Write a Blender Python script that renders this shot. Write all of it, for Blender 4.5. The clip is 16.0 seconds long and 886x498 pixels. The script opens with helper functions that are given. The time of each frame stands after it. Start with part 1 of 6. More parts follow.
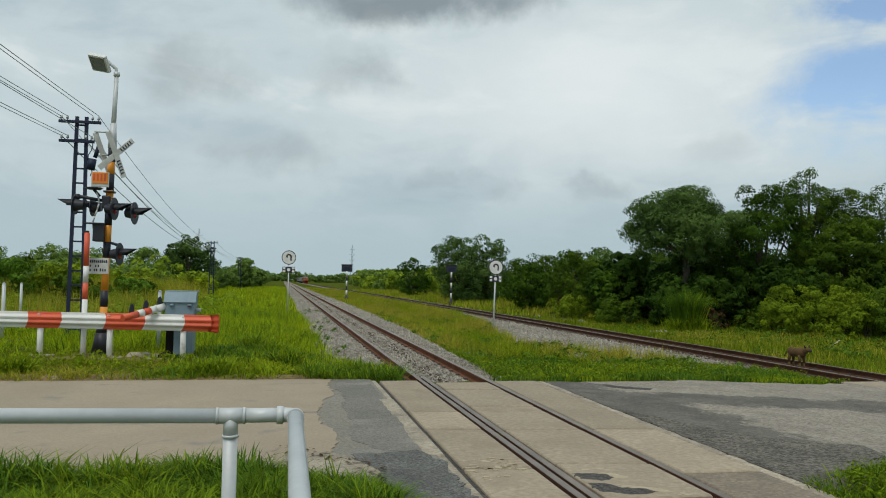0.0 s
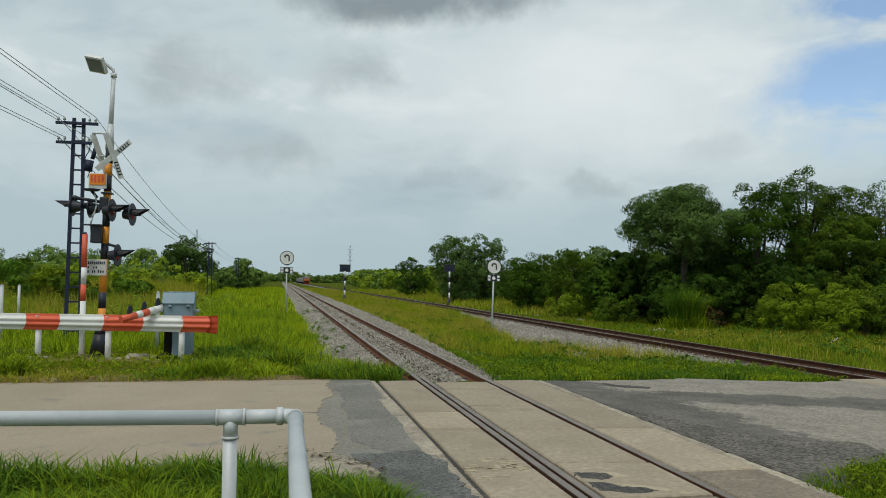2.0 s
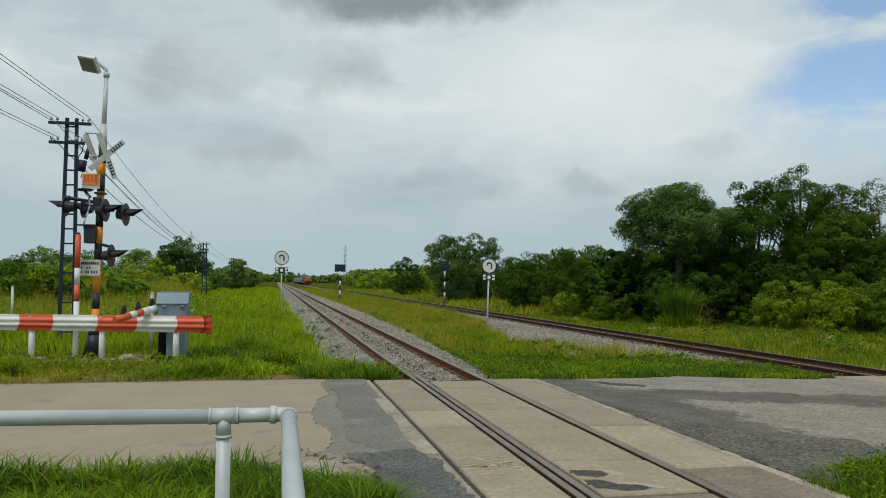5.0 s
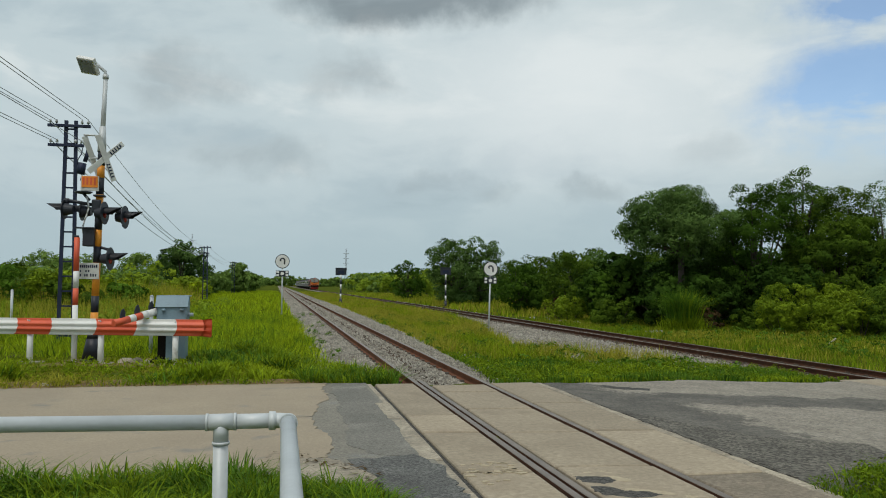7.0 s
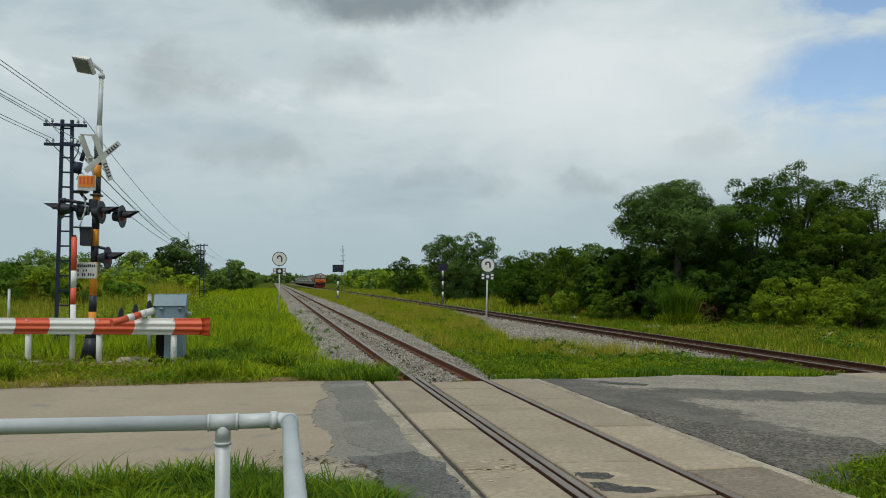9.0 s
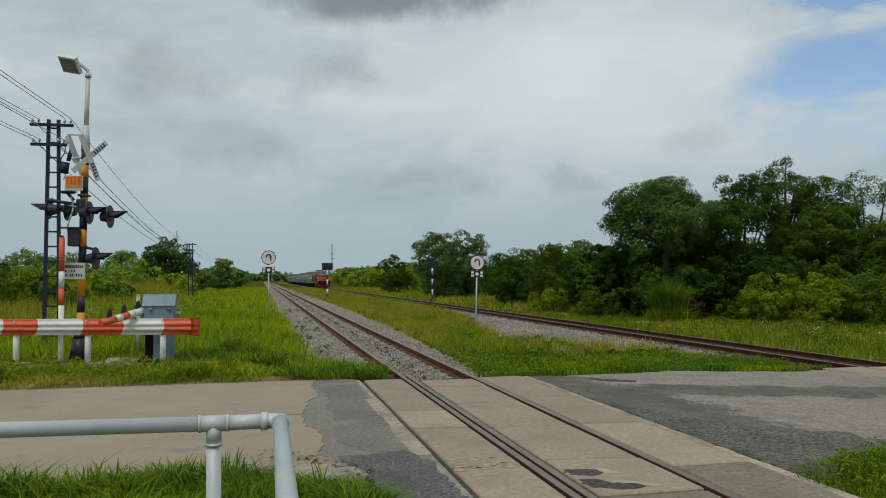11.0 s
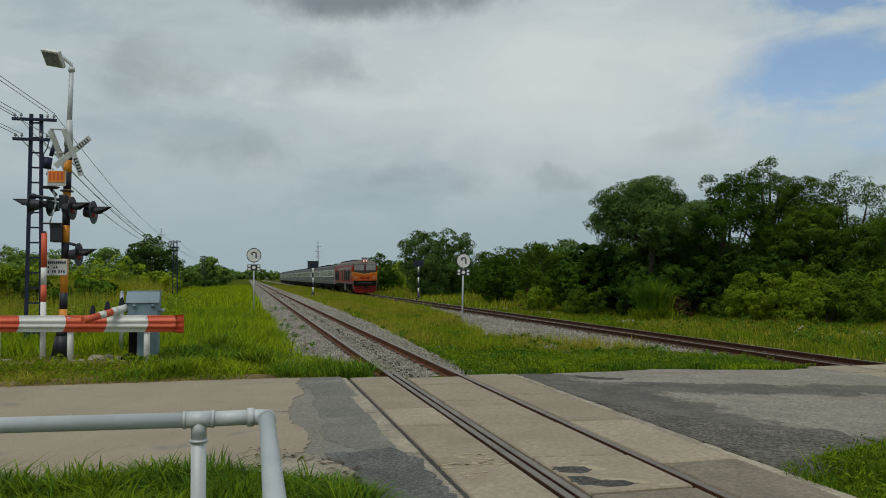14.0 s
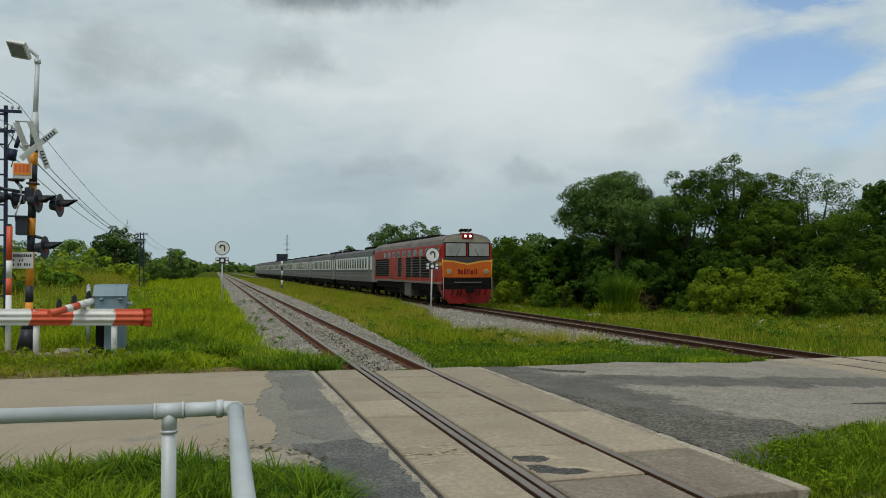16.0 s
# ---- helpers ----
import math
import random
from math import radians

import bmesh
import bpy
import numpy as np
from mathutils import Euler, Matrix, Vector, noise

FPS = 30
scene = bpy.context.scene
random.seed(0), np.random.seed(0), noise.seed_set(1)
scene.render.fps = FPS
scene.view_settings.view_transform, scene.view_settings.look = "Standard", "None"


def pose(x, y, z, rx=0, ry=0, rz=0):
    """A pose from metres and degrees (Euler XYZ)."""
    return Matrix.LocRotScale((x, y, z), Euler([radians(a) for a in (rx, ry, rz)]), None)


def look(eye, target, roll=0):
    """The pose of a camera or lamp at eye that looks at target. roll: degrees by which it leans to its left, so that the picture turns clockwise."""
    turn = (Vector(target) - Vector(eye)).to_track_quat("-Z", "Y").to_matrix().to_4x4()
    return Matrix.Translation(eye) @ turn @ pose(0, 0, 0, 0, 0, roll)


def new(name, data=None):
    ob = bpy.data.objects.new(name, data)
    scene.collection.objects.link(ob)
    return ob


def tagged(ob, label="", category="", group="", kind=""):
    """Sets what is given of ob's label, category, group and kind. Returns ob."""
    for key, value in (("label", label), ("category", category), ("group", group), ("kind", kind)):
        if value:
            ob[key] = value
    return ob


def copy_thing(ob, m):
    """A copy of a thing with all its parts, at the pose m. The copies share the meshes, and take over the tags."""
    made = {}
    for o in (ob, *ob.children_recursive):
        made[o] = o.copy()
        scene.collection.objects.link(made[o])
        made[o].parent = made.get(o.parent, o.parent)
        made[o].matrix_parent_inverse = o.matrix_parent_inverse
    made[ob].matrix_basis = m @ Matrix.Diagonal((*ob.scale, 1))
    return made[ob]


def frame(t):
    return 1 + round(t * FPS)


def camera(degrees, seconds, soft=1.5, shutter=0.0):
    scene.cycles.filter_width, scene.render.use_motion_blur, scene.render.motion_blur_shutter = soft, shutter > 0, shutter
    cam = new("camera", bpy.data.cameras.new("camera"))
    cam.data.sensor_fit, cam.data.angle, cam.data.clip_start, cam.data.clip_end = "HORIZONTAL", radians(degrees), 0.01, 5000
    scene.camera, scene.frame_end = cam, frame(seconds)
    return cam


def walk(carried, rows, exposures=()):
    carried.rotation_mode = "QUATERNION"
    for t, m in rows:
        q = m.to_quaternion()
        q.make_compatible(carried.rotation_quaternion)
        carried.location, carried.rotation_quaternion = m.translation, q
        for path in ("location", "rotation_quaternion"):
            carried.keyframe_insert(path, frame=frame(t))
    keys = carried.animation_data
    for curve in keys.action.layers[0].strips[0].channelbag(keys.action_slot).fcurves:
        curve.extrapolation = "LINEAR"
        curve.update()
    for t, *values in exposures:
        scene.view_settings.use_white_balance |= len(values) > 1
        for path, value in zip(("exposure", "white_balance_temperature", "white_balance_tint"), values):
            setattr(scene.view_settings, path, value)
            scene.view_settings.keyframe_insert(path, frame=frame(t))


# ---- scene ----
cam = camera(57.9, 16.0, soft=1.0)
PATH = [
    (0, (-2.696, -0.255, 1.533), (-2.305, 1.704, 1.616), 1.0),
    (0.5, (-2.693, -0.235, 1.524), (-2.304, 1.725, 1.607), 0.9),
    (1, (-2.695, -0.236, 1.529), (-2.305, 1.724, 1.612), 0.8),
    (1.5, (-2.696, -0.243, 1.531), (-2.303, 1.716, 1.614), 0.8),
    (2, (-2.702, -0.251, 1.536), (-2.306, 1.707, 1.618), 0.7),
    (2.5, (-2.697, -0.237, 1.533), (-2.299, 1.721, 1.614), 0.6),
    (3, (-2.7, -0.269, 1.534), (-2.298, 1.689, 1.615), 0.6),
    (3.5, (-2.7, -0.27, 1.529), (-2.296, 1.687, 1.61), 0.5),
    (4, (-2.695, -0.253, 1.526), (-2.289, 1.704, 1.607), 0.5),
    (6.5, (-2.687, -0.145, 1.513), (-2.277, 1.811, 1.6), 0.4),
    (7, (-2.681, -0.097, 1.511), (-2.275, 1.86, 1.601), 0.4),
    (7.5, (-2.693, -0.1, 1.53), (-2.286, 1.856, 1.617), 0.4),
    (8, (-2.701, -0.122, 1.531), (-2.293, 1.834, 1.616), 0.3),
    (8.5, (-2.699, -0.12, 1.53), (-2.29, 1.836, 1.613), 0.1),
    (9, (-2.7, -0.126, 1.53), (-2.286, 1.829, 1.61), -0.0),
    (11.5, (-2.705, -0.176, 1.548), (-2.258, 1.772, 1.621), -0.3),
    (12, (-2.713, -0.194, 1.54), (-2.258, 1.752, 1.614), -0.1),
    (12.5, (-2.712, -0.148, 1.533), (-2.251, 1.797, 1.608), -0.2),
    (13, (-2.706, -0.101, 1.527), (-2.241, 1.843, 1.601), -0.2),
    (13.5, (-2.704, -0.051, 1.517), (-2.237, 1.892, 1.592), -0.2),
    (14, (-2.71, -0.099, 1.523), (-2.236, 1.843, 1.593), -0.2),
    (14.5, (-2.716, -0.161, 1.53), (-2.23, 1.778, 1.596), -0.2),
    (15, (-2.719, -0.225, 1.535), (-2.214, 1.709, 1.595), -0.2),
    (15.5, (-2.718, -0.268, 1.541), (-2.19, 1.66, 1.596), -0.1),
    (16, (-2.717, -0.313, 1.547), (-2.171, 1.61, 1.6), -0.0),
]
walk(cam, [(t, look(eye, target, roll)) for t, eye, target, roll in PATH], [(0, 0.0), (4, -0.02), (7, -0.02), (9, -0.04), (11.5, -0.23), (12.5, -0.28), (13, -0.39), (13.5, -0.42), (14, -0.33), (14.5, -0.22), (15.5, -0.15), (16, -0.1)])

# world: thin overcast with a broken patch of blue
SUN_EL, SUN_AZ = 60.0, 215.0
world = bpy.data.worlds.new("sky")
scene.world = world
world.use_nodes = True


def build_sky(w):
    nt = w.node_tree
    nt.nodes.clear()
    N = nt.nodes.new
    out, bg = N("ShaderNodeOutputWorld"), N("ShaderNodeBackground")
    sky = N("ShaderNodeTexSky")
    sky.sky_type, sky.sun_disc = "NISHITA", False
    sky.sun_elevation, sky.sun_rotation = radians(SUN_EL), radians(SUN_AZ)
    sky.air_density, sky.dust_density = 1.0, 1.5
    co = N("ShaderNodeTexCoord")

    def math_node(op, a, b=None):
        m = N("ShaderNodeMath")
        m.operation = op
        for i, v in enumerate((a, b)):
            if v is None:
                continue
            if isinstance(v, (int, float)):
                m.inputs[i].default_value = v
            else:
                nt.links.new(v, m.inputs[i])
        return m.outputs[0]

    def ramp(v, stops):
        r = N("ShaderNodeValToRGB")
        r.color_ramp.interpolation = "EASE"
        e = r.color_ramp.elements
        while len(e) < len(stops):
            e.new(0.5)
        for k, (p, c) in zip(e, stops):
            k.position, k.color = p, (*c, 1) if len(c) == 3 else c
        nt.links.new(v, r.inputs[0])
        return r.outputs[0]

    def cloud_noise(scale, stretch, detail, seed, rough=0.55):
        m = N("ShaderNodeMapping")
        m.inputs["Scale"].default_value = (scale, scale, scale * stretch)
        m.inputs["Location"].default_value = seed
        nt.links.new(co.outputs["Generated"], m.inputs[0])
        n = N("ShaderNodeTexNoise")
        n.inputs["Scale"].default_value, n.inputs["Detail"].default_value = 1.0, detail
        n.inputs["Roughness"].default_value = rough
        n.inputs["Distortion"].default_value = 0.35
        nt.links.new(m.outputs[0], n.inputs["Vector"])
        return n.outputs["Fac"]

    # clouds have torn edges: bend the directions by noise first
    torn = N("ShaderNodeTexNoise")
    torn.inputs["Scale"].default_value, torn.inputs["Detail"].default_value, torn.inputs["Roughness"].default_value = 9.0, 7.0, 0.6
    nt.links.new(co.outputs["Generated"], torn.inputs["Vector"])
    bend = N("ShaderNodeVectorMath")
    bend.operation = "MULTIPLY_ADD"
    nt.links.new(torn.outputs["Color"], bend.inputs[0])
    bend.inputs[1].default_value = (0.20, 0.10, 0.10)
    nt.links.new(co.outputs["Generated"], bend.inputs[2])
    back = N("ShaderNodeVectorMath")
    back.operation = "SUBTRACT"
    nt.links.new(bend.outputs[0], back.inputs[0])
    back.inputs[1].default_value = (0.10, 0.05, 0.05)

    def spot(az, el, half_az, half_el, soft=0.9):
        """1 at a place in the sky (degrees east of the line, degrees up), falling to 0 at the edge of an ellipse."""
        c, e = radians(az), radians(el)
        d = Vector((math.sin(c) * math.cos(e), math.cos(c) * math.cos(e), math.sin(e)))
        sub, mul, ln = N("ShaderNodeVectorMath"), N("ShaderNodeVectorMath"), N("ShaderNodeVectorMath")
        sub.operation, mul.operation, ln.operation = "SUBTRACT", "MULTIPLY", "LENGTH"
        nt.links.new(back.outputs[0], sub.inputs[0])
        sub.inputs[1].default_value = d
        nt.links.new(sub.outputs[0], mul.inputs[0])
        mul.inputs[1].default_value = (1 / radians(half_az), 1 / radians(half_az), 1 / radians(half_el))
        nt.links.new(mul.outputs[0], ln.inputs[0])
        r = N("ShaderNodeMapRange")
        r.interpolation_type = "SMOOTHSTEP"
        r.inputs["From Min"].default_value, r.inputs["From Max"].default_value = 1.0, 1.0 - soft
        nt.links.new(ln.outputs["Value"], r.inputs["Value"])
        return r.outputs[0]

    big = cloud_noise(2.3, 2.0, 6, (3.1, 1.7, 0.4), 0.5)
    mid = cloud_noise(6.0, 2.6, 8, (0.3, 5.2, 2.0), 0.56)
    mixed = math_node("ADD", math_node("MULTIPLY", big, 0.56), math_node("MULTIPLY", mid, 0.44))
    shade = ramp(mixed, [(0.34, (0.365, 0.46, 0.505)), (0.44, (0.45, 0.55, 0.595)), (0.54, (0.545, 0.64, 0.67)), (0.66, (0.68, 0.75, 0.76))])
    # a bright thin part of the cloud sheet
    glow = N("ShaderNodeMixRGB")
    glow.inputs[2].default_value = (0.765, 0.82, 0.83, 1)
    nt.links.new(math_node("MULTIPLY", spot(22, 13, 22, 10, 1.0), 0.7), glow.inputs[0])
    nt.links.new(shade, glow.inputs[1])
    # grey undersides of clouds
    rag = ramp(mid, [(0.34, (0.15, 0.15, 0.15)), (0.55, (1, 1, 1))])
    wob = ramp(big, [(0.36, (0.3, 0.3, 0.3)), (0.52, (1, 1, 1))])
    total = math_node("MULTIPLY", math_node("MULTIPLY", spot(9, 20.6, 11.5, 3.7, 0.6), 1.0), math_node("ADD", math_node("MULTIPLY", rag, 0.4), 0.6))
    for az, el, wa, we, k in ((-7, 14.2, 5.5, 3.2, 0.5), (4.5, 14.6, 4.5, 2.4, 0.5), (-1, 9.0, 8, 2.2, 0.42), (12.3, 6.9, 6.0, 1.3, 0.42), (22.5, 6.4, 3.4, 1.2, 0.45), (30, 9, 5, 1.6, 0.2)):
        total = math_node("ADD", total, math_node("MULTIPLY", spot(az, el, wa, we, 0.9), math_node("MULTIPLY", rag, k)))
    dark = N("ShaderNodeMixRGB")
    dark.blend_type = "MULTIPLY"
    dark.inputs[2].default_value = (0.45, 0.47, 0.49, 1)
    nt.links.new(math_node("MINIMUM", total, 1.0), dark.inputs[0])
    nt.links.new(glow.outputs[0], dark.inputs[1])
    # towards the horizon the cloud thins to an even blue-grey
    sep = N("ShaderNodeSeparateXYZ")
    nt.links.new(co.outputs["Generated"], sep.inputs[0])
    low = N("ShaderNodeMixRGB")
    low.inputs[2].default_value = (0.42, 0.535, 0.575, 1)
    nt.links.new(ramp(sep.outputs["Z"], [(0.0, (1, 1, 1)), (0.17, (0, 0, 0))]), low.inputs[0])
    nt.links.new(dark.outputs[0], low.inputs[1])
    # blue gaps
    hole = ramp(mid, [(0.40, (1, 1, 1)), (0.66, (0.12, 0.12, 0.12))])
    gaps = 0.0
    for az, el, wa, we, k in ((39.3, 12.2, 9.0, 5.6, 1.1), (41, 17.8, 6.5, 3.0, 2.2), (48, 12, 8, 5, 0.7)):
        g = math_node("MULTIPLY", spot(az, el, wa, we, 0.85), math_node("MULTIPLY", hole, k))
        gaps = math_node("ADD", g, gaps)
    gaps = math_node("MINIMUM", gaps, 0.8)
    blue = N("ShaderNodeMixRGB")
    sk = N("ShaderNodeMixRGB")
    sk.blend_type = "MULTIPLY"
    sk.inputs[0].default_value = 1.0
    sk.inputs[2].default_value = (0.125, 0.145, 0.16, 1)
    nt.links.new(sky.outputs[0], sk.inputs[1])
    nt.links.new(gaps, blue.inputs[0])
    nt.links.new(low.outputs[0], blue.inputs[1])
    nt.links.new(sk.outputs[0], blue.inputs[2])
    nt.links.new(blue.outputs[0], bg.inputs[0])
    bg.inputs[1].default_value = 1.0
    nt.links.new(bg.outputs[0], out.inputs[0])


build_sky(world)
sun_data = bpy.data.lights.new("sun", "SUN")
sun_data.energy, sun_data.angle, sun_data.color = 1.6, radians(20), (1.0, 0.95, 0.87)
sun = new("sun", sun_data)
_e, _a = radians(SUN_EL), radians(SUN_AZ)
sun.matrix_world = look((0, 0, 40), (-math.sin(_a) * math.cos(_e), -math.cos(_a) * math.cos(_e), 40 - math.sin(_e)))


# ---- materials ----
def material(name, base, rough=0.8, metal=0.0, second=None, grain=30.0, blotch=1.5, amount=0.5, bump=0.3, bump_scale=60.0,
             spread=0.0, stain=None, stain_scale=3.0, stain_at=0.58, emit=None, coat=0.0, island=0.0, chips=0.0, chip_range=(0.55, 1.45), spec=0.5):
    """Procedural surface: two noise scales between two colours, an optional third stain colour, random tint per object or island."""
    m = bpy.data.materials.new(name)
    m.use_nodes = True
    nt = m.node_tree
    b = nt.nodes["Principled BSDF"]
    N, L = nt.nodes.new, nt.links.new
    co = N("ShaderNodeTexCoord")
    second = second or tuple(c * 0.72 for c in base)

    def noise_fac(scale, detail):
        n = N("ShaderNodeTexNoise")
        n.inputs["Scale"].default_value, n.inputs["Detail"].default_value = scale, detail
        L(co.outputs["Object"], n.inputs["Vector"])
        return n.outputs["Fac"]

    def mix(fac, a, c, mode="MIX"):
        x = N("ShaderNodeMixRGB")
        x.blend_type = mode
        for k, v in enumerate((fac, a, c)):
            if isinstance(v, (int, float)):
                x.inputs[k].default_value = v
            elif isinstance(v, tuple):
                x.inputs[k].default_value = (*v, 1)
            else:
                L(v, x.inputs[k])
        return x.outputs[0]

    def steep(v, lo, hi):
        r = N("ShaderNodeMapRange")
        r.inputs["From Min"].default_value, r.inputs["From Max"].default_value = lo, hi
        L(v, r.inputs["Value"])
        return r.outputs[0]

    fine, wide = noise_fac(grain, 5), noise_fac(blotch, 6)
    col = mix(steep(wide, 0.35, 0.68), base, second)
    f2 = N("ShaderNodeMath")
    f2.operation = "MULTIPLY"
    L(steep(fine, 0.3, 0.7), f2.inputs[0])
    f2.inputs[1].default_value = amount
    col = mix(f2.outputs[0], col, tuple(c * 0.6 for c in second))
    if stain:
        col = mix(steep(noise_fac(stain_scale, 8), stain_at, stain_at + 0.12), col, stain)
    if chips:
        vo, mr = N("ShaderNodeTexVoronoi"), N("ShaderNodeMapRange")
        vo.inputs["Scale"].default_value = chips
        L(co.outputs["Object"], vo.inputs["Vector"])
        sp = N("ShaderNodeSeparateColor")
        L(vo.outputs["Color"], sp.inputs[0])
        mr.inputs["To Min"].default_value, mr.inputs["To Max"].default_value = chip_range
        L(sp.outputs[0], mr.inputs["Value"])
        hv = N("ShaderNodeHueSaturation")
        L(mr.outputs[0], hv.inputs["Value"])
        L(col, hv.inputs["Color"])
        col = hv.outputs[0]
    if spread or island:
        if island:
            g = N("ShaderNodeNewGeometry")
            rnd = g.outputs["Random Per Island"]
        else:
            rnd = N("ShaderNodeObjectInfo").outputs["Random"]
        h = N("ShaderNodeHueSaturation")
        s = N("ShaderNodeMapRange")
        k = island or spread
        s.inputs["To Min"].default_value, s.inputs["To Max"].default_value = 1 - k, 1 + k
        L(rnd, s.inputs["Value"])
        L(s.outputs[0], h.inputs["Value"])
        L(col, h.inputs["Color"])
        col = h.outputs[0]
    L(col, b.inputs["Base Color"])
    b.inputs["Roughness"].default_value, b.inputs["Metallic"].default_value = rough, metal
    b.inputs["Coat Weight"].default_value = coat
    b.inputs["Specular IOR Level"].default_value = spec
    if bump:
        bp = N("ShaderNodeBump")
        bp.inputs["Strength"].default_value, bp.inputs["Distance"].default_value = bump, 0.01
        L(noise_fac(bump_scale, 6), bp.inputs["Height"])
        L(bp.outputs[0], b.inputs["Normal"])
    if emit:
        b.inputs["Emission Color"].default_value = (*emit[0], 1)
        b.inputs["Emission Strength"].default_value = emit[1]
    return m


def leaf_material(name, base, second, spread=0.35, scale=0.6, through_light=0.25, gloss=0.05):
    m = material(name, base, 0.75, second=second, grain=6, blotch=scale, amount=0.15, bump=0, island=spread)
    nt = m.node_tree
    b, out = nt.nodes["Principled BSDF"], nt.nodes["Material Output"]
    tr = nt.nodes.new("ShaderNodeBsdfTranslucent")
    mx = nt.nodes.new("ShaderNodeMixShader")
    col = b.inputs["Base Color"].links[0].from_socket
    nt.links.new(col, tr.inputs[0])
    mx.inputs[0].default_value = through_light
    nt.links.new(b.outputs[0], mx.inputs[1])
    nt.links.new(tr.outputs[0], mx.inputs[2])
    nt.links.new(mx.outputs[0], out.inputs[0])
    b.inputs["Specular IOR Level"].default_value = gloss
    return m


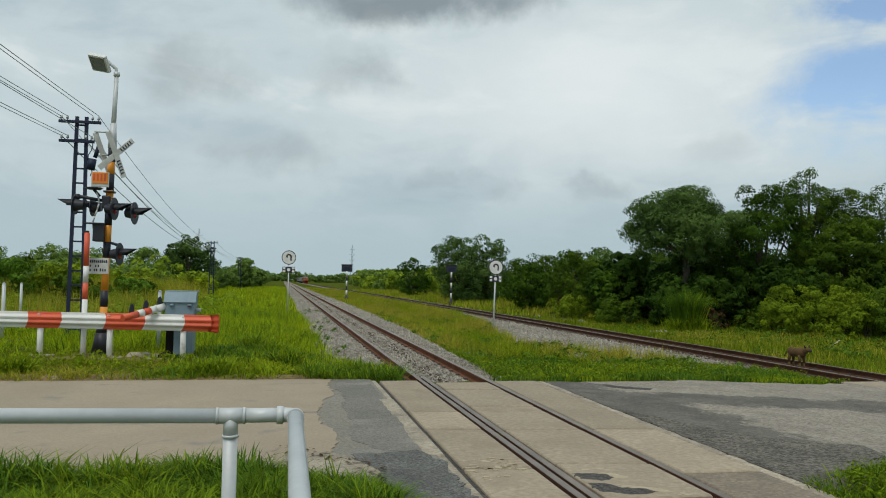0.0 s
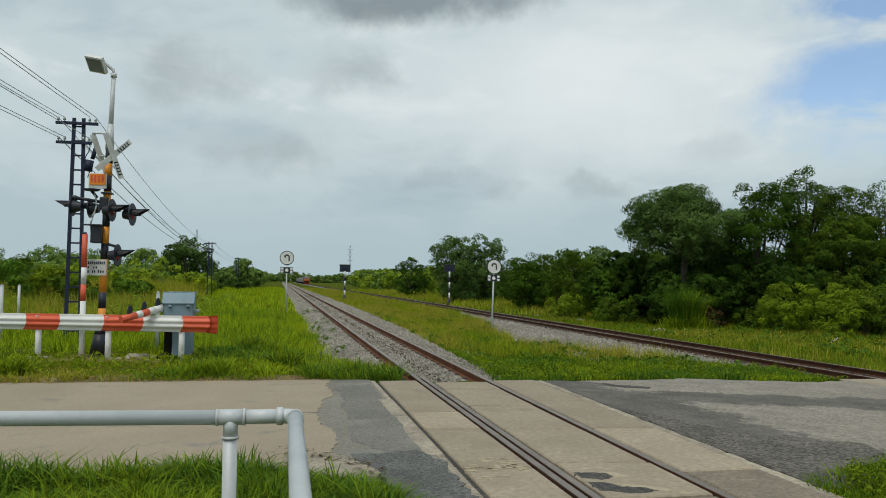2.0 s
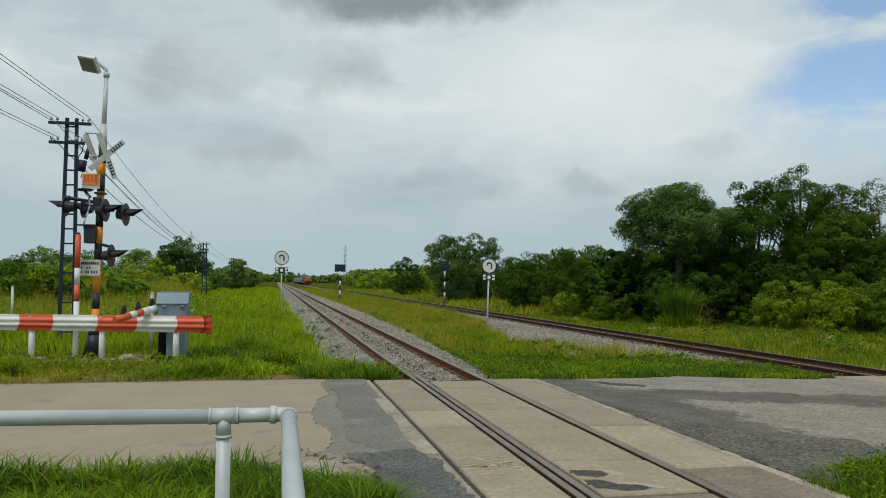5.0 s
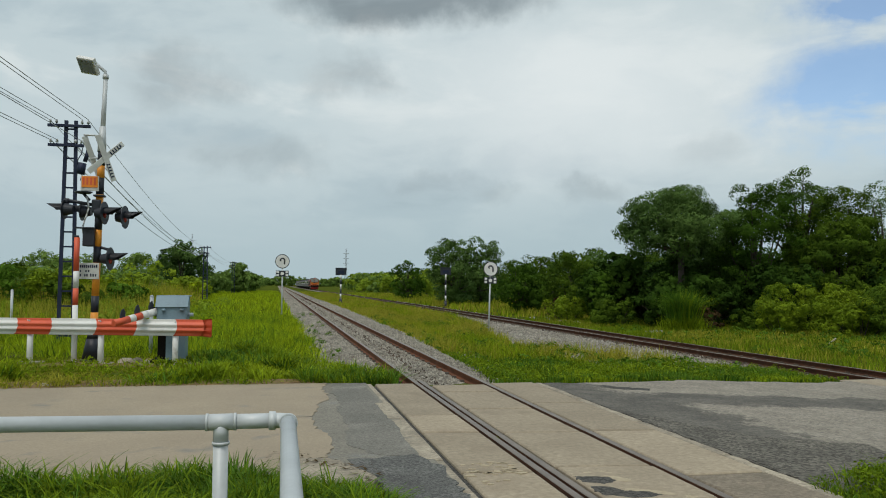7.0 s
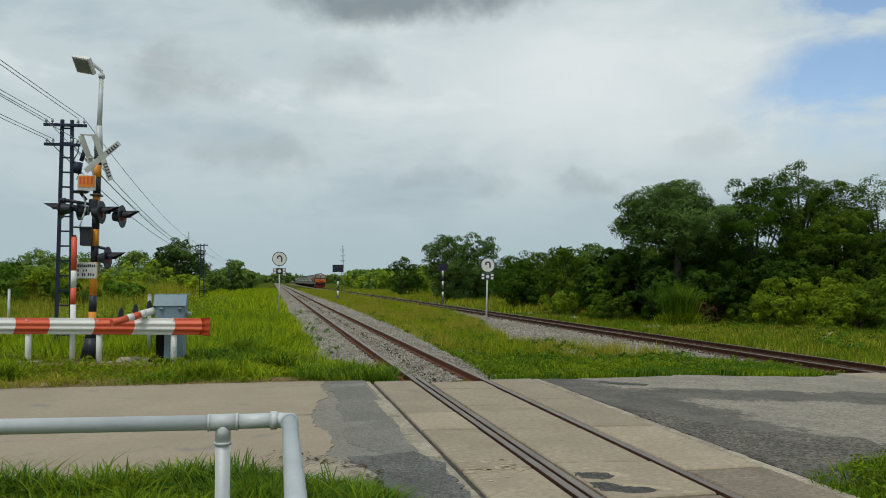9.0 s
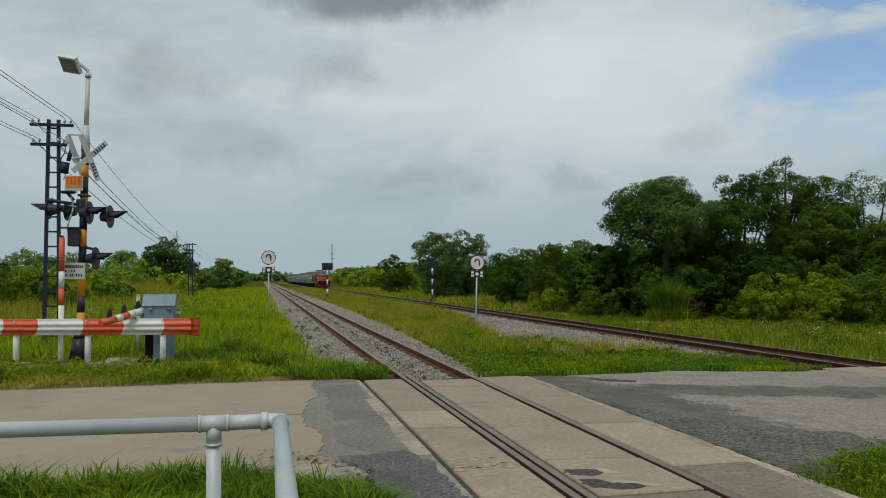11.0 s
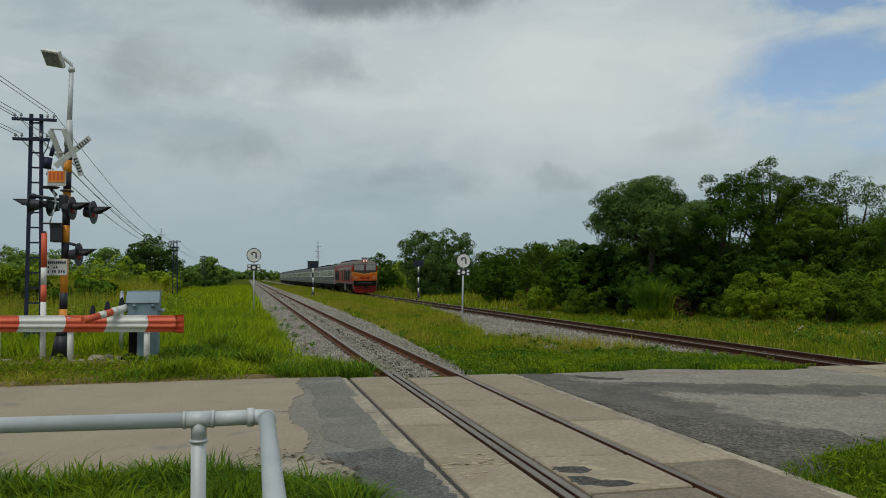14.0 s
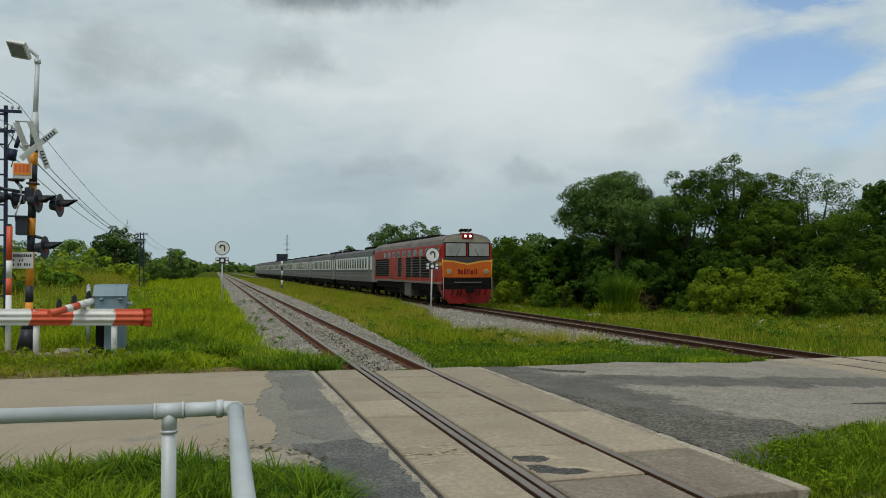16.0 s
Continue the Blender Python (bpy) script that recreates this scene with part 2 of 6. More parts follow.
M = {
    "soil": material("grassy_soil", (0.105, 0.13, 0.018), 0.95, spec=0.0, second=(0.07, 0.092, 0.014), grain=9, blotch=0.35, amount=0.6, bump=0.8, bump_scale=14, stain=(0.12, 0.10, 0.05), stain_scale=0.7, stain_at=0.6),
    "concrete": material("worn_concrete", (0.370, 0.300, 0.210), 0.9, second=(0.316, 0.255, 0.180), chips=45, chip_range=(0.94, 1.05), grain=38, blotch=0.9, amount=0.35, bump=0.25, bump_scale=90, stain=(0.225, 0.20, 0.165), stain_scale=1.9, stain_at=0.6),
    "slab": material("crossing_concrete", (0.402, 0.328, 0.232), 0.9, second=(0.328, 0.266, 0.187), chips=45, chip_range=(0.93, 1.06), grain=18, blotch=1.3, amount=0.6, bump=0.5, bump_scale=90, spread=0.13, stain=(0.27, 0.215, 0.15), stain_scale=1.7, stain_at=0.57),
    "slab_dark": material("dark_rough_concrete", (0.285, 0.232, 0.168), 0.9, second=(0.195, 0.158, 0.114), chips=45, chip_range=(0.85, 1.15), grain=22, blotch=3, amount=0.6, bump=0.5, bump_scale=60),
    "pale": material("pale_old_concrete", (0.42, 0.36, 0.27), 0.9, chips=40, chip_range=(0.78, 1.2), second=(0.27, 0.23, 0.172), grain=40, blotch=2.5, amount=0.4, bump=0.5, bump_scale=60, spread=0.1),
    "asphalt": material("asphalt", (0.268, 0.246, 0.200), 0.95, second=(0.200, 0.183, 0.149), chips=70, chip_range=(0.8, 1.2), grain=30, blotch=0.7, amount=0.6, bump=1.0, bump_scale=55, stain=(0.20, 0.20, 0.19), stain_scale=1.6, stain_at=0.6),
    "asphalt_dark": material("newer_asphalt", (0.225, 0.21, 0.178), 0.95, second=(0.165, 0.155, 0.132), chips=70, chip_range=(0.75, 1.25), grain=30, blotch=0.9, amount=0.6, bump=1.0, bump_scale=55, stain=(0.235, 0.222, 0.19), stain_scale=1.3, stain_at=0.55),
    "scaled": material("scaled_concrete", (0.50, 0.415, 0.285), 0.95, second=(0.41, 0.335, 0.225), grain=40, blotch=6, amount=0.4, bump=0.5, bump_scale=80),
    "old_asphalt": material("bleached_asphalt", (0.235, 0.225, 0.20), 0.9, second=(0.185, 0.178, 0.16), grain=45, blotch=0.8, amount=0.6, bump=0.9, bump_scale=60, stain=(0.13, 0.13, 0.125), stain_scale=1.1, stain_at=0.57),
    "rough_asphalt": material("coarse_asphalt", (0.15, 0.147, 0.135), 0.95, second=(0.09, 0.088, 0.081), chips=70, chip_range=(0.5, 1.55), grain=40, blotch=2.2, amount=0.6, bump=1.0, bump_scale=50),
    "road_grit": material("coarse_chippings", (0.152, 0.138, 0.114), 0.95, second=(0.094, 0.086, 0.072), chips=38, chip_range=(0.45, 1.75), grain=40, blotch=1.6, amount=0.5, bump=1.0, bump_scale=45, spec=0.2),
    "bare_soil": material("bare_brown_soil", (0.27, 0.165, 0.062), 0.95, second=(0.17, 0.108, 0.042), chips=30, grain=25, blotch=2.0, amount=0.6, bump=0.9, bump_scale=30, stain=(0.14, 0.13, 0.03), stain_scale=2.2, stain_at=0.58),
    "plough": material("grimy_red_skirt", (0.25, 0.014, 0.012), 0.6, spec=0.2, second=(0.13, 0.014, 0.011), grain=7, blotch=1.6, amount=0.4, bump=0.2),
    "tar": material("dark_tar", (0.05, 0.046, 0.04), 0.9, chips=60, chip_range=(0.4, 2.6), grain=80, amount=0.6, bump=1.0, bump_scale=90),
    "ballast_bed": material("ballast_bed", (0.31, 0.282, 0.235), 0.95, spec=0.1, second=(0.22, 0.198, 0.16), chips=16, grain=28, blotch=1.2, amount=0.8, bump=1.0, bump_scale=30, stain=(0.16, 0.11, 0.08), stain_scale=0.9),
    "stone": material("ballast_stone", (0.37, 0.34, 0.285), 1.0, second=(0.27, 0.245, 0.20), grain=20, blotch=0.5, amount=0.3, bump=0.3, island=0.40),
    "stone_brown": material("oil_stained_stone", (0.10, 0.072, 0.05), 1.0, second=(0.06, 0.042, 0.03), grain=20, blotch=0.8, amount=0.3, bump=0.3, island=0.6),
    "rust": material("rusty_rail", (0.200, 0.076, 0.036), 0.9, spec=0.2, second=(0.115, 0.048, 0.024), grain=40, blotch=2.5, amount=0.4, bump=0.3),
    "rust_dark": material("dark_rusty_rail", (0.10, 0.042, 0.022), 0.9, spec=0.2, second=(0.06, 0.027, 0.015), grain=40, blotch=2.5, amount=0.4, bump=0.3),
    "rail_head": material("worn_rail_head", (0.235, 0.185, 0.145), 0.42, metal=0.4, second=(0.155, 0.12, 0.093), grain=50, blotch=2, amount=0.25, bump=0.1),
    "sleeper": material("concrete_sleeper", (0.12, 0.095, 0.075), 0.9, grain=40, blotch=3, amount=0.4, bump=0.4, spread=0.15),
    "grass": leaf_material("grass_blades", (0.29, 0.36, 0.013), (0.165, 0.25, 0.011), 0.5, 0.5, 0.38),
    "field_grass": leaf_material("field_grass_blades", (0.405, 0.480, 0.015), (0.245, 0.350, 0.013), 0.5, 0.4, 0.42),
    "dry_grass": leaf_material("dry_grass_blades", (0.41, 0.37, 0.045), (0.28, 0.28, 0.028), 0.4, 0.5, 0.42),
    "weed": leaf_material("weed_leaves", (0.11, 0.205, 0.018), (0.065, 0.14, 0.014), 0.4, 0.9),
    "leaf": leaf_material("tree_leaves", (0.070, 0.138, 0.012), (0.030, 0.066, 0.009), 0.25, 0.5, 0.25, 0.04),
    "leaf_light": leaf_material("light_leaves", (0.195, 0.268, 0.014), (0.098, 0.162, 0.011), 0.25, 0.7),
    "leaf_mid": leaf_material("mid_green_leaves", (0.098, 0.160, 0.013), (0.046, 0.088, 0.010), 0.25, 0.5, 0.25, 0.04),
    # leaf green paled a little, so the colour itself carries thin haze
    "leaf_far": leaf_material("thin_haze_leaves", (0.100, 0.168, 0.038), (0.062, 0.118, 0.03), 0.22, 0.15, 0.15),
    # leaf green darkened to stand for shade under the canopy
    "leaf_deep": leaf_material("canopy_shaded_leaves", (0.046, 0.092, 0.011), (0.022, 0.050, 0.008), 0.25, 0.5, 0.2, 0.04),
    "verge_grass": leaf_material("verge_grass_blades", (0.215, 0.290, 0.012), (0.120, 0.195, 0.010), 0.45, 0.6, 0.35),
    # paler and bluer still: aerial haze mixed into the leaf colour
    "leaf_haze": leaf_material("haze_tinted_leaves", (0.180, 0.275, 0.055), (0.115, 0.190, 0.042), 0.22, 0.15, 0.2),
    "bush_light": leaf_material("light_bush_leaves", (0.285, 0.375, 0.030), (0.165, 0.250, 0.020), 0.25, 0.5, 0.3),
    "dead_leaf": leaf_material("dead_brown_leaves", (0.095, 0.060, 0.024), (0.055, 0.036, 0.016), 0.3, 0.8, 0.1),
    "bark": material("bark", (0.075, 0.06, 0.045), 0.95, grain=25, blotch=3, amount=0.6, bump=0.8, bump_scale=20),
    "galv": material("galvanised_paint", (0.58, 0.60, 0.605), 0.5, second=(0.50, 0.52, 0.525), grain=30, blotch=4, amount=0.12, bump=0.12, metal=0.1, stain=(0.40, 0.39, 0.36), stain_scale=11, stain_at=0.66),
    "white": material("white_paint", (0.80, 0.79, 0.76), 0.5, second=(0.70, 0.69, 0.66), grain=25, blotch=3, amount=0.12, bump=0.1, stain=(0.42, 0.39, 0.34), stain_scale=5, stain_at=0.66),
    "red": material("red_paint", (0.76, 0.125, 0.05), 0.5, second=(0.68, 0.10, 0.042), grain=25, blotch=3, amount=0.15, bump=0.1, stain=(0.36, 0.07, 0.035), stain_scale=6, stain_at=0.66),
    "orange": material("orange_paint", (0.85, 0.33, 0.025), 0.5, second=(0.76, 0.28, 0.022), grain=25, blotch=3, amount=0.15, bump=0.1),
    "black": material("black_paint", (0.017, 0.020, 0.030), 0.5, second=(0.024, 0.027, 0.038), grain=25, blotch=3, amount=0.3, bump=0.1),
    "dark_steel": material("dark_steel", (0.018, 0.027, 0.066), 0.6, metal=0.3, grain=20, blotch=3, amount=0.3, bump=0.2),
    "box_blue": material("grey_blue_paint", (0.20, 0.285, 0.33), 0.5, second=(0.155, 0.23, 0.275), grain=25, blotch=3, amount=0.2, bump=0.12, stain=(0.13, 0.16, 0.17), stain_scale=6, stain_at=0.64),
    "lens_red": material("red_lens", (0.35, 0.03, 0.03), 0.25, grain=30, amount=0.1, bump=0.0),
    "lamp_glass": material("lamp_glass", (0.27, 0.29, 0.30), 0.25, grain=30, amount=0.1, bump=0.0),
    # dark red blotches are grime and also deepen the sides for shading
    "loco_red": material("loco_red", (0.42, 0.022, 0.008), 0.45, spec=0.2, second=(0.30, 0.016, 0.007), grain=8, blotch=0.8, amount=0.3, bump=0.06, stain=(0.13, 0.022, 0.014), stain_scale=1.3, stain_at=0.52),
    "loco_orange": material("loco_orange", (0.60, 0.125, 0.010), 0.45, spec=0.25, second=(0.47, 0.10, 0.014), grain=8, blotch=0.8, amount=0.2, bump=0.05),
    "loco_yellow": material("loco_yellow", (0.72, 0.38, 0.04), 0.45, second=(0.6, 0.3, 0.04), grain=8, blotch=0.8, amount=0.2, bump=0.05),
    "loco_roof": material("loco_roof", (0.20, 0.165, 0.145), 0.8, second=(0.12, 0.10, 0.09), grain=6, blotch=0.7, amount=0.3, bump=0.1),
    "under": material("underframe_grime", (0.009, 0.008, 0.007), 0.95, spec=0.1, second=(0.014, 0.012, 0.01), grain=10, blotch=1, amount=0.4, bump=0.3),
    "loco_brow": material("loco_brow", (0.34, 0.31, 0.25), 0.7, second=(0.24, 0.21, 0.17), grain=6, blotch=1.5, amount=0.25, bump=0.1),
    "coach_band": material("coach_window_band", (0.70, 0.69, 0.64), 0.5, second=(0.6, 0.59, 0.55), grain=8, blotch=0.6, amount=0.12, bump=0.04),
    "coach_white": material("coach_cream", (0.30, 0.29, 0.265), 0.5, second=(0.23, 0.222, 0.205), grain=8, blotch=0.5, amount=0.15, bump=0.04, stain=(0.27, 0.26, 0.24), stain_scale=1.4, stain_at=0.63),
    "coach_grey": material("coach_grey", (0.12, 0.112, 0.10), 0.5, second=(0.08, 0.075, 0.068), grain=8, blotch=0.5, amount=0.2, bump=0.04),
    "coach_dark": material("coach_dark_band", (0.045, 0.04, 0.04), 0.5, grain=8, blotch=0.5, amount=0.2, bump=0.04),
    "coach_roof": material("coach_roof", (0.12, 0.122, 0.118), 0.8, second=(0.07, 0.072, 0.07), grain=6, blotch=0.6, amount=0.35, bump=0.1),
    "glass": material("dark_window", (0.035, 0.04, 0.045), 0.12, grain=3, blotch=0.6, amount=0.1, bump=0),
    # windscreen glass coloured pale grey for the sky it reflects
    "screen": material("windscreen_reflection", (0.33, 0.33, 0.31), 0.2, second=(0.24, 0.24, 0.23), grain=4, blotch=1.5, amount=0.15, bump=0),
    "headlight": material("lit_headlight", (0.9, 0.8, 0.75), 0.3, grain=3, amount=0.0, bump=0, emit=((1.0, 0.70, 0.62), 1.3)),
    "dog": material("brown_fur", (0.150, 0.095, 0.042), 0.9, spec=0.1, second=(0.10, 0.062, 0.03), grain=60, blotch=5, amount=0.4, bump=0.5),
    "dog_dark": material("dark_fur", (0.03, 0.022, 0.018), 0.9, grain=60, blotch=5, amount=0.3, bump=0.4),
    "wire": material("cable", (0.38, 0.40, 0.42), 0.7, grain=5, amount=0.2, bump=0),
    # pylon steel in a pale blue-grey that includes the haze before it
    "haze_steel": material("haze_tinted_steel", (0.34, 0.38, 0.41), 0.7, grain=1, amount=0.2, bump=0),
    "rubbish": material("pale_rubbish", (0.62, 0.62, 0.60), 0.7, second=(0.45, 0.45, 0.43), grain=12, blotch=3, amount=0.2, bump=0.3),
    "plate": material("cream_plate", (0.70, 0.70, 0.655), 0.5, grain=12, blotch=3, amount=0.12, bump=0.05),
    "plate_orange": material("orange_plate", (0.90, 0.30, 0.02), 0.45, second=(0.85, 0.24, 0.02), grain=12, blotch=3, amount=0.1, bump=0.05),
}



def blended_road():
    """Dark patched asphalt with bleached, polished stretches whose edges wander."""
    m = bpy.data.materials.new("patched_asphalt")
    m.use_nodes = True
    nt = m.node_tree
    N, L = nt.nodes.new, nt.links.new
    b = nt.nodes["Principled BSDF"]
    co = N("ShaderNodeTexCoord")

    def fac(scale, detail, rough=0.55, colour=False):
        n = N("ShaderNodeTexNoise")
        n.inputs["Scale"].default_value, n.inputs["Detail"].default_value, n.inputs["Roughness"].default_value = scale, detail, rough
        L(co.outputs["Object"], n.inputs["Vector"])
        return n.outputs["Color" if colour else "Fac"]

    def step(v, lo, hi):
        r = N("ShaderNodeMapRange")
        r.interpolation_type = "SMOOTHSTEP"
        r.inputs["From Min"].default_value, r.inputs["From Max"].default_value = lo, hi
        L(v, r.inputs["Value"])
        return r.outputs[0]

    def calc(op, x, y):
        q = N("ShaderNodeMath")
        q.operation = op
        for i, v in enumerate((x, y)):
            if isinstance(v, float):
                q.inputs[i].default_value = v
            else:
                L(v, q.inputs[i])
        return q.outputs[0]

    def mix(f, x, y):
        q = N("ShaderNodeMixRGB")
        for i, v in enumerate((f, x, y)):
            if isinstance(v, float):
                q.inputs[i].default_value = v
            elif isinstance(v, tuple):
                q.inputs[i].default_value = (*v, 1)
            else:
                L(v, q.inputs[i])
        return q.outputs[0]

    wander = N("ShaderNodeVectorMath")
    wander.operation = "MULTIPLY_ADD"
    L(fac(1.1, 10, 0.74, True), wander.inputs[0])
    wander.inputs[1].default_value = (2.3, 2.3, 0)
    L(co.outputs["Object"], wander.inputs[2])
    torn = N("ShaderNodeVectorMath")
    torn.operation = "MULTIPLY_ADD"
    L(fac(7.0, 8, 0.75, True), torn.inputs[0])
    torn.inputs[1].default_value = (1.3, 0.9, 0)
    L(wander.outputs[0], torn.inputs[2])
    sep = N("ShaderNodeSeparateXYZ")
    L(torn.outputs[0], sep.inputs[0])
    x, y = sep.outputs["X"], sep.outputs["Y"]
    mid = calc("MULTIPLY", step(x, 4.5, 4.75), calc("MULTIPLY", step(y, 8.35, 8.55), calc("SUBTRACT", 1.0, step(y, 11.45, 11.7))))
    far = calc("MULTIPLY", step(x, 3.85, 4.15), step(y, 12.65, 12.85))
    worn = calc("MAXIMUM", mid, far)
    cells, chan = N("ShaderNodeTexVoronoi"), N("ShaderNodeSeparateColor")
    cells.inputs["Scale"].default_value = 30.0
    L(co.outputs["Object"], cells.inputs["Vector"])
    L(cells.outputs["Color"], chan.inputs[0])
    grit = chan.outputs[0]
    wide = step(fac(1.7, 6), 0.35, 0.65)
    dark = mix(wide, (0.132, 0.118, 0.098), (0.086, 0.077, 0.064))
    pale = mix(wide, (0.280, 0.246, 0.200), (0.226, 0.198, 0.160))
    col = mix(worn, dark, pale)
    speck = mix(grit, (0.68, 0.68, 0.68), (1.30, 1.29, 1.26))
    mul = N("ShaderNodeMixRGB")
    mul.blend_type = "MULTIPLY"
    mul.inputs[0].default_value = 1.0
    L(col, mul.inputs[1])
    L(speck, mul.inputs[2])
    L(mul.outputs[0], b.inputs["Base Color"])
    b.inputs["Roughness"].default_value = 0.85
    bp = N("ShaderNodeBump")
    bp.inputs["Strength"].default_value, bp.inputs["Distance"].default_value = 0.9, 0.012
    L(fac(40, 5, 0.7), bp.inputs["Height"])
    L(bp.outputs[0], b.inputs["Normal"])
    return m


M["road_mix"] = blended_road()

# ---- building helpers ----
def part(name, bm, mat, parent=None, label="", smooth=False):
    me = bpy.data.meshes.new(name)
    bm.to_mesh(me)
    bm.free()
    for k in (mat if isinstance(mat, (list, tuple)) else [mat]):
        me.materials.append(M[k])
    if smooth:
        me.shade_smooth()
    ob = new(name, me)
    ob.parent = parent
    if label:
        tagged(ob, label)
    return ob


def quick(name, verts, faces, mat, parent=None, smooth=False, mats=None):
    """A mesh from arrays of equal-sized faces."""
    verts, faces = np.asarray(verts, np.float32), np.asarray(faces, np.int32)
    me = bpy.data.meshes.new(name)
    n, k = faces.shape
    me.vertices.add(len(verts))
    me.vertices.foreach_set("co", verts.ravel())
    me.loops.add(n * k)
    me.loops.foreach_set("vertex_index", faces.ravel())
    me.polygons.add(n)
    me.polygons.foreach_set("loop_start", np.arange(0, n * k, k, dtype=np.int32))
    if mats is not None:
        me.polygons.foreach_set("material_index", np.asarray(mats, np.int32))
    me.update(calc_edges=True)
    for key in (mat if isinstance(mat, (list, tuple)) else [mat]):
        me.materials.append(M[key])
    if smooth:
        me.shade_smooth()
    ob = new(name, me)
    ob.parent = parent
    return ob


def box(bm, lo, hi, bevel=0.0, m=None, mat=0):
    c, s = [(a + b) / 2 for a, b in zip(lo, hi)], [b - a for a, b in zip(lo, hi)]
    mm = Matrix.Translation(c) @ Matrix.Diagonal((*s, 1))
    r = bmesh.ops.create_cube(bm, size=1, matrix=(m @ mm) if m else mm)
    vs = r["verts"]
    if bevel:
        es = list({e for v in vs for e in v.link_edges})
        r2 = bmesh.ops.bevel(bm, geom=es, offset=bevel, segments=2, affect="EDGES", profile=0.6)
        vs = r2["verts"] + [v for v in vs if v.is_valid]
    for f in {f for v in vs if v.is_valid for f in v.link_faces}:
        f.material_index = mat
    return vs


def rod(bm, a, b, r1, r2=None, seg=10, mat=0, caps=True):
    a, b = Vector(a), Vector(b)
    q = (b - a).to_track_quat("Z", "Y").to_matrix().to_4x4()
    m = Matrix.Translation((a + b) / 2) @ q
    r = bmesh.ops.create_cone(bm, cap_ends=caps, segments=seg, radius1=r1, radius2=r1 if r2 is None else r2, depth=(b - a).length, matrix=m)
    for f in {f for v in r["verts"] for f in v.link_faces}:
        f.material_index = mat
        f.smooth = len(f.verts) == 4
    return r["verts"]


def prism(bm, poly, axis_from, axis_to, mat=0, place=None):
    """Extrude a polygon [(u, v)] lying in x,z along y."""
    place = place or (lambda u, v, w: (u, w, v))
    A = [bm.verts.new(place(u, v, axis_from)) for u, v in poly]
    B = [bm.verts.new(place(u, v, axis_to)) for u, v in poly]
    n = len(poly)
    fs = [bm.faces.new((A[i], A[(i + 1) % n], B[(i + 1) % n], B[i])) for i in range(n)]
    fs += [bm.faces.new(A[::-1]), bm.faces.new(B)]
    for f in fs:
        f.material_index = mat
    bmesh.ops.recalc_face_normals(bm, faces=fs)
    return fs


def sheet(bm, poly, z0, z1, mat=0):
    """A flat polygon in x,y with thickness; z0 and z1 may be functions of x, y."""
    f0 = z0 if callable(z0) else (lambda x, y: z0)
    f1 = z1 if callable(z1) else (lambda x, y: z1)
    A = [bm.verts.new((x, y, f0(x, y))) for x, y in poly]
    B = [bm.verts.new((x, y, f1(x, y))) for x, y in poly]
    n = len(poly)
    fs = [bm.faces.new((A[i], A[(i + 1) % n], B[(i + 1) % n], B[i])) for i in range(n)]
    fs += [bm.faces.new(A[::-1]), bm.faces.new(B)]
    for f in fs:
        f.material_index = mat
    bmesh.ops.recalc_face_normals(bm, faces=fs)
    return fs


def ragged(points, step, amount, seed):
    """Break a polyline into short uneven pieces."""
    rng = random.Random(seed)
    out = []
    for (x0, y0), (x1, y1) in zip(points, points[1:]):
        n = max(1, int(math.hypot(x1 - x0, y1 - y0) / step))
        for i in range(n):
            k = i / n
            a = amount if out else 0
            out.append((x0 + (x1 - x0) * k + rng.uniform(-a, a), y0 + (y1 - y0) * k + rng.uniform(-a, a)))
    out.append(points[-1])
    return out


def thing(name, label, category, group="", at=None, kind=""):
    ob = tagged(new(name), label, category, group, kind)
    if at is not None:
        ob.matrix_basis = at if isinstance(at, Matrix) else pose(*at)
    return ob


# ---- ground ----
FAR_X, FAR_Z = 10.0, -0.35


def road_z(x):
    return float(np.interp(x, [-80, 1.4, 8.6, 12, 60], [0, 0, -0.33, -0.36, -0.5]))


def ground_z(x, y):
    z = np.interp(x, [-400, -30, -8, -3.0, -1.6, 1.6, 3.2, 5, 6, 12, 14, 20, 60, 400], [-.5, -.25, -.03, -.03, -.30, -.34, -.36, -.44, -.56, -.62, -.64, -.75, -.9, -.9])
    cross = np.interp(x, [-80, 1.4, 8.6, 12, 60], [0, 0, -0.33, -0.36, -0.5]) - 0.06
    far_edge = np.interp(x, [1.4, 4.4, 9], [12.4, 13.2, 14.2])
    w = np.clip((far_edge + 0.8 - y) / 0.8, 0, 1) * np.clip((y - 3.0) / 1.0, 0, 1)
    z = z * (1 - w) + cross * w
    near = np.clip((4.6 - y) / 1.0, 0, 1)
    z = z * (1 - near) + np.interp(x, [-60, -2.2, -1.5, 1.5, 2.2, 60], [-.10, -.10, -.42, -.42, -.12, -.2]) * near
    return z


def top_z(x, y):
    """Height of the ground or of the ballast that lies on it."""
    z = ground_z(x, y)
    a = np.interp(np.abs(x), [0, 1.15, 2.1, 2.6], [-.138, -.138, -.30, -.5])
    b = np.interp(x - 10.0, [-5.4, -4.9, -1.15, 1.15, 2, 2.5], [-.2, -.07, -.17, -.19, -.3, -.5]) - .35
    b = np.where(y > 62, np.interp(x - 10.0, [-2.5, -2, -1.15, 1.15, 2, 2.5], [-.5, -.3, -.17, -.19, -.3, -.5]) - .35, b)
    return np.where(y > 12.4, np.maximum(z, np.maximum(a, np.where(y > 14.3, b, -9))), z)


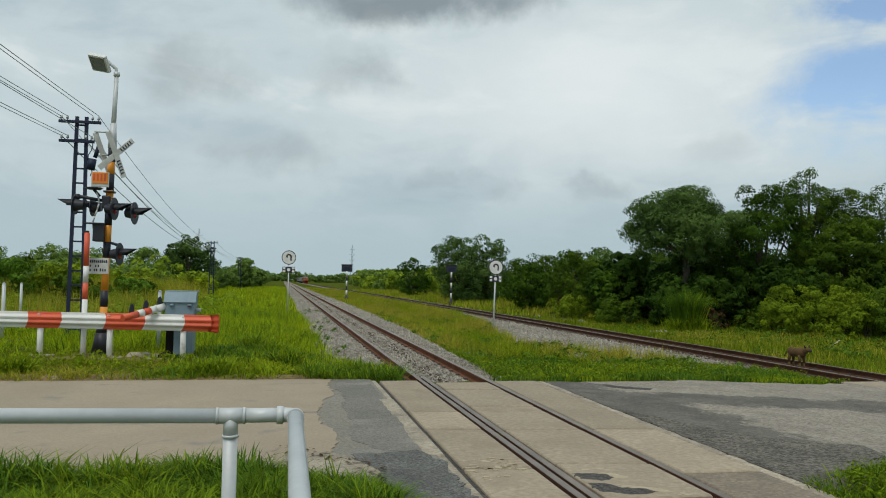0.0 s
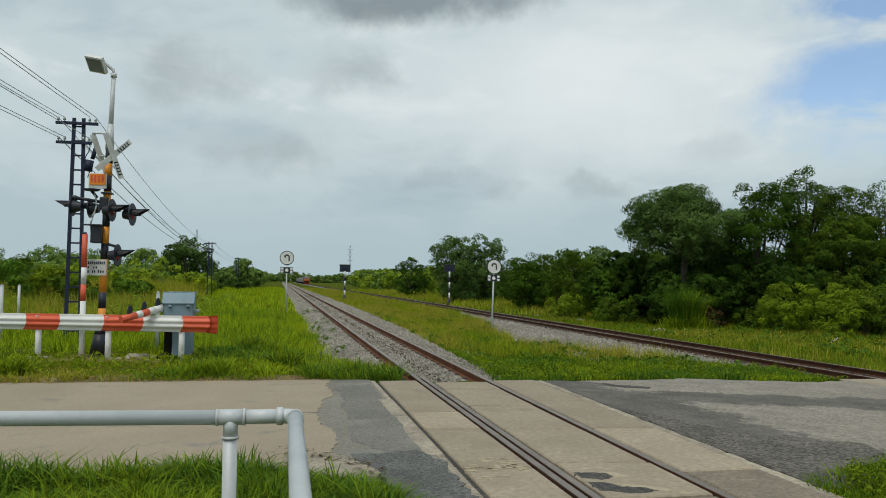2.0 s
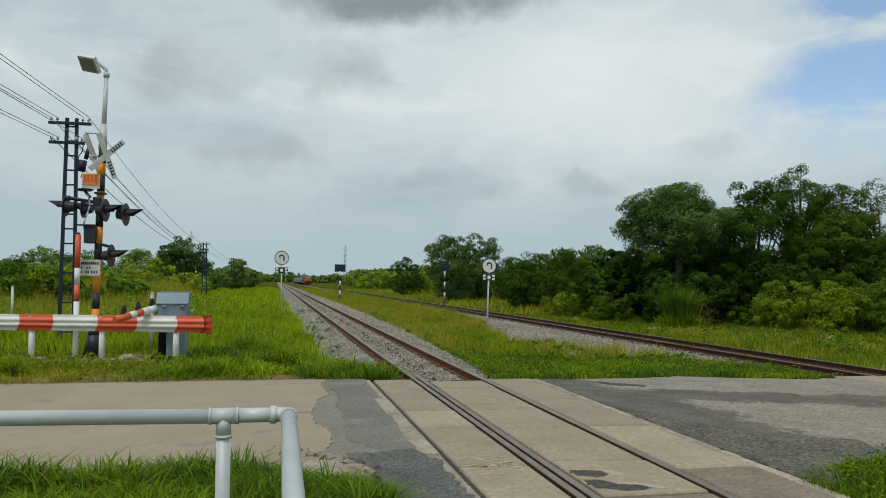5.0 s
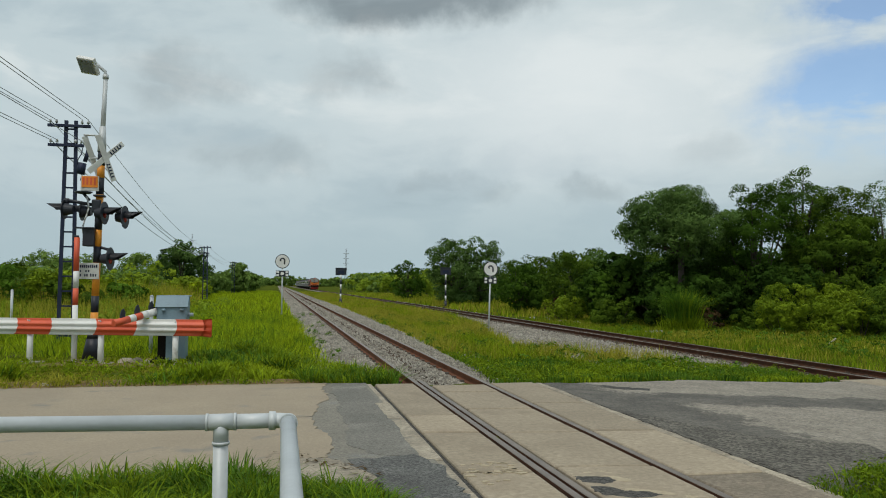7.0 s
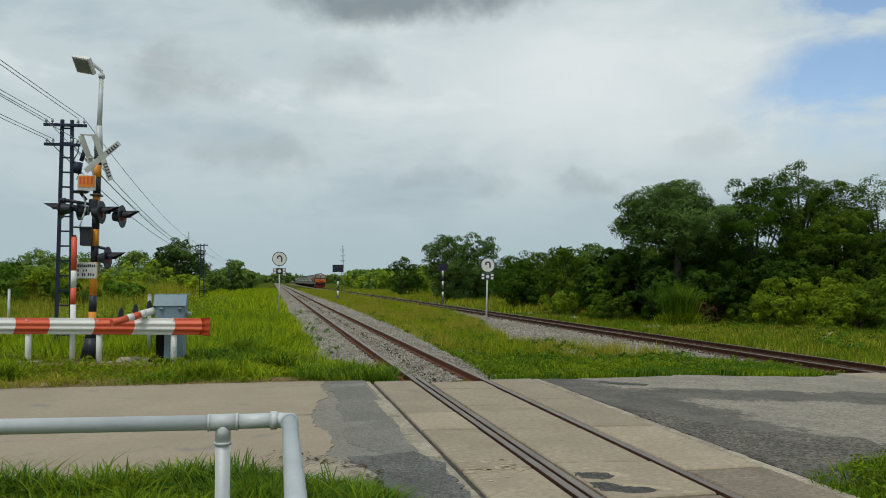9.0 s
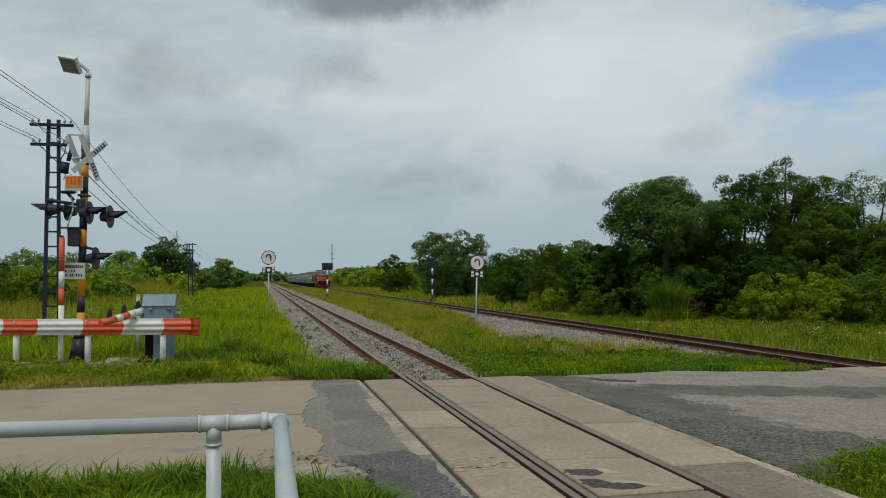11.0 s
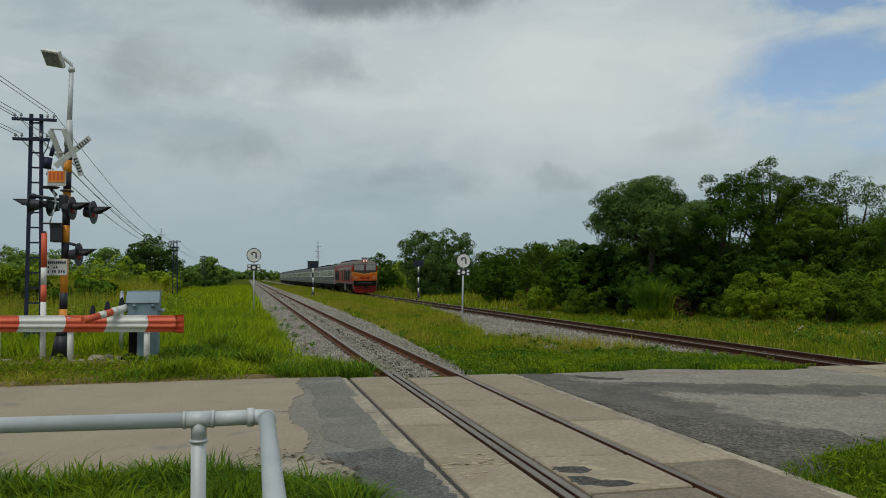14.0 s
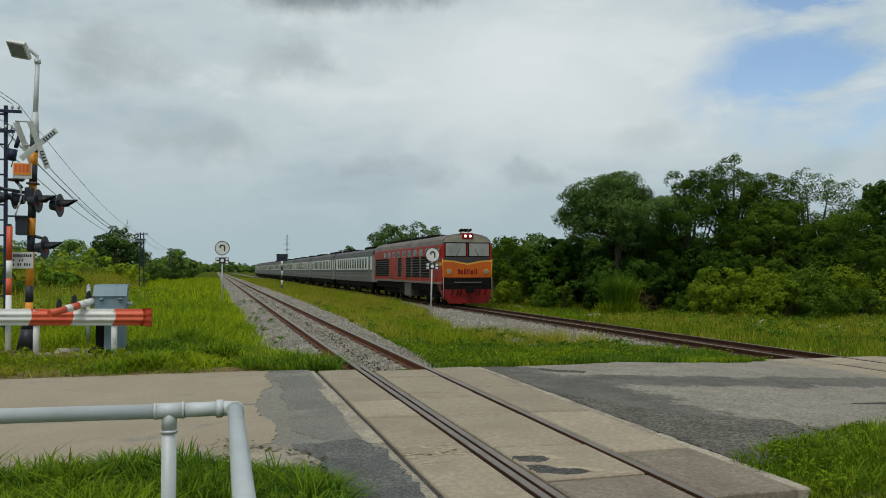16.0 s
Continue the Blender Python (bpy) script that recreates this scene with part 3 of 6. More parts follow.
def build_ground():
    xs = np.unique(np.concatenate([np.linspace(-12, 24, 145), np.linspace(-60, 60, 61), np.array([-2500, -1200, -600, -300, -150, -90, 90, 150, 300, 600, 1200, 2500])]))
    ys = np.unique(np.concatenate([np.linspace(-6, 30, 121), np.linspace(30, 130, 51), np.array([-2500, -600, -150, -50, -20, 160, 220, 300, 500, 900, 1500, 2600])]))
    X, Y = np.meshgrid(xs, ys)
    Z = ground_z(X, Y)
    rng = np.random.default_rng(4)
    Z = Z + rng.normal(0, 0.012, Z.shape)
    n, k = X.shape
    idx = np.arange(n * k).reshape(n, k)
    F = np.stack([idx[:-1, :-1], idx[:-1, 1:], idx[1:, 1:], idx[1:, :-1]], -1).reshape(-1, 4)
    g = quick("ground", np.stack([X, Y, Z], -1).reshape(-1, 3), F, "soil", smooth=True)
    tagged(g, "level grassy ground with patches of bare soil", "ground", kind="structure")


build_ground()


# ---- railway tracks ----
RAIL = [(-.060, -.140), (.060, -.140), (.060, -.128), (.012, -.112), (.010, -.040), (.034, -.030), (.034, -.004), (.028, 0), (-.028, 0), (-.034, -.004), (-.034, -.030), (-.010, -.040), (-.012, -.112), (-.060, -.128)]


def rail(parent, x, y0, y1, z=0.0, name="rail", side="rust"):
    bm = bmesh.new()
    fs = prism(bm, [(x + u, z + v) for u, v in RAIL], y0, y1)
    fs[6].material_index = fs[7].material_index = fs[8].material_index = 1
    return part(name, bm, [side, "rail_head"], parent)


def sleepers(parent, xc, z, y0, n, pitch=0.62):
    """Concrete sleepers with a pair of rail clips each side, one shared mesh."""
    bm = bmesh.new()
    prism(bm, [(-1.0, 0), (1.0, 0), (.97, .17), (.35, .14), (-.35, .14), (-.97, .17)], -0.11, 0.11)
    for s in (-1, 1):
        for k in (-1, 1):
            box(bm, (s * .533 + k * .085 - .03, -.05, .16), (s * .533 + k * .085 + .03, .05, .205))
    first = part("sleeper", bm, "sleeper", parent)
    first.location = (xc, y0, z - .31)
    rng = random.Random(9)
    for i in range(1, n):
        o = new("sleeper", first.data)
        o.parent = parent
        o.location = (xc, y0 + i * pitch + rng.uniform(-.02, .02), z - .31)


def ballast(name, xc, z, y0, y1, left, right, label):
    bm = bmesh.new()
    prism(bm, [(xc - left - .5, z - .5), (xc + right + .5, z - .5), (xc + right, z - .30), (xc + 1.15, z - .138), (xc - 1.15, z - .138), (xc - left, z - (.07 if left > 4 else .30))], y0, y1)
    return tagged(part(name, bm, "ballast_bed"), label, "ballast", kind="structure")


def stones(name, xc, z, y0, y1, left, right, n, seed, label, size=0.034, oily=0.0):
    """Loose ballast stones: small broken octahedra strewn over the bed, denser near the crossing."""
    rng = np.random.default_rng(seed)
    u = rng.beta(.75, 2.3, n)
    y = y0 + u * (y1 - y0)
    x = rng.uniform(-left - .25, right + .25, n)
    zz = np.interp(x, [-left - .5, -left, -1.15, 1.15, right, right + .5], [-.5, -.07 if left > 4 else -.30, -.138, -.138, -.30, -.5]) + z
    for s in (-.533, .533):
        zz = np.where(np.abs(x - s) < .13, z - .26, zz)
    r = size * rng.uniform(.6, 1.5, n) * (1 + u * 1.8)
    base = np.array([(1, 0, 0), (-1, 0, 0), (0, 1, 0), (0, -1, 0), (0, 0, 1), (0, 0, -1)], float)
    V = base[None] * r[:, None, None] * rng.uniform(.55, 1.25, (n, 6, 1)) + rng.normal(0, .22, (n, 6, 3)) * r[:, None, None]
    a = rng.uniform(0, 6.28, n)
    c, s = np.cos(a)[:, None], np.sin(a)[:, None]
    V = np.stack([V[..., 0] * c - V[..., 1] * s, V[..., 0] * s + V[..., 1] * c, V[..., 2]], -1)
    V += np.stack([x + xc, y, zz + r * .25], -1)[:, None]
    f = np.array([(0, 2, 4), (2, 1, 4), (1, 3, 4), (3, 0, 4), (2, 0, 5), (1, 2, 5), (3, 1, 5), (0, 3, 5)])
    F = f[None] + (np.arange(n) * 6)[:, None, None]
    brown = (np.abs(x) < oily + rng.normal(0, .12, n)).astype(int)
    return tagged(quick(name, V.reshape(-1, 3), F.reshape(-1, 3), ["stone", "stone_brown"], mats=np.repeat(brown, 8)), label, "ballast", kind="stuff")


near_track = thing("railway_track", "rusty metre-gauge track running straight through the road crossing", "railway track")
for x in (-.533, .533):
    rail(near_track, x, -40, 12.3, side="rust_dark")
    rail(near_track, x, 12.3, 700)
rail(near_track, -.415, 4.3, 12.6, -.012, "check_rail", "rust_dark")
sleepers(near_track, 0, 0, 12.7, 130)
far_track = thing("railway_track", "rusty main track on grey stone ballast, used by the train", "railway track")
rail(far_track, FAR_X - .533, -40, 700, FAR_Z, side="rust_dark")
rail(far_track, FAR_X + .533, -40, 700, FAR_Z, side="rust_dark")
sleepers(far_track, FAR_X, FAR_Z, 14.6, 120)
ballast("ballast_bed", 0, 0, 12.35, 700, 2.0, 2.3, "grey stone ballast bed under the rusty track")
ballast("ballast_bed", 0, -.08, -40, 4.3, 2.0, 1.9, "grey stone ballast bed beyond the concrete crossing")
ballast("ballast_bed", FAR_X, FAR_Z, 14.3, 62, 4.9, 2.0, "grey stone ballast bed under the main track")
ballast("ballast_bed", FAR_X, FAR_Z, 62, 700, 2.0, 2.0, "grey stone ballast bed under the far main track")
ballast("ballast_bed", FAR_X, FAR_Z, -40, 8.6, 2.0, 2.0, "grey stone ballast bed beyond the far crossing")
bm = bmesh.new()
box(bm, (FAR_X - .95, 14.32, FAR_Z - .3), (FAR_X + .95, 320, FAR_Z - .132))
tagged(part("ballast_centre", bm, "stone_brown"), "oil-stained brown ballast between the main rails", "ballast", kind="structure")
stones("ballast_stones", 0, 0, 12.4, 95, 2.0, 2.3, 28000, 11, "loose pale grey broken stones between rusty rails", .021)
stones("ballast_stones", FAR_X, FAR_Z, 14.4, 100, 4.9, 2.0, 23000, 12, "loose pale grey broken stones along the main track", .025, .95)
stones("ballast_stones", 0, -.08, 2.0, 4.3, 2.0, 1.9, 1500, 13, "loose grey stones beyond the concrete crossing")

# ---- road and crossing ----
def surface(name, poly, mat, z0, z1, label, category):
    bm = bmesh.new()
    sheet(bm, poly, z0, z1)
    return tagged(part(name, bm, mat), label, category, kind="structure")


rz = lambda d: (lambda x, y: road_z(x) + d)
# joints across the concrete carriageway
EDGE_NEAR = [(-2.27, 9.25), (-2.25, 8.5), (-2.10, 8.0), (-2.13, 7.6), (-2.20, 7.2), (-2.3, 6.6)]
EDGE_FAR = [(-1.89, 12.42), (-2.03, 11.7), (-1.97, 11.2), (-1.96, 10.75), (-2.13, 10.35), (-2.17, 9.9), (-2.26, 9.29)]
for k, (y0, y1, line) in enumerate([(6.6, 9.25, EDGE_NEAR), (9.29, 12.42, EDGE_FAR)]):
    surface("road", [(-80, y0), *ragged(line, .09, .028, 20 + k)[::-1], (-80, y1)], "concrete", -.15, lambda x, y: -.004 - .003 * (y > 9), "worn beige concrete carriageway", "road")
surface("road", [(-2.75, 6.2), *ragged([(-1.3, 6.1), (-1.3, 12.4)], 1, .0, 1), *ragged([(-1.9, 12.45), (-2.6, 10)], .2, .05, 5), (-2.75, 6.7)], "asphalt", -.15, -.014, "patched grey asphalt strip beside the crossing slabs", "road")
# a thin later layer that stops short of the concrete
surface("patch", [*ragged([(-1.33, 12.38), (-1.78, 12.36), (-1.90, 11.4), (-1.84, 10.7), (-1.93, 9.6), (-1.90, 8.5), (-2.0, 7.7), (-1.80, 7.1), (-1.42, 7.0)], .11, .04, 28), *ragged([(-1.40, 7.1), (-1.39, 8.6), (-1.35, 10.3), (-1.33, 12.38)], .2, .02, 29)[:-1]], "asphalt_dark", -.1, -.0105, "later dark asphalt layer over the strip", "road patch")
surface("road", ragged([(-1.3, 4.0), (-1.3, 6.5), (-1.42, 7.05), (-1.75, 7.0), (-2.05, 6.95), (-1.98, 6.5), (-1.87, 6.15), (-1.80, 5.4), (-1.76, 4.6), (-1.76, 4.0), (-1.3, 4.0)], .10, .04, 31)[:-1], "rough_asphalt", -.2, -.008, "coarse dark asphalt by the grass", "road")
surface("patch", ragged([(-2.62, 7.10), (-2.45, 7.02), (-2.26, 7.06), (-2.10, 6.80), (-1.98, 6.48), (-1.86, 6.24), (-1.9, 6.08), (-2.3, 6.1), (-2.62, 6.4), (-2.62, 7.10)], .07, .035, 17)[:-1], "pale", -.1, .0005, "pale broken concrete edge beside the grass", "road patch")
surface("verge", [(-80, 12.35), *ragged([(-14, 12.35), (-6.7, 12.3), (-4.4, 12.42), (-2.1, 12.42)], .3, .03, 33), *ragged([(-2.0, 12.6), (-2.6, 13.0), (-5, 13.3), (-9, 12.95), (-14, 13.1)], .25, .08, 34), (-80, 13.2)], "bare_soil", -.2, lambda x, y: -.012 + .012 * (y > 12.6), "bare brown verge along the concrete road", "verge")
surface("verge", [(-7.0, 15.6), *ragged([(-6.6, 15.75), (-5.2, 15.35), (-4.1, 15.3), (-4.0, 16.5), (-4.6, 17.0), (-6.6, 17.3), (-7.0, 15.6)], .2, .08, 35)[:-1]], "bare_soil", -.3, -.012, "bare soil round the barrier footings", "verge")
right_far = ragged([(8.7, 14.1), (7.4, 13.45), (4.4, 13.15), (2.5, 12.3), (1.45, 12.05)], .25, .06, 3)
surface("road", [(1.44, 5.3), *ragged([(1.8, 5.35), (2.4, 5.7), (3.3, 6.1), (4.3, 6.6), (8.7, 7.8)], .25, .05, 4), *right_far], "road_mix", rz(-.2), rz(-.02), "dark patched asphalt worn pale between the two tracks", "road")
surface("patch", ragged([(1.43, 5.5), (1.9, 5.75), (2.5, 6.15), (3.2, 6.75), (3.3, 7.2), (2.8, 7.3), (2.3, 7.6), (1.9, 8.3), (1.6, 9.0), (1.43, 9.3), (1.43, 5.5)], .12, .05, 44)[:-1], "road_grit", rz(-.12), rz(-.013), "coarse dark chippings beside the slabs", "road patch")
surface("road", [(11.4, 8.6), (60, 7), (60, 14.5), (11.4, 14.2)], "old_asphalt", rz(-.2), rz(-.01), "worn grey road beyond the far track", "road")

crossing = thing("level_crossing", "weathered concrete slab level crossing set round the rails", "level crossing", kind="structure")


def slab(parent, poly, z, seed, mat="slab"):
    rng = random.Random(seed)
    if mat == "pale":
        side = 0 if poly[0][0] < 0 else 1
        e = ragged([poly[side], poly[3 - side]], .11, .013, seed)
        poly = [e[0], poly[1], poly[2], *e[:0:-1]] if side == 0 else [poly[0], *e, poly[3]]
    bm = bmesh.new()
    dz = z + rng.uniform(-.006, .004)
    fs = sheet(bm, poly, dz - .22, dz)
    bmesh.ops.bevel(bm, geom=list({e for f in fs[-1:] for e in f.edges}), offset=.012, segments=1, affect="EDGES")
    part("slab", bm, mat, parent)


SKEW = -0.12
def strip(parent, x0, x1, ys, z, seed, mat="slab"):
    for i, (a, b) in enumerate(zip(ys, ys[1:])):
        g = .026
        ya0, ya1 = a + g, a + g + SKEW * (x1 - x0) * (i > 0)
        yb0, yb1 = b - g, b - g + SKEW * (x1 - x0) * (i < len(ys) - 2)
        slab(parent, [(x0, ya0), (x1, ya1), (x1, yb1), (x0, yb0)], z, seed + i, mat)


strip(crossing, -1.42, -1.225, [4.5, 5.75, 6.85, 7.9, 9.0, 10.3, 12.3], -.012, 50, "pale")
strip(crossing, -1.185, -.60, [4.5, 6.3, 8.06, 9.16, 12.15], 0, 60)
strip(crossing, -.36, .455, [4.45, 5.18], -.004, 69, "slab_dark")
strip(crossing, -.36, .455, [5.18, 6.35, 7.95, 9.55, 11.1, 11.85], 0, 70)
strip(crossing, .60, 1.28, [4.5, 5.9], 0, 79, "slab_dark")
strip(crossing, .60, 1.28, [5.9, 7.9, 9.9, 12.05], 0, 80)
strip(crossing, 1.30, 1.41, [4.52, 6.6, 8.4, 10.2, 12.0], -.01, 90, "pale")
# dark grit that fills the joints between the slabs
for x0, x1 in ((-1.41, -.602), (-.358, .453), (.602, 1.40)):
    bm = bmesh.new()
    box(bm, (x0, 4.6, -.21), (x1, 12.0, -.03))
    part("joint_grit", bm, "tar", crossing)
# pale broken rims beside the tar
for k, poly in enumerate([[(-.07, 5.78), (.02, 5.74), (.05, 5.82), (-.02, 5.93), (-.12, 5.98), (-.08, 5.91)], [(.03, 5.44), (.10, 5.33), (.19, 5.31), (.17, 5.40), (.05, 5.50), (-.12, 5.56), (-.14, 5.50)]]):
    surface("patch", ragged(poly + poly[:1], .04, .014, k + 91)[:-1], "scaled", -.02, .0045, "pale broken rim of the hollow in the slab", "road patch")
# dry leaves and twigs swept to the broken edge of the road
dry = np.random.default_rng(63)
nd = 420
dp = np.stack([dry.uniform(-2.75, -1.85, nd), dry.uniform(6.1, 7.35, nd), np.full(nd, .012)], -1)
dp = dp[np.abs(dp[:, 1] - (6.95 - (dp[:, 0] + 2.4) * 1.25)) < dry.exponential(.13, nd)]
da = dry.uniform(0, 6.283, len(dp))
dt = np.stack([np.cos(da), np.sin(da), dry.uniform(-.25, .25, len(dp))], -1) * dry.uniform(.012, .045, len(dp))[:, None]
dn = np.stack([-dt[:, 1], dt[:, 0], np.zeros(len(dp))], -1) * .35
dv = np.stack([dp - dt, dp - dn, dp + dt, dp + dn], 1)
tagged(quick("dry_leaves", dv.reshape(-1, 3), np.arange(len(dp) * 4).reshape(-1, 4), "dead_leaf"), "dry brown leaves and twigs along the broken road edge", "leaves", kind="stuff")
# dirt packed into the flangeways beside each rail
for x0, x1 in ((-.60, -.566), (-.50, -.448), (-.382, -.36), (.455, .50), (.566, .60)):
    bm = bmesh.new()
    box(bm, (x0, 4.5, -.2), (x1, 12.1, -.045))
    part("flangeway_dirt", bm, "tar", crossing)
# hollows in the slabs, filled with tar and chippings
for k, poly in enumerate([[(-.35, 5.80), (-.2, 5.72), (-.07, 5.78), (-.08, 5.92), (-.2, 5.96), (-.35, 5.98)], [(-.35, 5.42), (-.12, 5.28), (.09, 5.33), (.03, 5.45), (-.15, 5.5), (-.2, 5.62), (-.35, 5.66)]]):
    surface("patch", ragged(poly + poly[:1], .035, .014, k + 1)[:-1], "tar", -.02, .004, "black tar filling a broken corner of the slab", "road patch")
flake_rng = random.Random(77)
for cx, cy, rx, ry, n in ((-.93, 6.38, .22, .26, 40), (-.16, 6.10, .16, .05, 5), (.17, 5.33, .12, .09, 5), (-.98, 5.95, .15, .10, 5)):
    for k in range(n):
        fx, fy, fr = cx + flake_rng.uniform(-rx, rx), cy + flake_rng.uniform(-ry, ry), flake_rng.uniform(.008, .034)
        ring = [(fx + fr * 1.5 * flake_rng.uniform(.6, 1.2) * math.cos(u), fy + fr * flake_rng.uniform(.6, 1.2) * math.sin(u)) for u in [math.tau * q / 9 for q in range(9)]]
        surface("scaled_spot", ring, "scaled", -.02, .0035, "pale scaled spot on the worn slab", "road patch")
surface("puddle_hollow", ragged([(2.3, 11.75), (2.55, 11.5), (2.95, 11.45), (3.12, 11.62), (2.7, 11.8), (2.45, 11.95), (2.3, 11.75)], .09, .05, 9)[:-1], "tar", rz(-.05), rz(-.017), "dark tar-filled pothole in the road", "road patch")
surface("patch", ragged([(5.3, 8.35), (6.3, 8.25), (6.75, 8.2), (6.7, 8.32), (5.9, 8.45), (5.3, 8.35)], .1, .04, 12)[:-1], "tar", rz(-.06), rz(-.013), "dark worn streak in the pale asphalt", "road patch")
far_crossing = thing("level_crossing", "pale concrete slab crossing over the main track", "level crossing", kind="structure")
for x0, x1, s in ((FAR_X - 1.5, FAR_X - .60, 100), (FAR_X - .44, FAR_X + .44, 110), (FAR_X + .60, FAR_X + 1.4, 120)):
    strip(far_crossing, x0, x1, [8.6, 10.2, 11.9, 13.2, 14.25], FAR_Z, s)


# ---- plants ----
def blades(name, P, h, w, mat, label, seed, category="grass", bend=.45, mats=None, simple=False, arch=False):
    """Grass blades, three triangles each, at points P with heights h; arching ones have five bent segments."""
    rng = np.random.default_rng(seed)
    n = len(P)
    a = rng.uniform(0, 6.283, n)
    side = np.stack([np.cos(a), np.sin(a), np.zeros(n)], -1)
    la = rng.uniform(0, 6.283, n)
    lean = np.stack([np.cos(la), np.sin(la), np.zeros(n)], -1) * (rng.uniform(.1, 1, n) * bend * h)[:, None]
    up = np.zeros((n, 3))
    up[:, 2] = h
    w = (w * rng.uniform(.6, 1.4, n))[:, None]
    ln = np.linalg.norm(lean, axis=1) / np.maximum(h, 1e-6)
    drop = (rng.uniform(.85, 1, n) - .42 * ln ** 1.5)[:, None]
    V = np.stack([P - side * w / 2, P + side * w / 2, P + up * .60 + lean * .38 - side * w * .45, P + up * .60 + lean * .38 + side * w * .45, P + up * drop + lean * 1.15], 1)
    f = np.array([(0, 1, 3), (0, 3, 2), (2, 3, 4)])
    if simple:
        V, f = V[:, [0, 1, 4]], np.array([(0, 1, 2)])
    if arch:
        rows = []
        droop = (rng.uniform(.15, .75, n) * np.clip(ln / bend, .25, 1))[:, None]
        across = np.cross(lean / np.maximum(np.linalg.norm(lean, axis=1), 1e-6)[:, None], np.array([0, 0, 1.]))
        for t, q in ((0, .8), (.35, 1), (.65, .85), (.86, .5)):
            c = P + up * (t - droop * t ** 2.6) * 1.08 + lean * 1.25 * t ** 1.7
            rows += [c - across * w * q / 2, c + across * w * q / 2]
        V = np.stack(rows + [P + up * (1 - droop) * 1.08 + lean * 1.3], 1)
        f = np.array([(0, 1, 3), (0, 3, 2), (2, 3, 5), (2, 5, 4), (4, 5, 7), (4, 7, 6), (6, 7, 8)])
    F = (f[None] + (np.arange(n) * V.shape[1])[:, None, None]).reshape(-1, 3)
    mi = None if mats is None else np.repeat(mats, len(f))
    ob = quick(name, V.reshape(-1, 3), F, mat, mats=mi)
    return tagged(ob, label, category, kind="stuff")


def scatter(seed, n, x, y, keep=None, tuft=0, spread=.12):
    rng = np.random.default_rng(seed)
    k = n // tuft if tuft else n
    px, py = rng.uniform(*x, k), rng.uniform(*y, k)
    if tuft:
        px, py = np.repeat(px, tuft) + rng.normal(0, spread, k * tuft), np.repeat(py, tuft) + rng.normal(0, spread, k * tuft)
    if keep is not None:
        m = keep(px, py)
        px, py = px[m], py[m]
    return np.stack([px, py, top_z(px, py) - .01], -1)


def leaves(C, R, n, size, rng, flat=.75, puffs=9, puff=.42):
    """Leaf quads on small puffs that stud the shells of clumps with centres C and radii R; leaves lie roughly along the puffs."""
    def unit(v):
        return v / np.linalg.norm(v, axis=1)[:, None]

    m = len(C) * puffs
    own = np.repeat(np.arange(len(C)), puffs)
    d0 = rng.normal(0, 1, (m, 3))
    d0[:, 2] += .45
    d0 = unit(d0)
    PC = C[own] + d0 * (R[own] * rng.uniform(.55, .95, m))[:, None] * np.array([1, 1, flat])
    PR = R[own] * puff * rng.uniform(.7, 1.3, m)
    k = rng.choice(m, n, p=PR ** 2 / (PR ** 2).sum())
    d = rng.normal(0, 1, (n, 3)) + d0[k] * .7
    d[:, 2] += .35
    d = unit(d)
    P = PC[k] + d * (PR[k] * rng.uniform(.7, 1.12, n))[:, None] * np.array([1, 1, .8])
    nrm = unit(d + d0[k] * .6 + rng.normal(0, .20, (n, 3)))
    t = unit(np.cross(nrm, rng.normal(0, 1, (n, 3))))
    b = np.cross(nrm, t)
    s = (size * rng.uniform(.6, 1.4, n))[:, None]
    V = np.stack([P - t * s, P + b * s * .5 + nrm * s * .12, P + t * s, P - b * s * .5 + nrm * s * .12], 1)
    F = np.arange(n * 4).reshape(n, 4)
    return V.reshape(-1, 3), F


def tree(x, y, height, radius, seed, mat="leaf", n=7000, size=.13, clumps=26, label="", trunk=.30, low=.25, flat=.72, group="", spread=1.0, name="tree"):
    """Tapered trunk, limbs to every clump, and a crown of leaf clumps with gaps."""
    rng = np.random.default_rng(seed)
    z0 = float(ground_z(np.array(x), np.array(y)))
    ob = thing(name, label or "broad leafy tree with a dense uneven green crown", "tree", group, (x, y, z0 - .05))
    C = []
    clumps *= 2
    while len(C) < clumps:
        p = rng.uniform(-1, 1, 3)
        q = np.linalg.norm(p)
        if .35 < q < 1:
            h = low + (1 - low) * (p[2] * .5 + .5)
            wide = math.sqrt(max(.12, 1 - ((h - .55) / .6) ** 2))
            C.append((p[0] * radius * .8 * wide * spread, p[1] * radius * .8 * wide * spread, h * height * .93))
    C = np.array(C)
    R = radius * rng.uniform(.13, .30, clumps)
    C[:, 2] = np.minimum(C[:, 2], height - R * flat)
    V, F = leaves(C, R, n, size, rng, flat)
    bm = bmesh.new()
    fork = Vector((rng.normal(0, .1), rng.normal(0, .1), height * max(low, .22)))
    rod(bm, (0, 0, -.1), fork, trunk * height / 10, trunk * height / 16, 8)
    for c, r in list(zip(C, R))[:18]:
        mid = fork.lerp(Vector(c), .5) + Vector((0, 0, -.15))
        rod(bm, fork, mid, trunk * height / 22, trunk * height / 34, 5, caps=False)
        rod(bm, mid, c, trunk * height / 34, .012, 5, caps=False)
    part("trunk", bm, "bark", ob)
    quick("crown", V, F, mat, ob)
    return ob


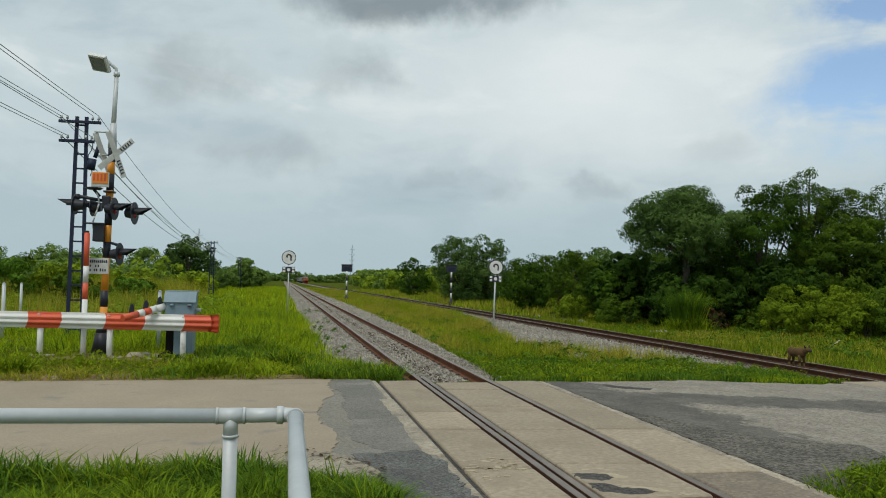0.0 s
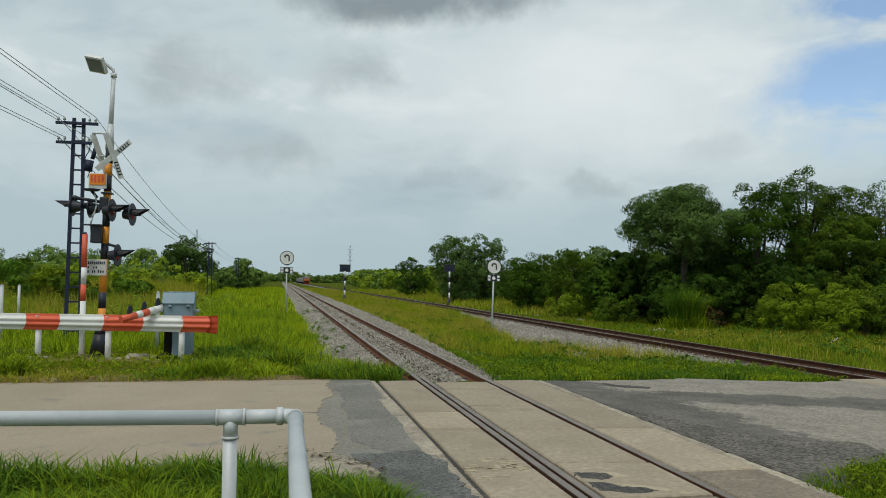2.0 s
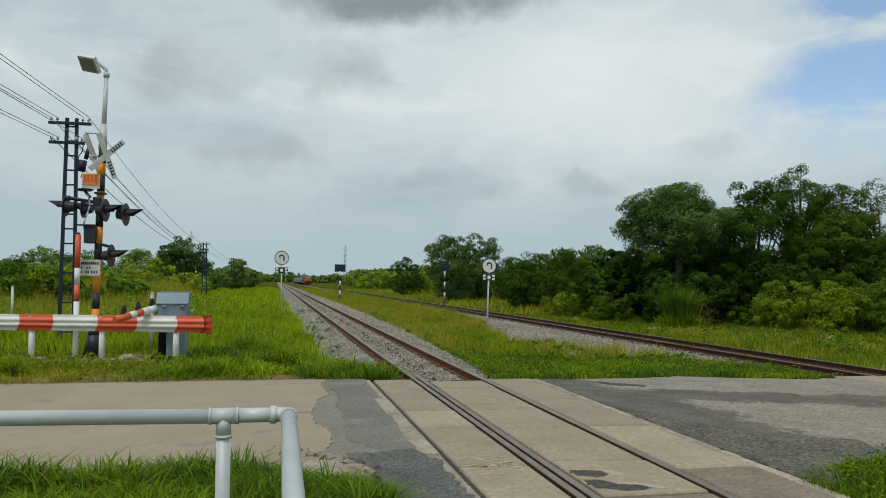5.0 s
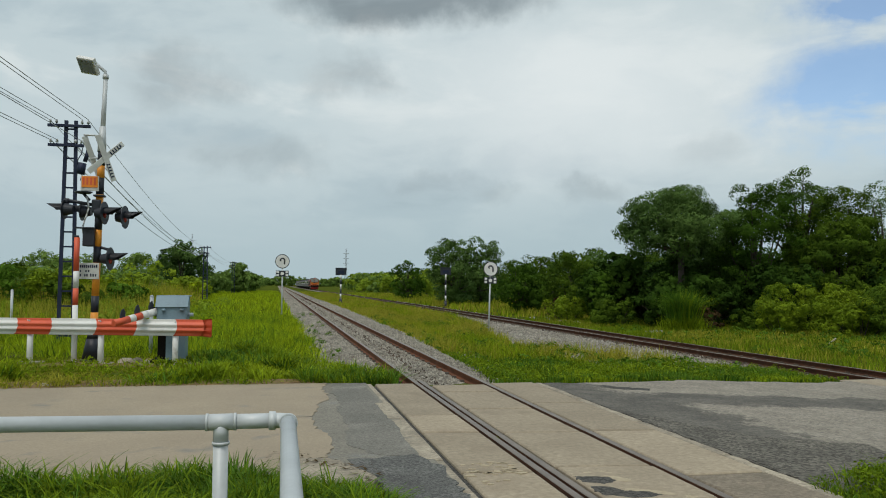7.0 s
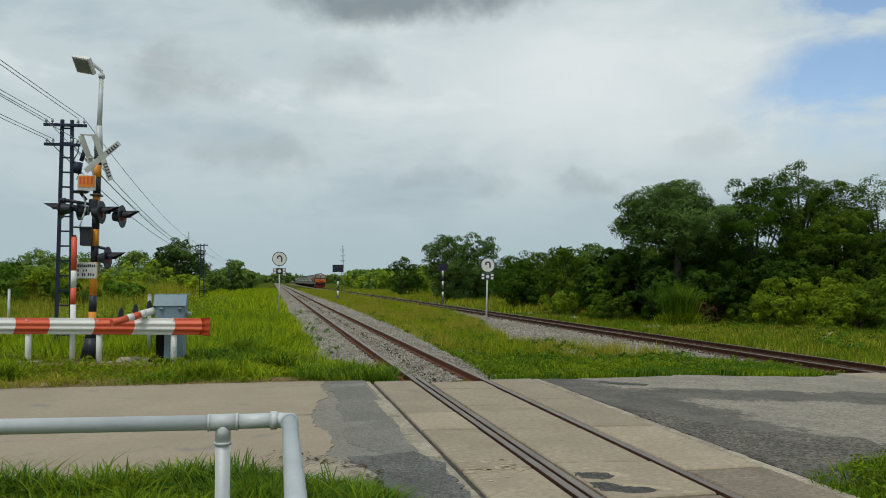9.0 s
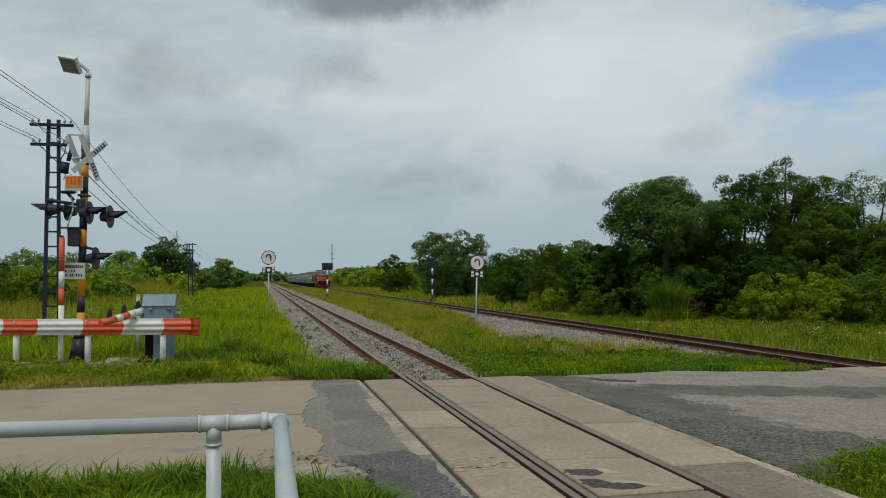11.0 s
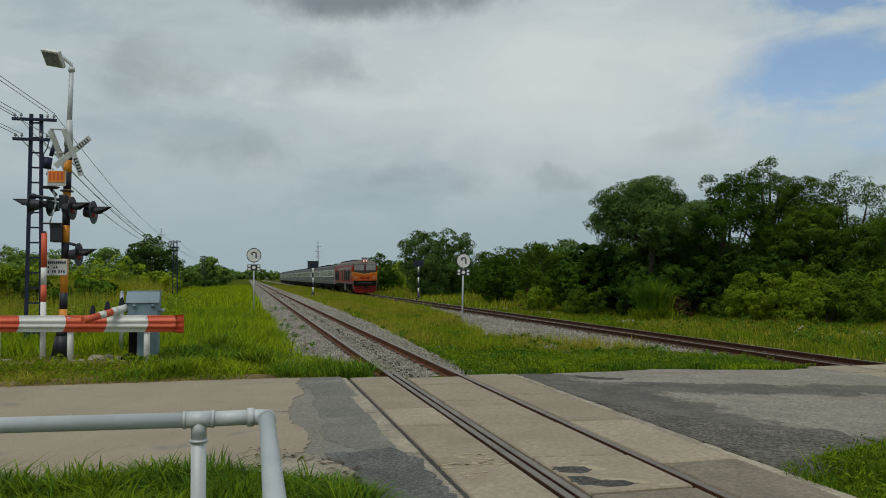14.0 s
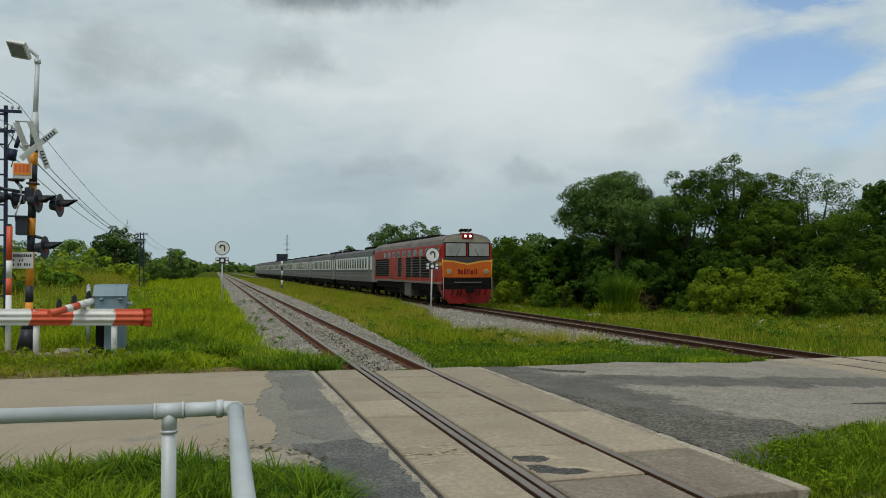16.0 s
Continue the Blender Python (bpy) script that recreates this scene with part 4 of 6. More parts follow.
def weeds(name, seed, n, x, y, keep, label, r=(.08, .22), size=.035, mat="weed", per=34):
    """Low broad-leaved weeds in clumps."""
    P = scatter(seed, n, x, y, keep)
    rng = np.random.default_rng(seed + 5)
    R = rng.uniform(*r, len(P))
    P[:, 2] += R * .35
    V, F = leaves(P, R, len(P) * per, size, rng, .6)
    return tagged(quick(name, V, F, mat), label, "weeds", kind="stuff")


def bush(x, y, height, radius, seed, mat="leaf_light", n=2200, size=.09, clumps=12, label="", group="", flat=.8):
    rng = np.random.default_rng(seed)
    z0 = float(ground_z(np.array(x), np.array(y)))
    ob = thing("bush", label or "dense leafy green bush growing from grass", "bush", group, (x, y, z0 - .05))
    C = np.stack([rng.uniform(-.75, .75, clumps) * radius, rng.uniform(-.6, .6, clumps) * radius, rng.uniform(.12, .95, clumps) * height], -1)
    C[:, 2] *= 1.1 - .55 * (np.hypot(C[:, 0], C[:, 1]) / radius) ** 2
    R = rng.uniform(.17, .36, clumps) * min(radius, height)
    C[:, 2] = np.minimum(C[:, 2], height - R * flat)
    V, F = leaves(C, R, n, size, rng, flat)
    bm = bmesh.new()
    for c in C[:8]:
        rod(bm, (c[0] * .2, c[1] * .2, -.05), c, .03, .008, 5, caps=False)
    part("stem", bm, "bark", ob)
    quick("foliage", V, F, mat, ob)
    return ob


# trees beyond the main track
RT = "trees beyond the main track"
tree(17.75, 38, 7.7, 3.75, 104, "leaf_far", n=44000, size=.062, clumps=44, low=.50, flat=.72, spread=1.0, label="tall round-crowned dark green tree above the thicket", group=RT)
tree(21.7, 37, 8.5, 2.9, 2, "leaf", n=36000, size=.062, clumps=44, low=.05, label="dense dark green tree in the thicket", group=RT)
tree(24.9, 38, 9.4, 2.4, 3, "leaf_far", n=13000, size=.055, clumps=30, low=.4, flat=.55, label="taller airy tree with open feathery top", group=RT)
tree(25.3, 36, 7.8, 3.0, 4, "leaf_mid", n=34000, size=.062, clumps=44, low=.05, group=RT)
tree(29.4, 37, 8.5, 3.2, 5, "leaf_far", n=13000, size=.055, clumps=34, low=.3, flat=.55, label="airy grey-green tree at the thicket's end", group=RT)
tree(27.6, 33, 5.6, 3.2, 6, "leaf_mid", 26000, .06, 40, low=.02, flat=.42, label="lighter green spreading tree before the thicket", group=RT)
tree(24.6, 35.0, 5.9, 2.8, 13, "leaf_mid", 26000, .062, 40, low=.02, flat=.42, label="lighter green spreading tree before the thicket", group=RT)
tree(33.5, 36, 7.8, 3.3, 7, n=12000, clumps=40, low=.05, group=RT)
tree(38.5, 36, 8.0, 3.5, 8, n=3500, size=.2, clumps=36, low=.05, group=RT)
tree(44, 36, 7.6, 3.7, 9, n=3500, size=.2, clumps=36, low=.05, group=RT)
tree(15.2, 79, 7.4, 3.7, 110, "leaf_far", n=18000, size=.10, clumps=44, low=.02, label="low dark rounded tree beside the main track", group=RT)
tree(18.0, 80, 7.7, 3.2, 11, "leaf_far", n=16000, size=.10, clumps=40, low=.02, group=RT)
tree(14.2, 104, 5.6, 2.9, 12, n=5000, clumps=26, low=.02, group=RT)
# the nearest thicket trees take the leaf colour darkened for canopy shade
for i, (x, y, h, r) in enumerate([(20, 56, 5.0, 3.0), (22.4, 58, 5.4, 3.3), (25.4, 57, 5.7, 3.3), (24, 50, 5.2, 3.0), (21, 47, 4.6, 2.7), (18.5, 46, 4.1, 2.4), (16.6, 51, 4.9, 2.6), (18.8, 52, 4.8, 2.8), (28, 52, 6.6, 3.3), (18.6, 40, 4.2, 2.4), (15.6, 42.5, 3.7, 2.0), (21.8, 35, 3.8, 2.2), (26.6, 34.0, 4.2, 2.4), (18.4, 36.6, 3.1, 2.2), (16.4, 36.8, 2.9, 1.9), (30.5, 33, 5.0, 2.8), (17.8, 62, 4.9, 3.0), (20.4, 64, 5.6, 3.0), (15.4, 58, 4.0, 2.5)]):
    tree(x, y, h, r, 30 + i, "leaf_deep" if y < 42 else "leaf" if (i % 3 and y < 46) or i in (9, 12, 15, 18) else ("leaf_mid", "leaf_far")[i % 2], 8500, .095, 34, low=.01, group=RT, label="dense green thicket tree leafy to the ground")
# inner trees, their shade painted in by the darkened leaf colour
for i in range(12):
    rng = random.Random(1500 + i)
    tree(17 + i * 2.7, 43 + rng.uniform(-1, 2), (3.9 if i < 2 else 5.0) + rng.uniform(-.5, .8), 2.6, 500 + i, "leaf_deep", 3000, .2, 24, low=.01, group=RT, label="tree deep in the thicket, leaves coloured dark for shade")
for i, (x, y, h, r) in enumerate([(18.9, 33, 1.5, 1.1), (19.7, 31.6, 2.5, 1.4), (20.7, 30.4, 2.6, 1.5), (21.9, 30.4, 2.2, 1.5), (20.3, 28.2, 1.9, 1.3), (21.4, 27.6, 2.5, 1.5), (18.7, 30.6, 1.7, 1.2), (22.2, 29, 2.4, 1.3), (23.3, 31, 2.5, 1.7), (24.8, 30, 2.6, 1.8), (14.4, 38.5, 1.6, 1.3), (26.6, 29, 2.4, 1.9), (13.9, 44, 1.6, 1.5), (28.6, 28.5, 2.5, 2.0), (31, 28, 2.6, 2.3), (23.8, 28, 1.6, 1.3), (25.8, 26.8, 1.8, 1.5)]):
    bush(x, y, h, r, 60 + i, "leaf_light" if i % 5 else "leaf_mid", 5500 if x < 25.5 else 1800, .055, 30, flat=1.1, group="bushes beyond the main track", label="spreading yellow-green bush in rough grass" if i % 5 else "leafy mid-green bush in rough grass")
for x, y, h, r in ((16.6, 34.6, 1.5, .9), (17.4, 35.0, 1.2, .8), (14.2, 46.5, 1.5, .8)):
    bush(x, y, h, r, int(x * 10), "dead_leaf", 2200, .05, 14, label="dead brown shrub at the foot of the thicket", group="dead shrubs")
# scrub along the line, far off
for i in range(30):
    rng = random.Random(700 + i)
    y = 90 + i * 9 + rng.uniform(-3, 3)
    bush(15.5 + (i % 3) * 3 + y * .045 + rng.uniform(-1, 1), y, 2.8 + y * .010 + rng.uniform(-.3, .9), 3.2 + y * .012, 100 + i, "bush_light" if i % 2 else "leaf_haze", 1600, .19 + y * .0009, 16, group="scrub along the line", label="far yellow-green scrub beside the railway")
# field edge on the other side
for i, (x, y, h, r) in enumerate([(-13.8, 100, 6.9, 4.4), (-19, 104, 5.6, 4.0), (-25, 100, 5.4, 4.2), (-30, 104, 5.7, 4.4), (-36, 100, 5.3, 4.6), (-42, 98, 5.2, 4.4), (-48, 98, 5.4, 4.6), (-8.4, 125, 5.0, 2.6), (-22, 92, 4.2, 3.4), (-16.5, 112, 5.0, 3.6), (-7.5, 150, 3.6, 2.6), (-11.4, 118, 3.6, 3.0), (-10.2, 140, 4.0, 3.2), (-9.2, 165, 4.2, 3.4), (-9.0, 195, 4.2, 3.6), (-9.5, 230, 4.2, 4.0), (-10.0, 270, 4.2, 4.2)]):
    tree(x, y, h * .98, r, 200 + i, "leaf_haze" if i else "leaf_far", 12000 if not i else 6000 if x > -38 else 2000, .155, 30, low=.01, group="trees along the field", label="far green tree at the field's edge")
for i in range(30):
    rng = random.Random(900 + i)
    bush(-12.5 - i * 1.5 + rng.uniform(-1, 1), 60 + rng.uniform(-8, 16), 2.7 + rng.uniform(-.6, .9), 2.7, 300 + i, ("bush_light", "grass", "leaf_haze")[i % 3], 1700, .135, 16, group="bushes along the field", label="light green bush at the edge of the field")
for i, (x, y, h, r) in enumerate([(-12.4, 41, 1.7, 1.5), (-14.2, 44, 2.2, 1.9), (-16.4, 43, 2.5, 2.1), (-18.8, 45, 2.6, 2.2), (-21, 44, 2.6, 2.2), (-11.0, 47, 1.6, 1.5), (-17.2, 50, 2.9, 2.3)]):
    bush(x, y, h, r, 1400 + i, ("leaf_mid", "leaf_light", "weed")[i % 3], 3000, .09, 18, group="bushes along the field", label="leafy green bush in the rough field")
for i in range(26):
    rng = random.Random(1900 + i)
    bush(-9.9 - i * .5 + rng.uniform(-.4, .4), 78 + (i % 4) * 5 + rng.uniform(-2, 2), 1.9 + i * .03 + rng.uniform(-.4, .5), 1.7, 1300 + i, ("bush_light", "field_grass")[i % 3 == 0], 1100, .15, 12, group="bushes along the field", label="light green bush before the far field trees")
# horizon trees get their haze from the pale leaf colour
for i in range(36):
    rng = random.Random(1200 + i)
    tx = -130 + i * 9 + rng.uniform(-3, 3)
    tree(tx + (-16 if -4 < tx < 10 else 18 if 10 <= tx < 26 else 0), 420 + rng.uniform(-60, 60), 6 + rng.uniform(-1.5, 2.5), 6, 400 + i, "leaf_haze", 900, .6, 16, low=.02, group="far trees on the horizon", label="distant tree on the horizon, leaf colour paled for haze")

for i in range(24):
    rng = random.Random(1700 + i)
    tree(-70 + i * 9 + rng.uniform(-2, 2), 790 + rng.uniform(-30, 30), 9 + rng.uniform(-2, 2), 9, 600 + i, "leaf_haze", 800, 1.2, 14, low=.02, group="far trees on the horizon", label="distant tree on the horizon, leaf colour paled for haze")


# grass
def lawn(name, seed, n, x, y, h0, h1, w, mat, label, keep=None, tuft=0, spread=.12, bend=.45, dry=0.0, simple=False, arch=False):
    P = scatter(seed, n, x, y, keep, tuft, spread)
    rng = np.random.default_rng(seed + 1)
    lump = np.array([noise.noise((a * .9, b * .9, seed)) + .6 * noise.noise((a * 2.6, b * 2.6, seed)) for a, b in P[:, :2]]) * .6 + .45
    h = (h0 + (h1 - h0) * np.clip(lump * .85 + rng.random(len(P)) * .3, 0, 1.25))
    patch = np.array([noise.noise((a * .45 + 7, b * .33, seed + 3)) for a, b in P[:, :2]]) * .9 + .5
    mats = (rng.random(len(P)) < dry * np.clip(3.2 * patch - .6, 0.05, 2.2)).astype(int) if dry else None
    return blades(name, P, h, w, mat, label, seed + 2, bend=bend, mats=mats, simple=simple, arch=arch)


GD = ["grass", "dry_grass"]
BD = ["dry_grass", "verge_grass"]
GW = ["grass", "weed"]
VW = ["verge_grass", "weed"]
VD = ["verge_grass", "dry_grass"]
front = lambda x, y: y < np.interp(x, [-9, -2.9, -2.55, -2.3, -2.0, -1.9, -1.8], [6.7, 6.55, 6.35, 6.1, 5.95, 5.6, 5.0])
lawn("grass", 10, 30000, (-7, -1.8), (3.9, 6.8), .07, .22, .011, VW, "lush green roadside grass beneath the pipe railing", front, bend=1.9, dry=1.0, arch=True)
lawn("grass", 15, 9000, (-7, -2.1), (3.9, 6.5), .14, .34, .011, VW, "tall arching grass tufts beneath the pipe railing", front, tuft=75, spread=.10, bend=1.6, dry=.6, arch=True)
mound = lambda x, y: (y < np.interp(x, [1.36, 1.6, 2.3, 3.3, 4.3, 9], [5.50, 5.72, 6.05, 6.55, 7.15, 8.3])) & (x > 1.37 + .05 * np.sin(y * 7))
lawn("grass", 20, 34000, (1.36, 5.2), (3.7, 7.7), .04, .15, .010, VW, "thick green grass mound beside the road", mound, bend=.9, dry=.4)
lawn("grass", 22, 7000, (1.7, 7), (3.8, 7.9), .09, .24, .010, VW, "taller grass tufts on the roadside mound", lambda x, y: mound(x, y + .12), tuft=50, spread=.12, bend=1.1, dry=.5, arch=True)
left_edge = lambda y: np.interp(y, [12.4, 13.5, 15, 18, 40, 90, 200], [-.72, -.8, -1.15, -1.6, -1.75, -2.0, -2.2])
lawn("grass", 30, 34000, (-14, -.6), (12.42, 17.2), .03, .12, .014, GD, "short trampled grass verge along the road", lambda x, y: (x < left_edge(y)) & (y > np.where(x > -2.3, 12.5, 12.85) + .8 * np.random.default_rng(5).random(len(x))), bend=.9, dry=.8, simple=True)
lawn("grass", 39, 1500, (-2.3, -.75), (12.5, 13.9), .20, .42, .016, VW, "rank grass at the end of the slabs", lambda x, y: x < left_edge(y) + .05, bend=1.2, dry=.4, arch=True)
lawn("dry_grass", 38, 3600, (-13, -1.4), (12.5, 13.15), .09, .20, .013, BD, "dry straggling grass on the brown verge", tuft=14, spread=.10, bend=1.5, dry=.8, arch=True)
lawn("grass", 36, 5200, (-4.6, -.9), (12.8, 18), .09, .26, .018, GW, "taller grass tufts beside the ballast", lambda x, y: x < left_edge(y) - .15, tuft=65, spread=.17, bend=1.4, dry=.45, arch=True)
lawn("grass", 44, 36000, (-17, -1.2), (15, 40), .2, .62, .022, ["field_grass", "weed"], "lush green grass tufts in the field", lambda x, y: (x < left_edge(y)) & (y > 17.4), tuft=60, spread=.25, bend=1.0, dry=.25, simple=True)
lawn("grass", 40, 60000, (-17, -1.2), (15, 44), .06, .30, .024, "field_grass", "bright green grass field beside the track", lambda x, y: (x < left_edge(y)) & ((y > 17.4) | (x > -3.7) | (np.random.default_rng(8).random(len(x)) < .25)), bend=.8, simple=True)
lawn("grass", 50, 50000, (-45, -1.6), (42, 160), .2, .55, .08, "field_grass", "green field grass stretching along the line", lambda x, y: x < left_edge(y), simple=True)
for k, (gx, gy) in enumerate([(-3.75, 13.25), (-2.55, 15.0), (-1.95, 13.6), (-2.75, 16.6), (-1.6, 14.3), (-3.3, 17.8), (-6.9, 13.6)]):
    lawn("grass_clump", 950 + k, 260, (gx - .02, gx + .02), (gy - .02, gy + .02), .20, .44, .020, GW, "large dark arching grass clump in the verge", tuft=130, spread=.16, bend=1.5, dry=.45, arch=True)
lawn("tall_grass", 56, 9000, (-19, -8.6), (48, 58), 1.0, 2.2, .05, GD, "tall yellow reeds before the field bushes", tuft=45, spread=.5, bend=.6, dry=1.2, simple=True)
lawn("tall_grass", 54, 6500, (-22, -7.6), (26, 46), .5, 1.5, .03, GD, "tall yellowing grass at the field's edge", tuft=30, spread=.4, dry=1.3, simple=True)
right_edge = lambda y: np.interp(y, [12.4, 14, 19, 29, 45, 160], [.75, 1.05, 1.3, 1.8, 2.1, 2.3])
strip_far = lambda y: np.interp(y, [13, 15, 17, 19.5, 23, 25, 28, 33, 37, 44, 51, 60, 180], [8.3, 8.9, 9.1, 7.8, 5.8, 4.9, 5.2, 6.2, 6.9, 7.7, 8.3, 8.5, 8.5])
between = lambda x, y: (x > right_edge(y)) & (x < strip_far(y)) & (y > np.interp(x, [1.4, 4.4, 9], [12.2, 13.2, 14.4]))
lawn("grass", 60, 36000, (.7, 9.2), (12.2, 20), .04, .20, .014, VW, "weedy green grass between the tracks by the road", between, bend=.8, dry=.45)
lawn("grass", 66, 9000, (2.5, 8.6), (13.0, 17), .12, .30, .016, GW, "thick weeds along the road edge", between, tuft=35, spread=.2, bend=.8, dry=.6)
lawn("grass", 62, 32000, (1.2, 8.6), (19, 52), .06, .22, .024, GD, "yellow-green grass strip between the tracks", between, dry=.85, simple=True)
lawn("grass", 64, 30000, (1.2, 8.6), (19, 52), .18, .62, .024, GD, "lumpy yellow-green grass tufts between the tracks", between, tuft=48, spread=.22, bend=.9, dry=.95, simple=True)
weeds("weeds", 180, 260, (1.2, 8.4), (17, 44), between, "low leafy weeds between the tracks", (.10, .28), .05, "weed")
lawn("grass", 70, 36000, (1.6, 8.6), (50, 180), .2, .5, .07, GD, "yellowed grass strip between the far tracks", between, dry=.8, simple=True)
lawn("grass", 80, 70000, (11.5, 32), (13, 46), .05, .34, .028, VD, "green grass slope beyond the main track", dry=.3, simple=True)
lawn("tall_grass", 85, 1500, (14.9, 15.3), (32.6, 33.2), 1.3, 2.75, .024, ["grass", "weed"], "tall reedy grass clump before the trees", tuft=150, spread=.20, bend=.75, dry=.8)
lawn("tall_grass", 86, 2000, (14.6, 15.7), (32.4, 33.3), .35, 1.1, .022, GW, "arching lower reeds round the clump", tuft=250, spread=.3, bend=1.0, dry=.3)
lawn("tall_grass", 87, 6000, (12.2, 30), (20, 31), .15, .42, .02, VD, "rank grass tufts beyond the main track", tuft=30, spread=.3, bend=.9, dry=.6)
lawn("grass", 90, 32000, (11.8, 45), (45, 170), .25, .7, .09, GD, "rough yellowed grass along the main track", dry=.5, simple=True)

weeds("weeds", 110, 260, (-7, -2.1), (4.0, 6.6), front, "broad-leaved weeds among roadside grass", (.07, .19), .016, "verge_grass", 50)
weeds("weeds", 120, 380, (-13, -1.0), (13.15, 17), lambda x, y: x < left_edge(y) - .1, "low weeds in the trampled verge", (.05, .15), .026, "grass")
weeds("weeds", 130, 900, (1.0, 9), (12.4, 18), between, "dense low weeds along the road edge", (.06, .19), .026, "verge_grass")
weeds("weeds", 140, 420, (1.5, 7), (4, 8), lambda x, y: mound(x - .08, y + .18), "leafy weeds in the grass mound", (.07, .22), .017, "verge_grass", 46)
weeds("weeds", 150, 260, (11.8, 28), (17, 34), None, "leafy weeds beyond the main track", (.12, .34), .05, "weed", 26)
weeds("weeds", 160, 150, (-1.7, 2.2), (13, 45), lambda x, y: (np.abs(np.abs(x) - .53) > .25) & (x < -.7), "small dark weeds growing through ballast", (.05, .14), .03)
weeds("weeds", 170, 330, (-30, -5.5), (26, 52), None, "light leafy weeds in the field", (.25, .75), .08, "bush_light", 60)


# ---- pipe railing in the foreground ----
def pipe_railing():
    ob = thing("pipe_railing", "grey painted steel pipe railing with socket fittings in roadside grass", "railing")
    z, y, r, s = .80, 4.2, .0390, .0425
    xe = -2.61
    bm = bmesh.new()
    rod(bm, (-7.5, y + .06, z + .06), (-3.018, y, z), r, seg=20)
    part("top_pipe", bm, "galv", ob)
    bm = bmesh.new()
    rod(bm, (-2.878, y, z), (xe - .06, y, z), r, seg=20)
    part("top_pipe", bm, "galv", ob)
    bm = bmesh.new()
    rod(bm, (xe, y - .06, z), (xe - .034, -.9, z), r, seg=20)
    part("side_pipe", bm, "galv", ob)
    # tee: a sleeve with raised collars and a downward branch
    bm = bmesh.new()
    rod(bm, (-3.018, y, z), (-2.878, y, z), s, seg=20)
    for x in (-3.018, -2.878):
        rod(bm, (x - .007, y, z), (x + .007, y, z), s + .0025, seg=24)
    rod(bm, (-2.948, y, z), (-2.948, y, z - .10), s - .004, seg=20)
    rod(bm, (-2.948, y, z - .10), (-2.948, y, z - .114), s + .002, seg=24)
    part("tee_fitting", bm, "galv", ob)
    bm = bmesh.new()
    n, R = 8, .062
    # one swept tube with a collar at each end
    path = [(xe - R - .036, y, 1, 0, .005), (xe - R - .002, y, 1, 0, .005)]
    path += [(xe - R + R * math.sin(t), y - R + R * math.cos(t), math.cos(t), -math.sin(t), -.003) for t in [radians(90) * k / n for k in range(n + 1)]]
    path += [(xe, y - R - .002, 0, -1, .005), (xe, y - R - .036, 0, -1, .005)]
    rings = [[bm.verts.new((px + (s + q) * math.cos(u) * -ty, py + (s + q) * math.cos(u) * tx, z + (s + q) * math.sin(u))) for u in [math.tau * k / 18 for k in range(18)]] for px, py, tx, ty, q in path]
    for A, B in zip(rings, rings[1:]):
        for k in range(18):
            bm.faces.new((A[k], A[(k + 1) % 18], B[(k + 1) % 18], B[k])).smooth = True
    bm.faces.new(rings[0][::-1])
    bm.faces.new(rings[-1])
    bmesh.ops.recalc_face_normals(bm, faces=bm.faces[:])
    part("elbow_fitting", bm, "galv", ob)
    for x in (-2.948, -5.4):
        bm = bmesh.new()
        rod(bm, (x, y, z - .1), (x, y, -.3), r - .001, seg=20)
        part("post", bm, "galv", ob)
    bm = bmesh.new()
    rod(bm, (xe - .034, -.9, z + .041), (xe - .034, -.9, -.3), r, seg=20)
    part("post", bm, "galv", ob)


pipe_railing()


